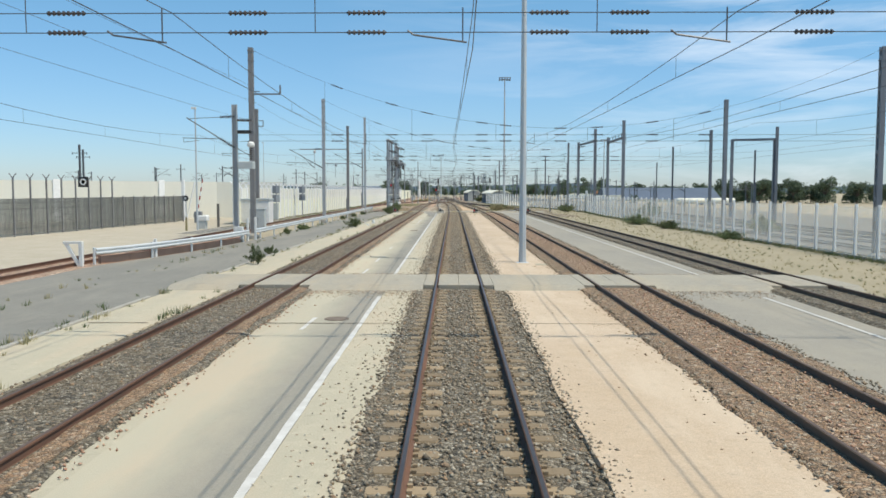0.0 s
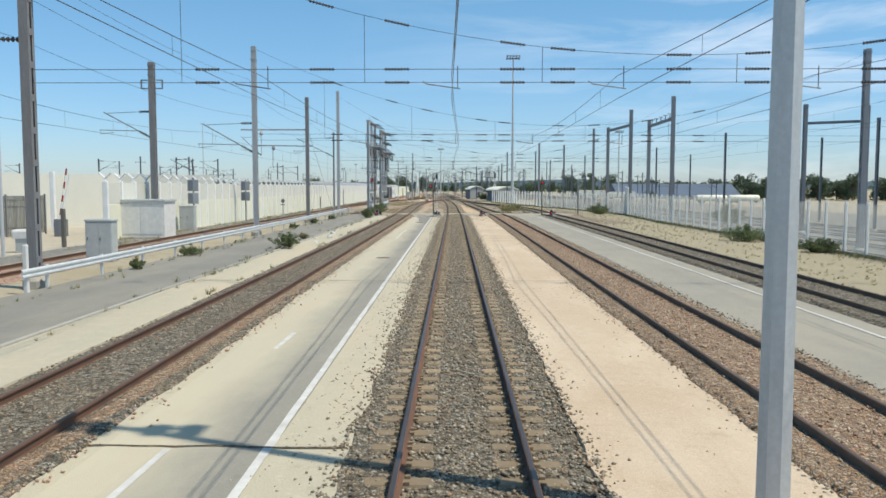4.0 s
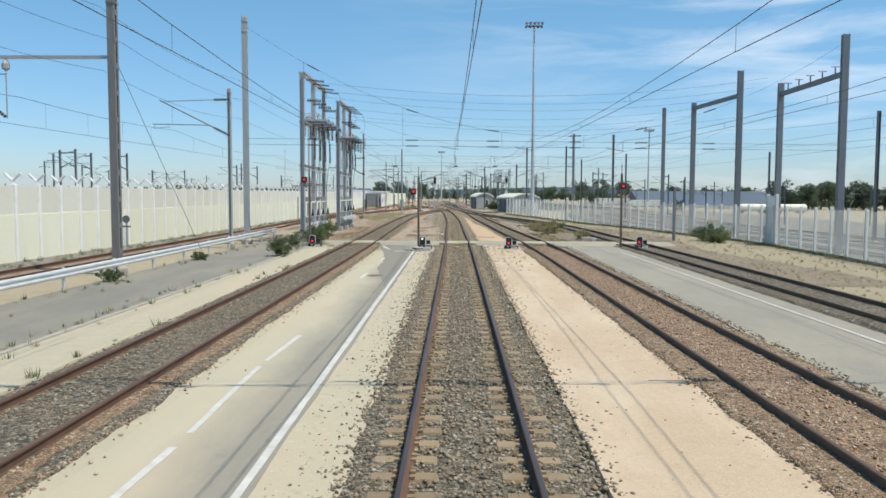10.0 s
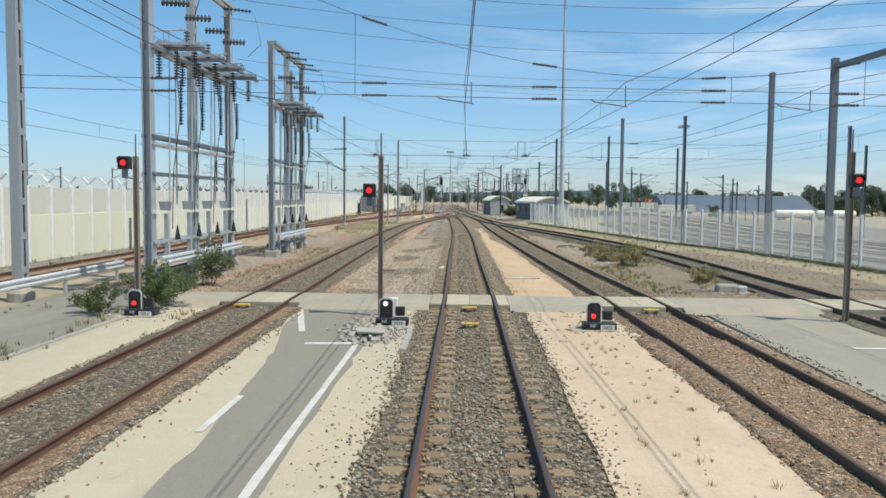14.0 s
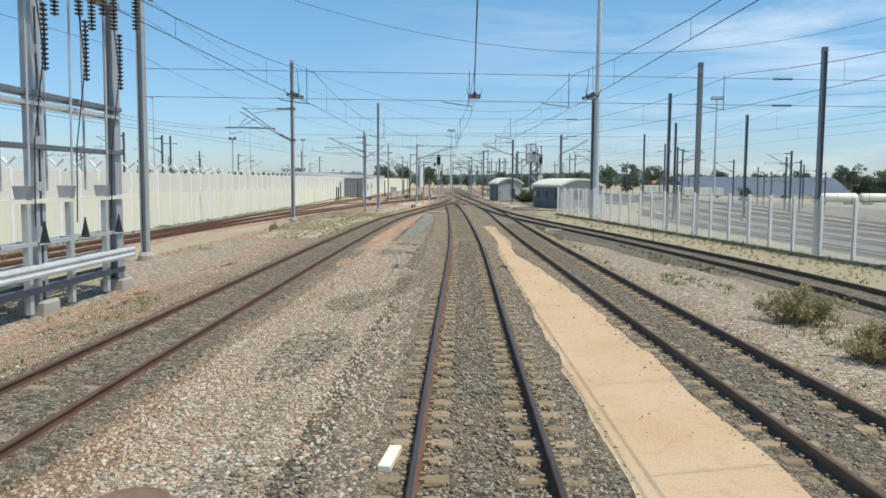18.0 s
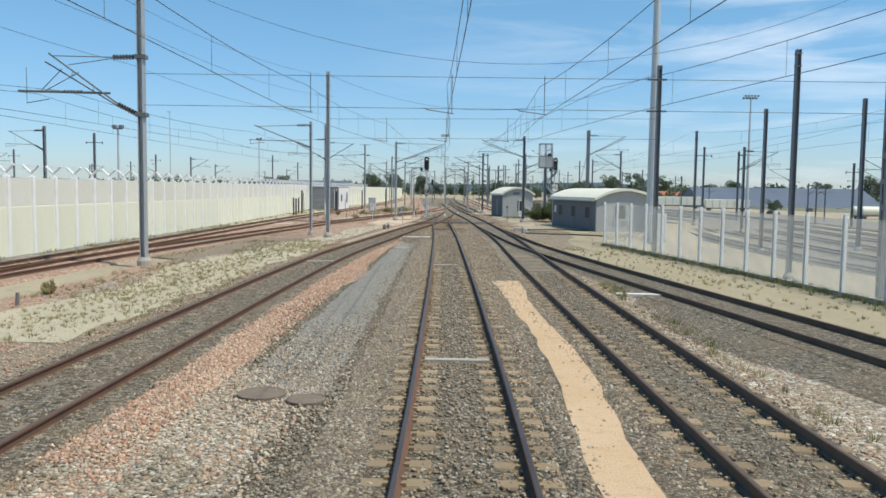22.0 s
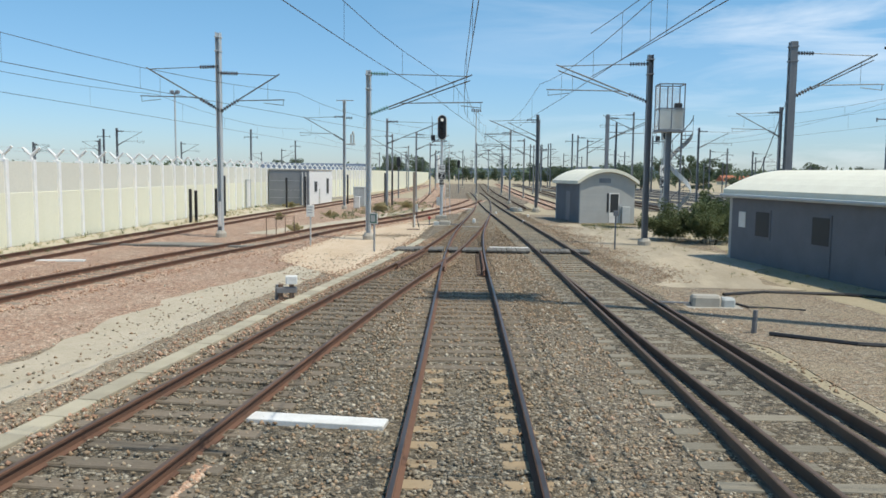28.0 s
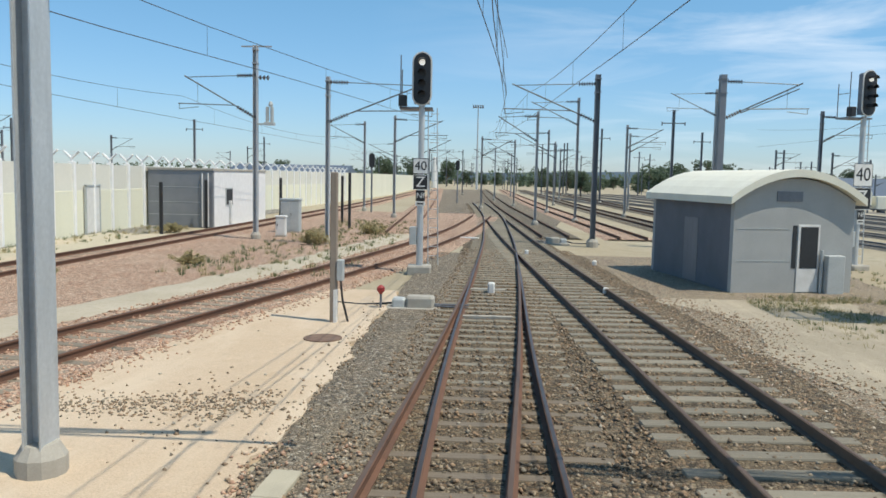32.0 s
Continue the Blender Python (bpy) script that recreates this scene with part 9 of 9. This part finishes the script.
# ---- loose stones ----
def scatter(name, mat, pts, label):
    """Small angular stones at pts (x, y, z, size), one mesh."""
    p = np.array(pts)
    n = len(p)
    rs = np.random.RandomState(len(pts) % 1000)
    octa = np.array([(1, 0, 0), (0, 1, 0), (-1, 0, 0), (0, -1, 0), (0, 0, 1), (0, 0, -1)], float)
    tri = np.array([(0, 1, 4), (1, 2, 4), (2, 3, 4), (3, 0, 4), (1, 0, 5), (2, 1, 5), (3, 2, 5), (0, 3, 5)])
    v = octa[None] * rs.uniform(0.6, 1.35, (n, 6, 1)) + rs.normal(0, 0.16, (n, 6, 3))
    v *= rs.uniform(0.65, 1.2, (n, 1, 3)) * np.array([1, 1, 0.75])
    a = rs.uniform(0, 6.28, n)
    c, s = np.cos(a)[:, None], np.sin(a)[:, None]
    x = v[:, :, 0] * c - v[:, :, 1] * s
    y = v[:, :, 0] * s + v[:, :, 1] * c
    v = np.stack([x, y, v[:, :, 2]], 2) * p[:, 3][:, None, None] + p[:, None, :3]
    f = (tri[None] + (np.arange(n) * 6)[:, None, None]).reshape(-1, 3)
    me = bpy.data.meshes.new(name)
    me.vertices.add(n * 6)
    me.vertices.foreach_set("co", v.reshape(-1))
    me.loops.add(len(f) * 3)
    me.loops.foreach_set("vertex_index", f.reshape(-1).astype(np.int32))
    me.polygons.add(len(f))
    me.polygons.foreach_set("loop_start", np.arange(0, len(f) * 3, 3, dtype=np.int32))
    me.update(calc_edges=True)
    me.validate()
    me.materials.append(M[mat])
    return tagged(new(name, me), label, "stones", "", "stuff")


rs = random.Random(3)
grey, brown, pale, red, dark = [], [], [], [], []
RAILS = GAUGE / 2


def clear_of_rails(u):
    return abs(abs(u) - RAILS) > 0.075


for _ in range(92000):   # own bed
    y = 5 + 224 * rs.random()
    u = rs.uniform(-1.55, 1.62)
    if not clear_of_rails(u) or 26.1 < y < 29.7 or 122.2 < y < 124.9:
        continue
    on_sleeper = (0.36 < abs(u) < 1.15) and (abs(((y + 30) / 0.6 + 0.5) % 1 - 0.5) < 0.2)
    if on_sleeper and rs.random() < ((0.86 if abs(abs(u) - RAILS) < 0.2 else 0.5) if y < 184 else 0.2):
        continue
    ((dark if y > 212 + 4 * rs.random() else grey) if rs.random() < 0.82 else brown).append((OWN(y) + u, y, 0.004 + rs.uniform(-0.01, 0.02), rs.uniform(0.024, 0.046)))
for cl, n, lo, hi, keep in ((LEFT, 36000, 4, 228, 1.35), (RIGHT, 38000, 4, 228, 1.45), (FAR, 11000, 20, 215, 1.4)):
    for _ in range(n):
        y = rs.uniform(lo, hi)
        u = rs.uniform(-keep, keep)
        if clear_of_rails(u) and not (26.0 < y < 29.8 or 122.0 < y < 125.0):
            if cl is RIGHT and y > 199 and abs(((y - 199.4) / 0.6 + 0.5) % 1 - 0.5) < 0.24 and rs.random() < 0.85:
                continue
            inner = abs(u) < RAILS and y < 122
            up = 0.03 if cl is LEFT else (0.056 if y < 118 else 0.006)
            if cl is FAR:
                up = 0.05 if y < 118 else -0.01
            pick = (red if rs.random() < 0.68 else brown) if (cl is RIGHT and inner) else (brown if rs.random() < 0.3 else (dark if y > 214 + 4 * rs.random() else grey))
            pick.append((cl(y) + u, y, up + rs.uniform(-0.01, 0.018), rs.uniform(0.022, 0.043)))
for _ in range(9000):    # rust-stained stones outside the western rail
    y = rs.uniform(4, 122)
    if not 25.6 < y < 30.1:
        red.append((LEFT(y) + 0.84 + abs(rs.gauss(0, 0.3)), y, 0.02, rs.uniform(0.014, 0.036)))
for _ in range(26000):   # dark stones at the junction
    y = 224 + 40 * rs.random() ** 1.3
    x = rs.uniform(min(OWN(y), LEFT(min(y, 256))) - 1.5, RIGHT(y) + 1.9)
    if min(abs(x - (c(y) + s)) for c in (OWN, LEFT, RIGHT) for s in (-RAILS, RAILS)) < 0.08 or 229.9 < y < 231.4:
        continue
    inside = abs(x - OWN(y)) < 1.3 or abs(x - RIGHT(y)) < 1.3
    if inside and abs(((y - 217) / 0.6 + 0.5) % 1 - 0.5) < 0.24 and rs.random() < 0.8:
        continue
    (dark if rs.random() < 0.75 else (brown if rs.random() < 0.6 else grey)).append((x, y, 0.01 + rs.uniform(-0.01, 0.02), rs.uniform(0.024, 0.046)))
for _ in range(9000):    # spilled over the edges of sand and paving
    y = rs.uniform(5, 122)
    if 25.6 < y < 30.1:
        continue
    k = rs.randrange(4)
    x = (1.72 + abs(rs.gauss(0, 0.16)), 4.3 - abs(rs.gauss(0, 0.22)), -1.2 - abs(rs.gauss(0, 0.3)), 6.95 + abs(rs.gauss(0, 0.12)))[k]
    (grey if k != 1 else brown).append((x, y, 0.014, rs.uniform(0.012, 0.034)))
for _ in range(2200):
    y = rs.uniform(5, 122)
    if 25.6 < y < 30.1:
        continue
    pale.append((rs.uniform(-2.1, -1.2) + rs.gauss(0, 0.2), y, 0.004, rs.uniform(0.01, 0.026)))
for _ in range(320):
    y = rs.uniform(5, 122)
    brown.append((rs.uniform(1.9, 4.2), y, 0.014, rs.uniform(0.012, 0.03)))
for _ in range(26000):   # pale stones past the crossing
    y = rs.uniform(125, 168)
    x = rs.uniform(LEFT(y) + 1.2, OWN(y) - 1.3)
    m_ = noise.noise((x * 0.5, y * 0.25, 1)) - (0.5 if x > OWN(y) - 2.3 and y > 150 else 0.0)
    (pale if m_ > -0.22 and -4.7 < x else (red if m_ < -0.1 and x < -4.0 else grey)).append((x, y, 0.01, rs.uniform(0.022, 0.05)))
for _ in range(9000):
    y = rs.uniform(163, 206)
    x = rs.uniform(LEFT(y) + 1.1, -4.2)
    red.append((x, y, 0.018, rs.uniform(0.025, 0.05)))
for _ in range(30000):    # between the converging tracks
    y = rs.uniform(126, 232)
    x = rs.uniform(LEFT(y) + 1.0, OWN(y) - 1.0) if rs.random() < 0.35 and y > 168 else rs.uniform(OWN(y) + 1.0, RIGHT(y) - 1.0)
    if y < 183 and 1.35 < x < 3.9 - 0.055 * (y - 125) + 0.3 and rs.random() < 0.93:
        continue
    if not (166 < y < 202 and -4.0 < x < -2.6):
        (grey if rs.random() < 0.5 else (brown if rs.random() < 0.7 else pale)).append((x, y, 0.012, rs.uniform(0.022, 0.048)))
for _ in range(6000):
    y = rs.uniform(126, 190)
    x = rs.uniform(-12.6, LEFT(y) - 1.5)
    m_ = noise.noise((x * 0.4, y * 0.1, 11))
    (pale if m_ > -0.05 else red).append((x, y, 0.016, rs.uniform(0.018, 0.045)))
for _ in range(7000):    # coarse grey gravel over the grit
    y = rs.uniform(164, 204)
    x = -2.95 + 1.45 * rs.random() ** 0.7 - 0.012 * (y - 166)
    (grey if rs.random() < 0.7 else pale).append((x, y, 0.014, rs.uniform(0.014, 0.034)))
for _ in range(5000):
    y = rs.uniform(125, 232)
    x = LEFT(y) - 1.3 - abs(rs.gauss(0, 1.2))
    (pale if rs.random() < (0.5 if y < 196 else 0.88) else red).append((x, y, 0.008, rs.uniform(0.018, 0.045)))
for _ in range(7000):
    y = rs.uniform(205, 262)
    x = SIDE(y) + rs.uniform(-1.9, 1.9)
    red.append((x, y, 0.03, rs.uniform(0.025, 0.05)))
for _ in range(420):    # edges of the sand path and heap of gravel by the signs
    y = rs.uniform(222, 248)
    x = LEFT(min(y, 236)) - 1.9 - abs(rs.gauss(0, 0.35)) if rs.random() < 0.6 else rs.gauss(-6.4, 0.5)
    y = y if x > -5.8 else rs.gauss(238.2, 0.7)
    (grey if rs.random() < 0.5 else brown).append((x, y + rs.gauss(0, 0.4), 0.03, rs.uniform(0.015, 0.04)))
for _ in range(3600):    # broken border of the sand before the hut
    y = rs.uniform(222, 250)
    x = RIGHT(y) + 2.6 + 0.4 * math.sin(y * 0.9) + rs.gauss(0, 0.45)
    (brown if rs.random() < 0.55 else pale).append((x, y, 0.03, rs.uniform(0.014, 0.04)))
for _ in range(9000):
    y = rs.uniform(126, 250)
    x = RIGHT(y) + 1.1 + abs(rs.gauss(0, 0.55))
    (pale if rs.random() < 0.35 else brown).append((x, y, 0.012, rs.uniform(0.018, 0.045)))
for _ in range(3200):    # crumbled edges of the first crossing
    y = 25.95 - abs(rs.gauss(0, 0.9)) if rs.random() < 0.55 else 30.3 + abs(rs.gauss(0, 0.5))
    x = rs.uniform(-4.7, -1.1) if rs.random() < 0.65 else rs.uniform(7.0, 10.0)
    (pale if rs.random() < 0.75 else grey).append((x, y, 0.012, rs.uniform(0.01, 0.028)))
SAND_W = line([(222.5, -6.0), (224, -7.3), (227, -9.0), (235, -8.9), (242, -8.4), (250, -6.9)])
for _ in range(1100):    # stones straying over the western edge of the sand
    y = rs.uniform(221, 249)
    x = SAND_W(max(y, 222.5)) + rs.gauss(-0.1, 0.38)
    (red if rs.random() < 0.75 else pale).append((x, y, 0.028, rs.uniform(0.018, 0.042)))
for _ in range(3200):    # where the pale stones give way to grit and rusty stone
    y = rs.gauss(168.5, 2.4)
    x = rs.uniform(LEFT(y) + 1.1, OWN(y) - 2.2)
    (pale if rs.random() < 0.45 else (red if x < -4.2 else grey)).append((x, y, 0.016, rs.uniform(0.02, 0.046)))
for _ in range(1300):    # pale rubble where the gravel band meets the sand
    y = rs.uniform(197, 229)
    x = LEFT(y) - 3.4 + rs.gauss(0, 0.9)
    if x < LEFT(y) - 1.9:
        (pale if rs.random() < 0.6 else (grey if rs.random() < 0.5 else brown)).append((x, y, 0.03, rs.uniform(0.014, 0.04)))
for _ in range(4200):    # rusty stones on both sides of the trough
    y = rs.uniform(196, 237)
    x = LEFT(y) - 1.65 + rs.choice((-0.42, 0.38)) + rs.gauss(0, 0.16)
    (red if rs.random() < 0.6 else brown).append((x, y, 0.03, rs.uniform(0.018, 0.042)))
for _ in range(1500):    # gravel strewn in a low band over the sand, and along the trough
    if rs.random() < 0.6:
        x = rs.uniform(-8.6, -5.3)
        y = 238.3 + 0.15 * (x + 6.9) + rs.gauss(0, 0.3)
    else:
        y = rs.uniform(224, 246)
        x = min(-4.84, LEFT(y) - 1.75) + rs.gauss(0.1, 0.14)
    (grey if rs.random() < 0.6 else brown).append((x, y, 0.03, rs.uniform(0.012, 0.03)))
for _ in range(420):     # rubble round the low signals
    x, y = rs.choice(((-1.9, 119.3), (-1.9, 120.6), (3.3, 119.3), (-8.7, 120.4), (11.3, 120.5)))
    pale.append((x + rs.gauss(0, 0.5), y + rs.gauss(0, 0.7), 0.03, rs.uniform(0.02, 0.06)))
scatter("ballast_stones", "loose_grey", grey, "loose grey ballast stones between and beside the rails")
scatter("brown_stones", "loose_brown", brown, "loose brown stones along the tracks")
scatter("pale_stones", "loose_pale", pale, "loose pale stones between the tracks")
scatter("dark_stones", "loose_dark", dark, "dark brown ballast stones at the turnouts")
scatter("rusty_stones", "loose_red", red, "loose rusty stones along the side tracks")
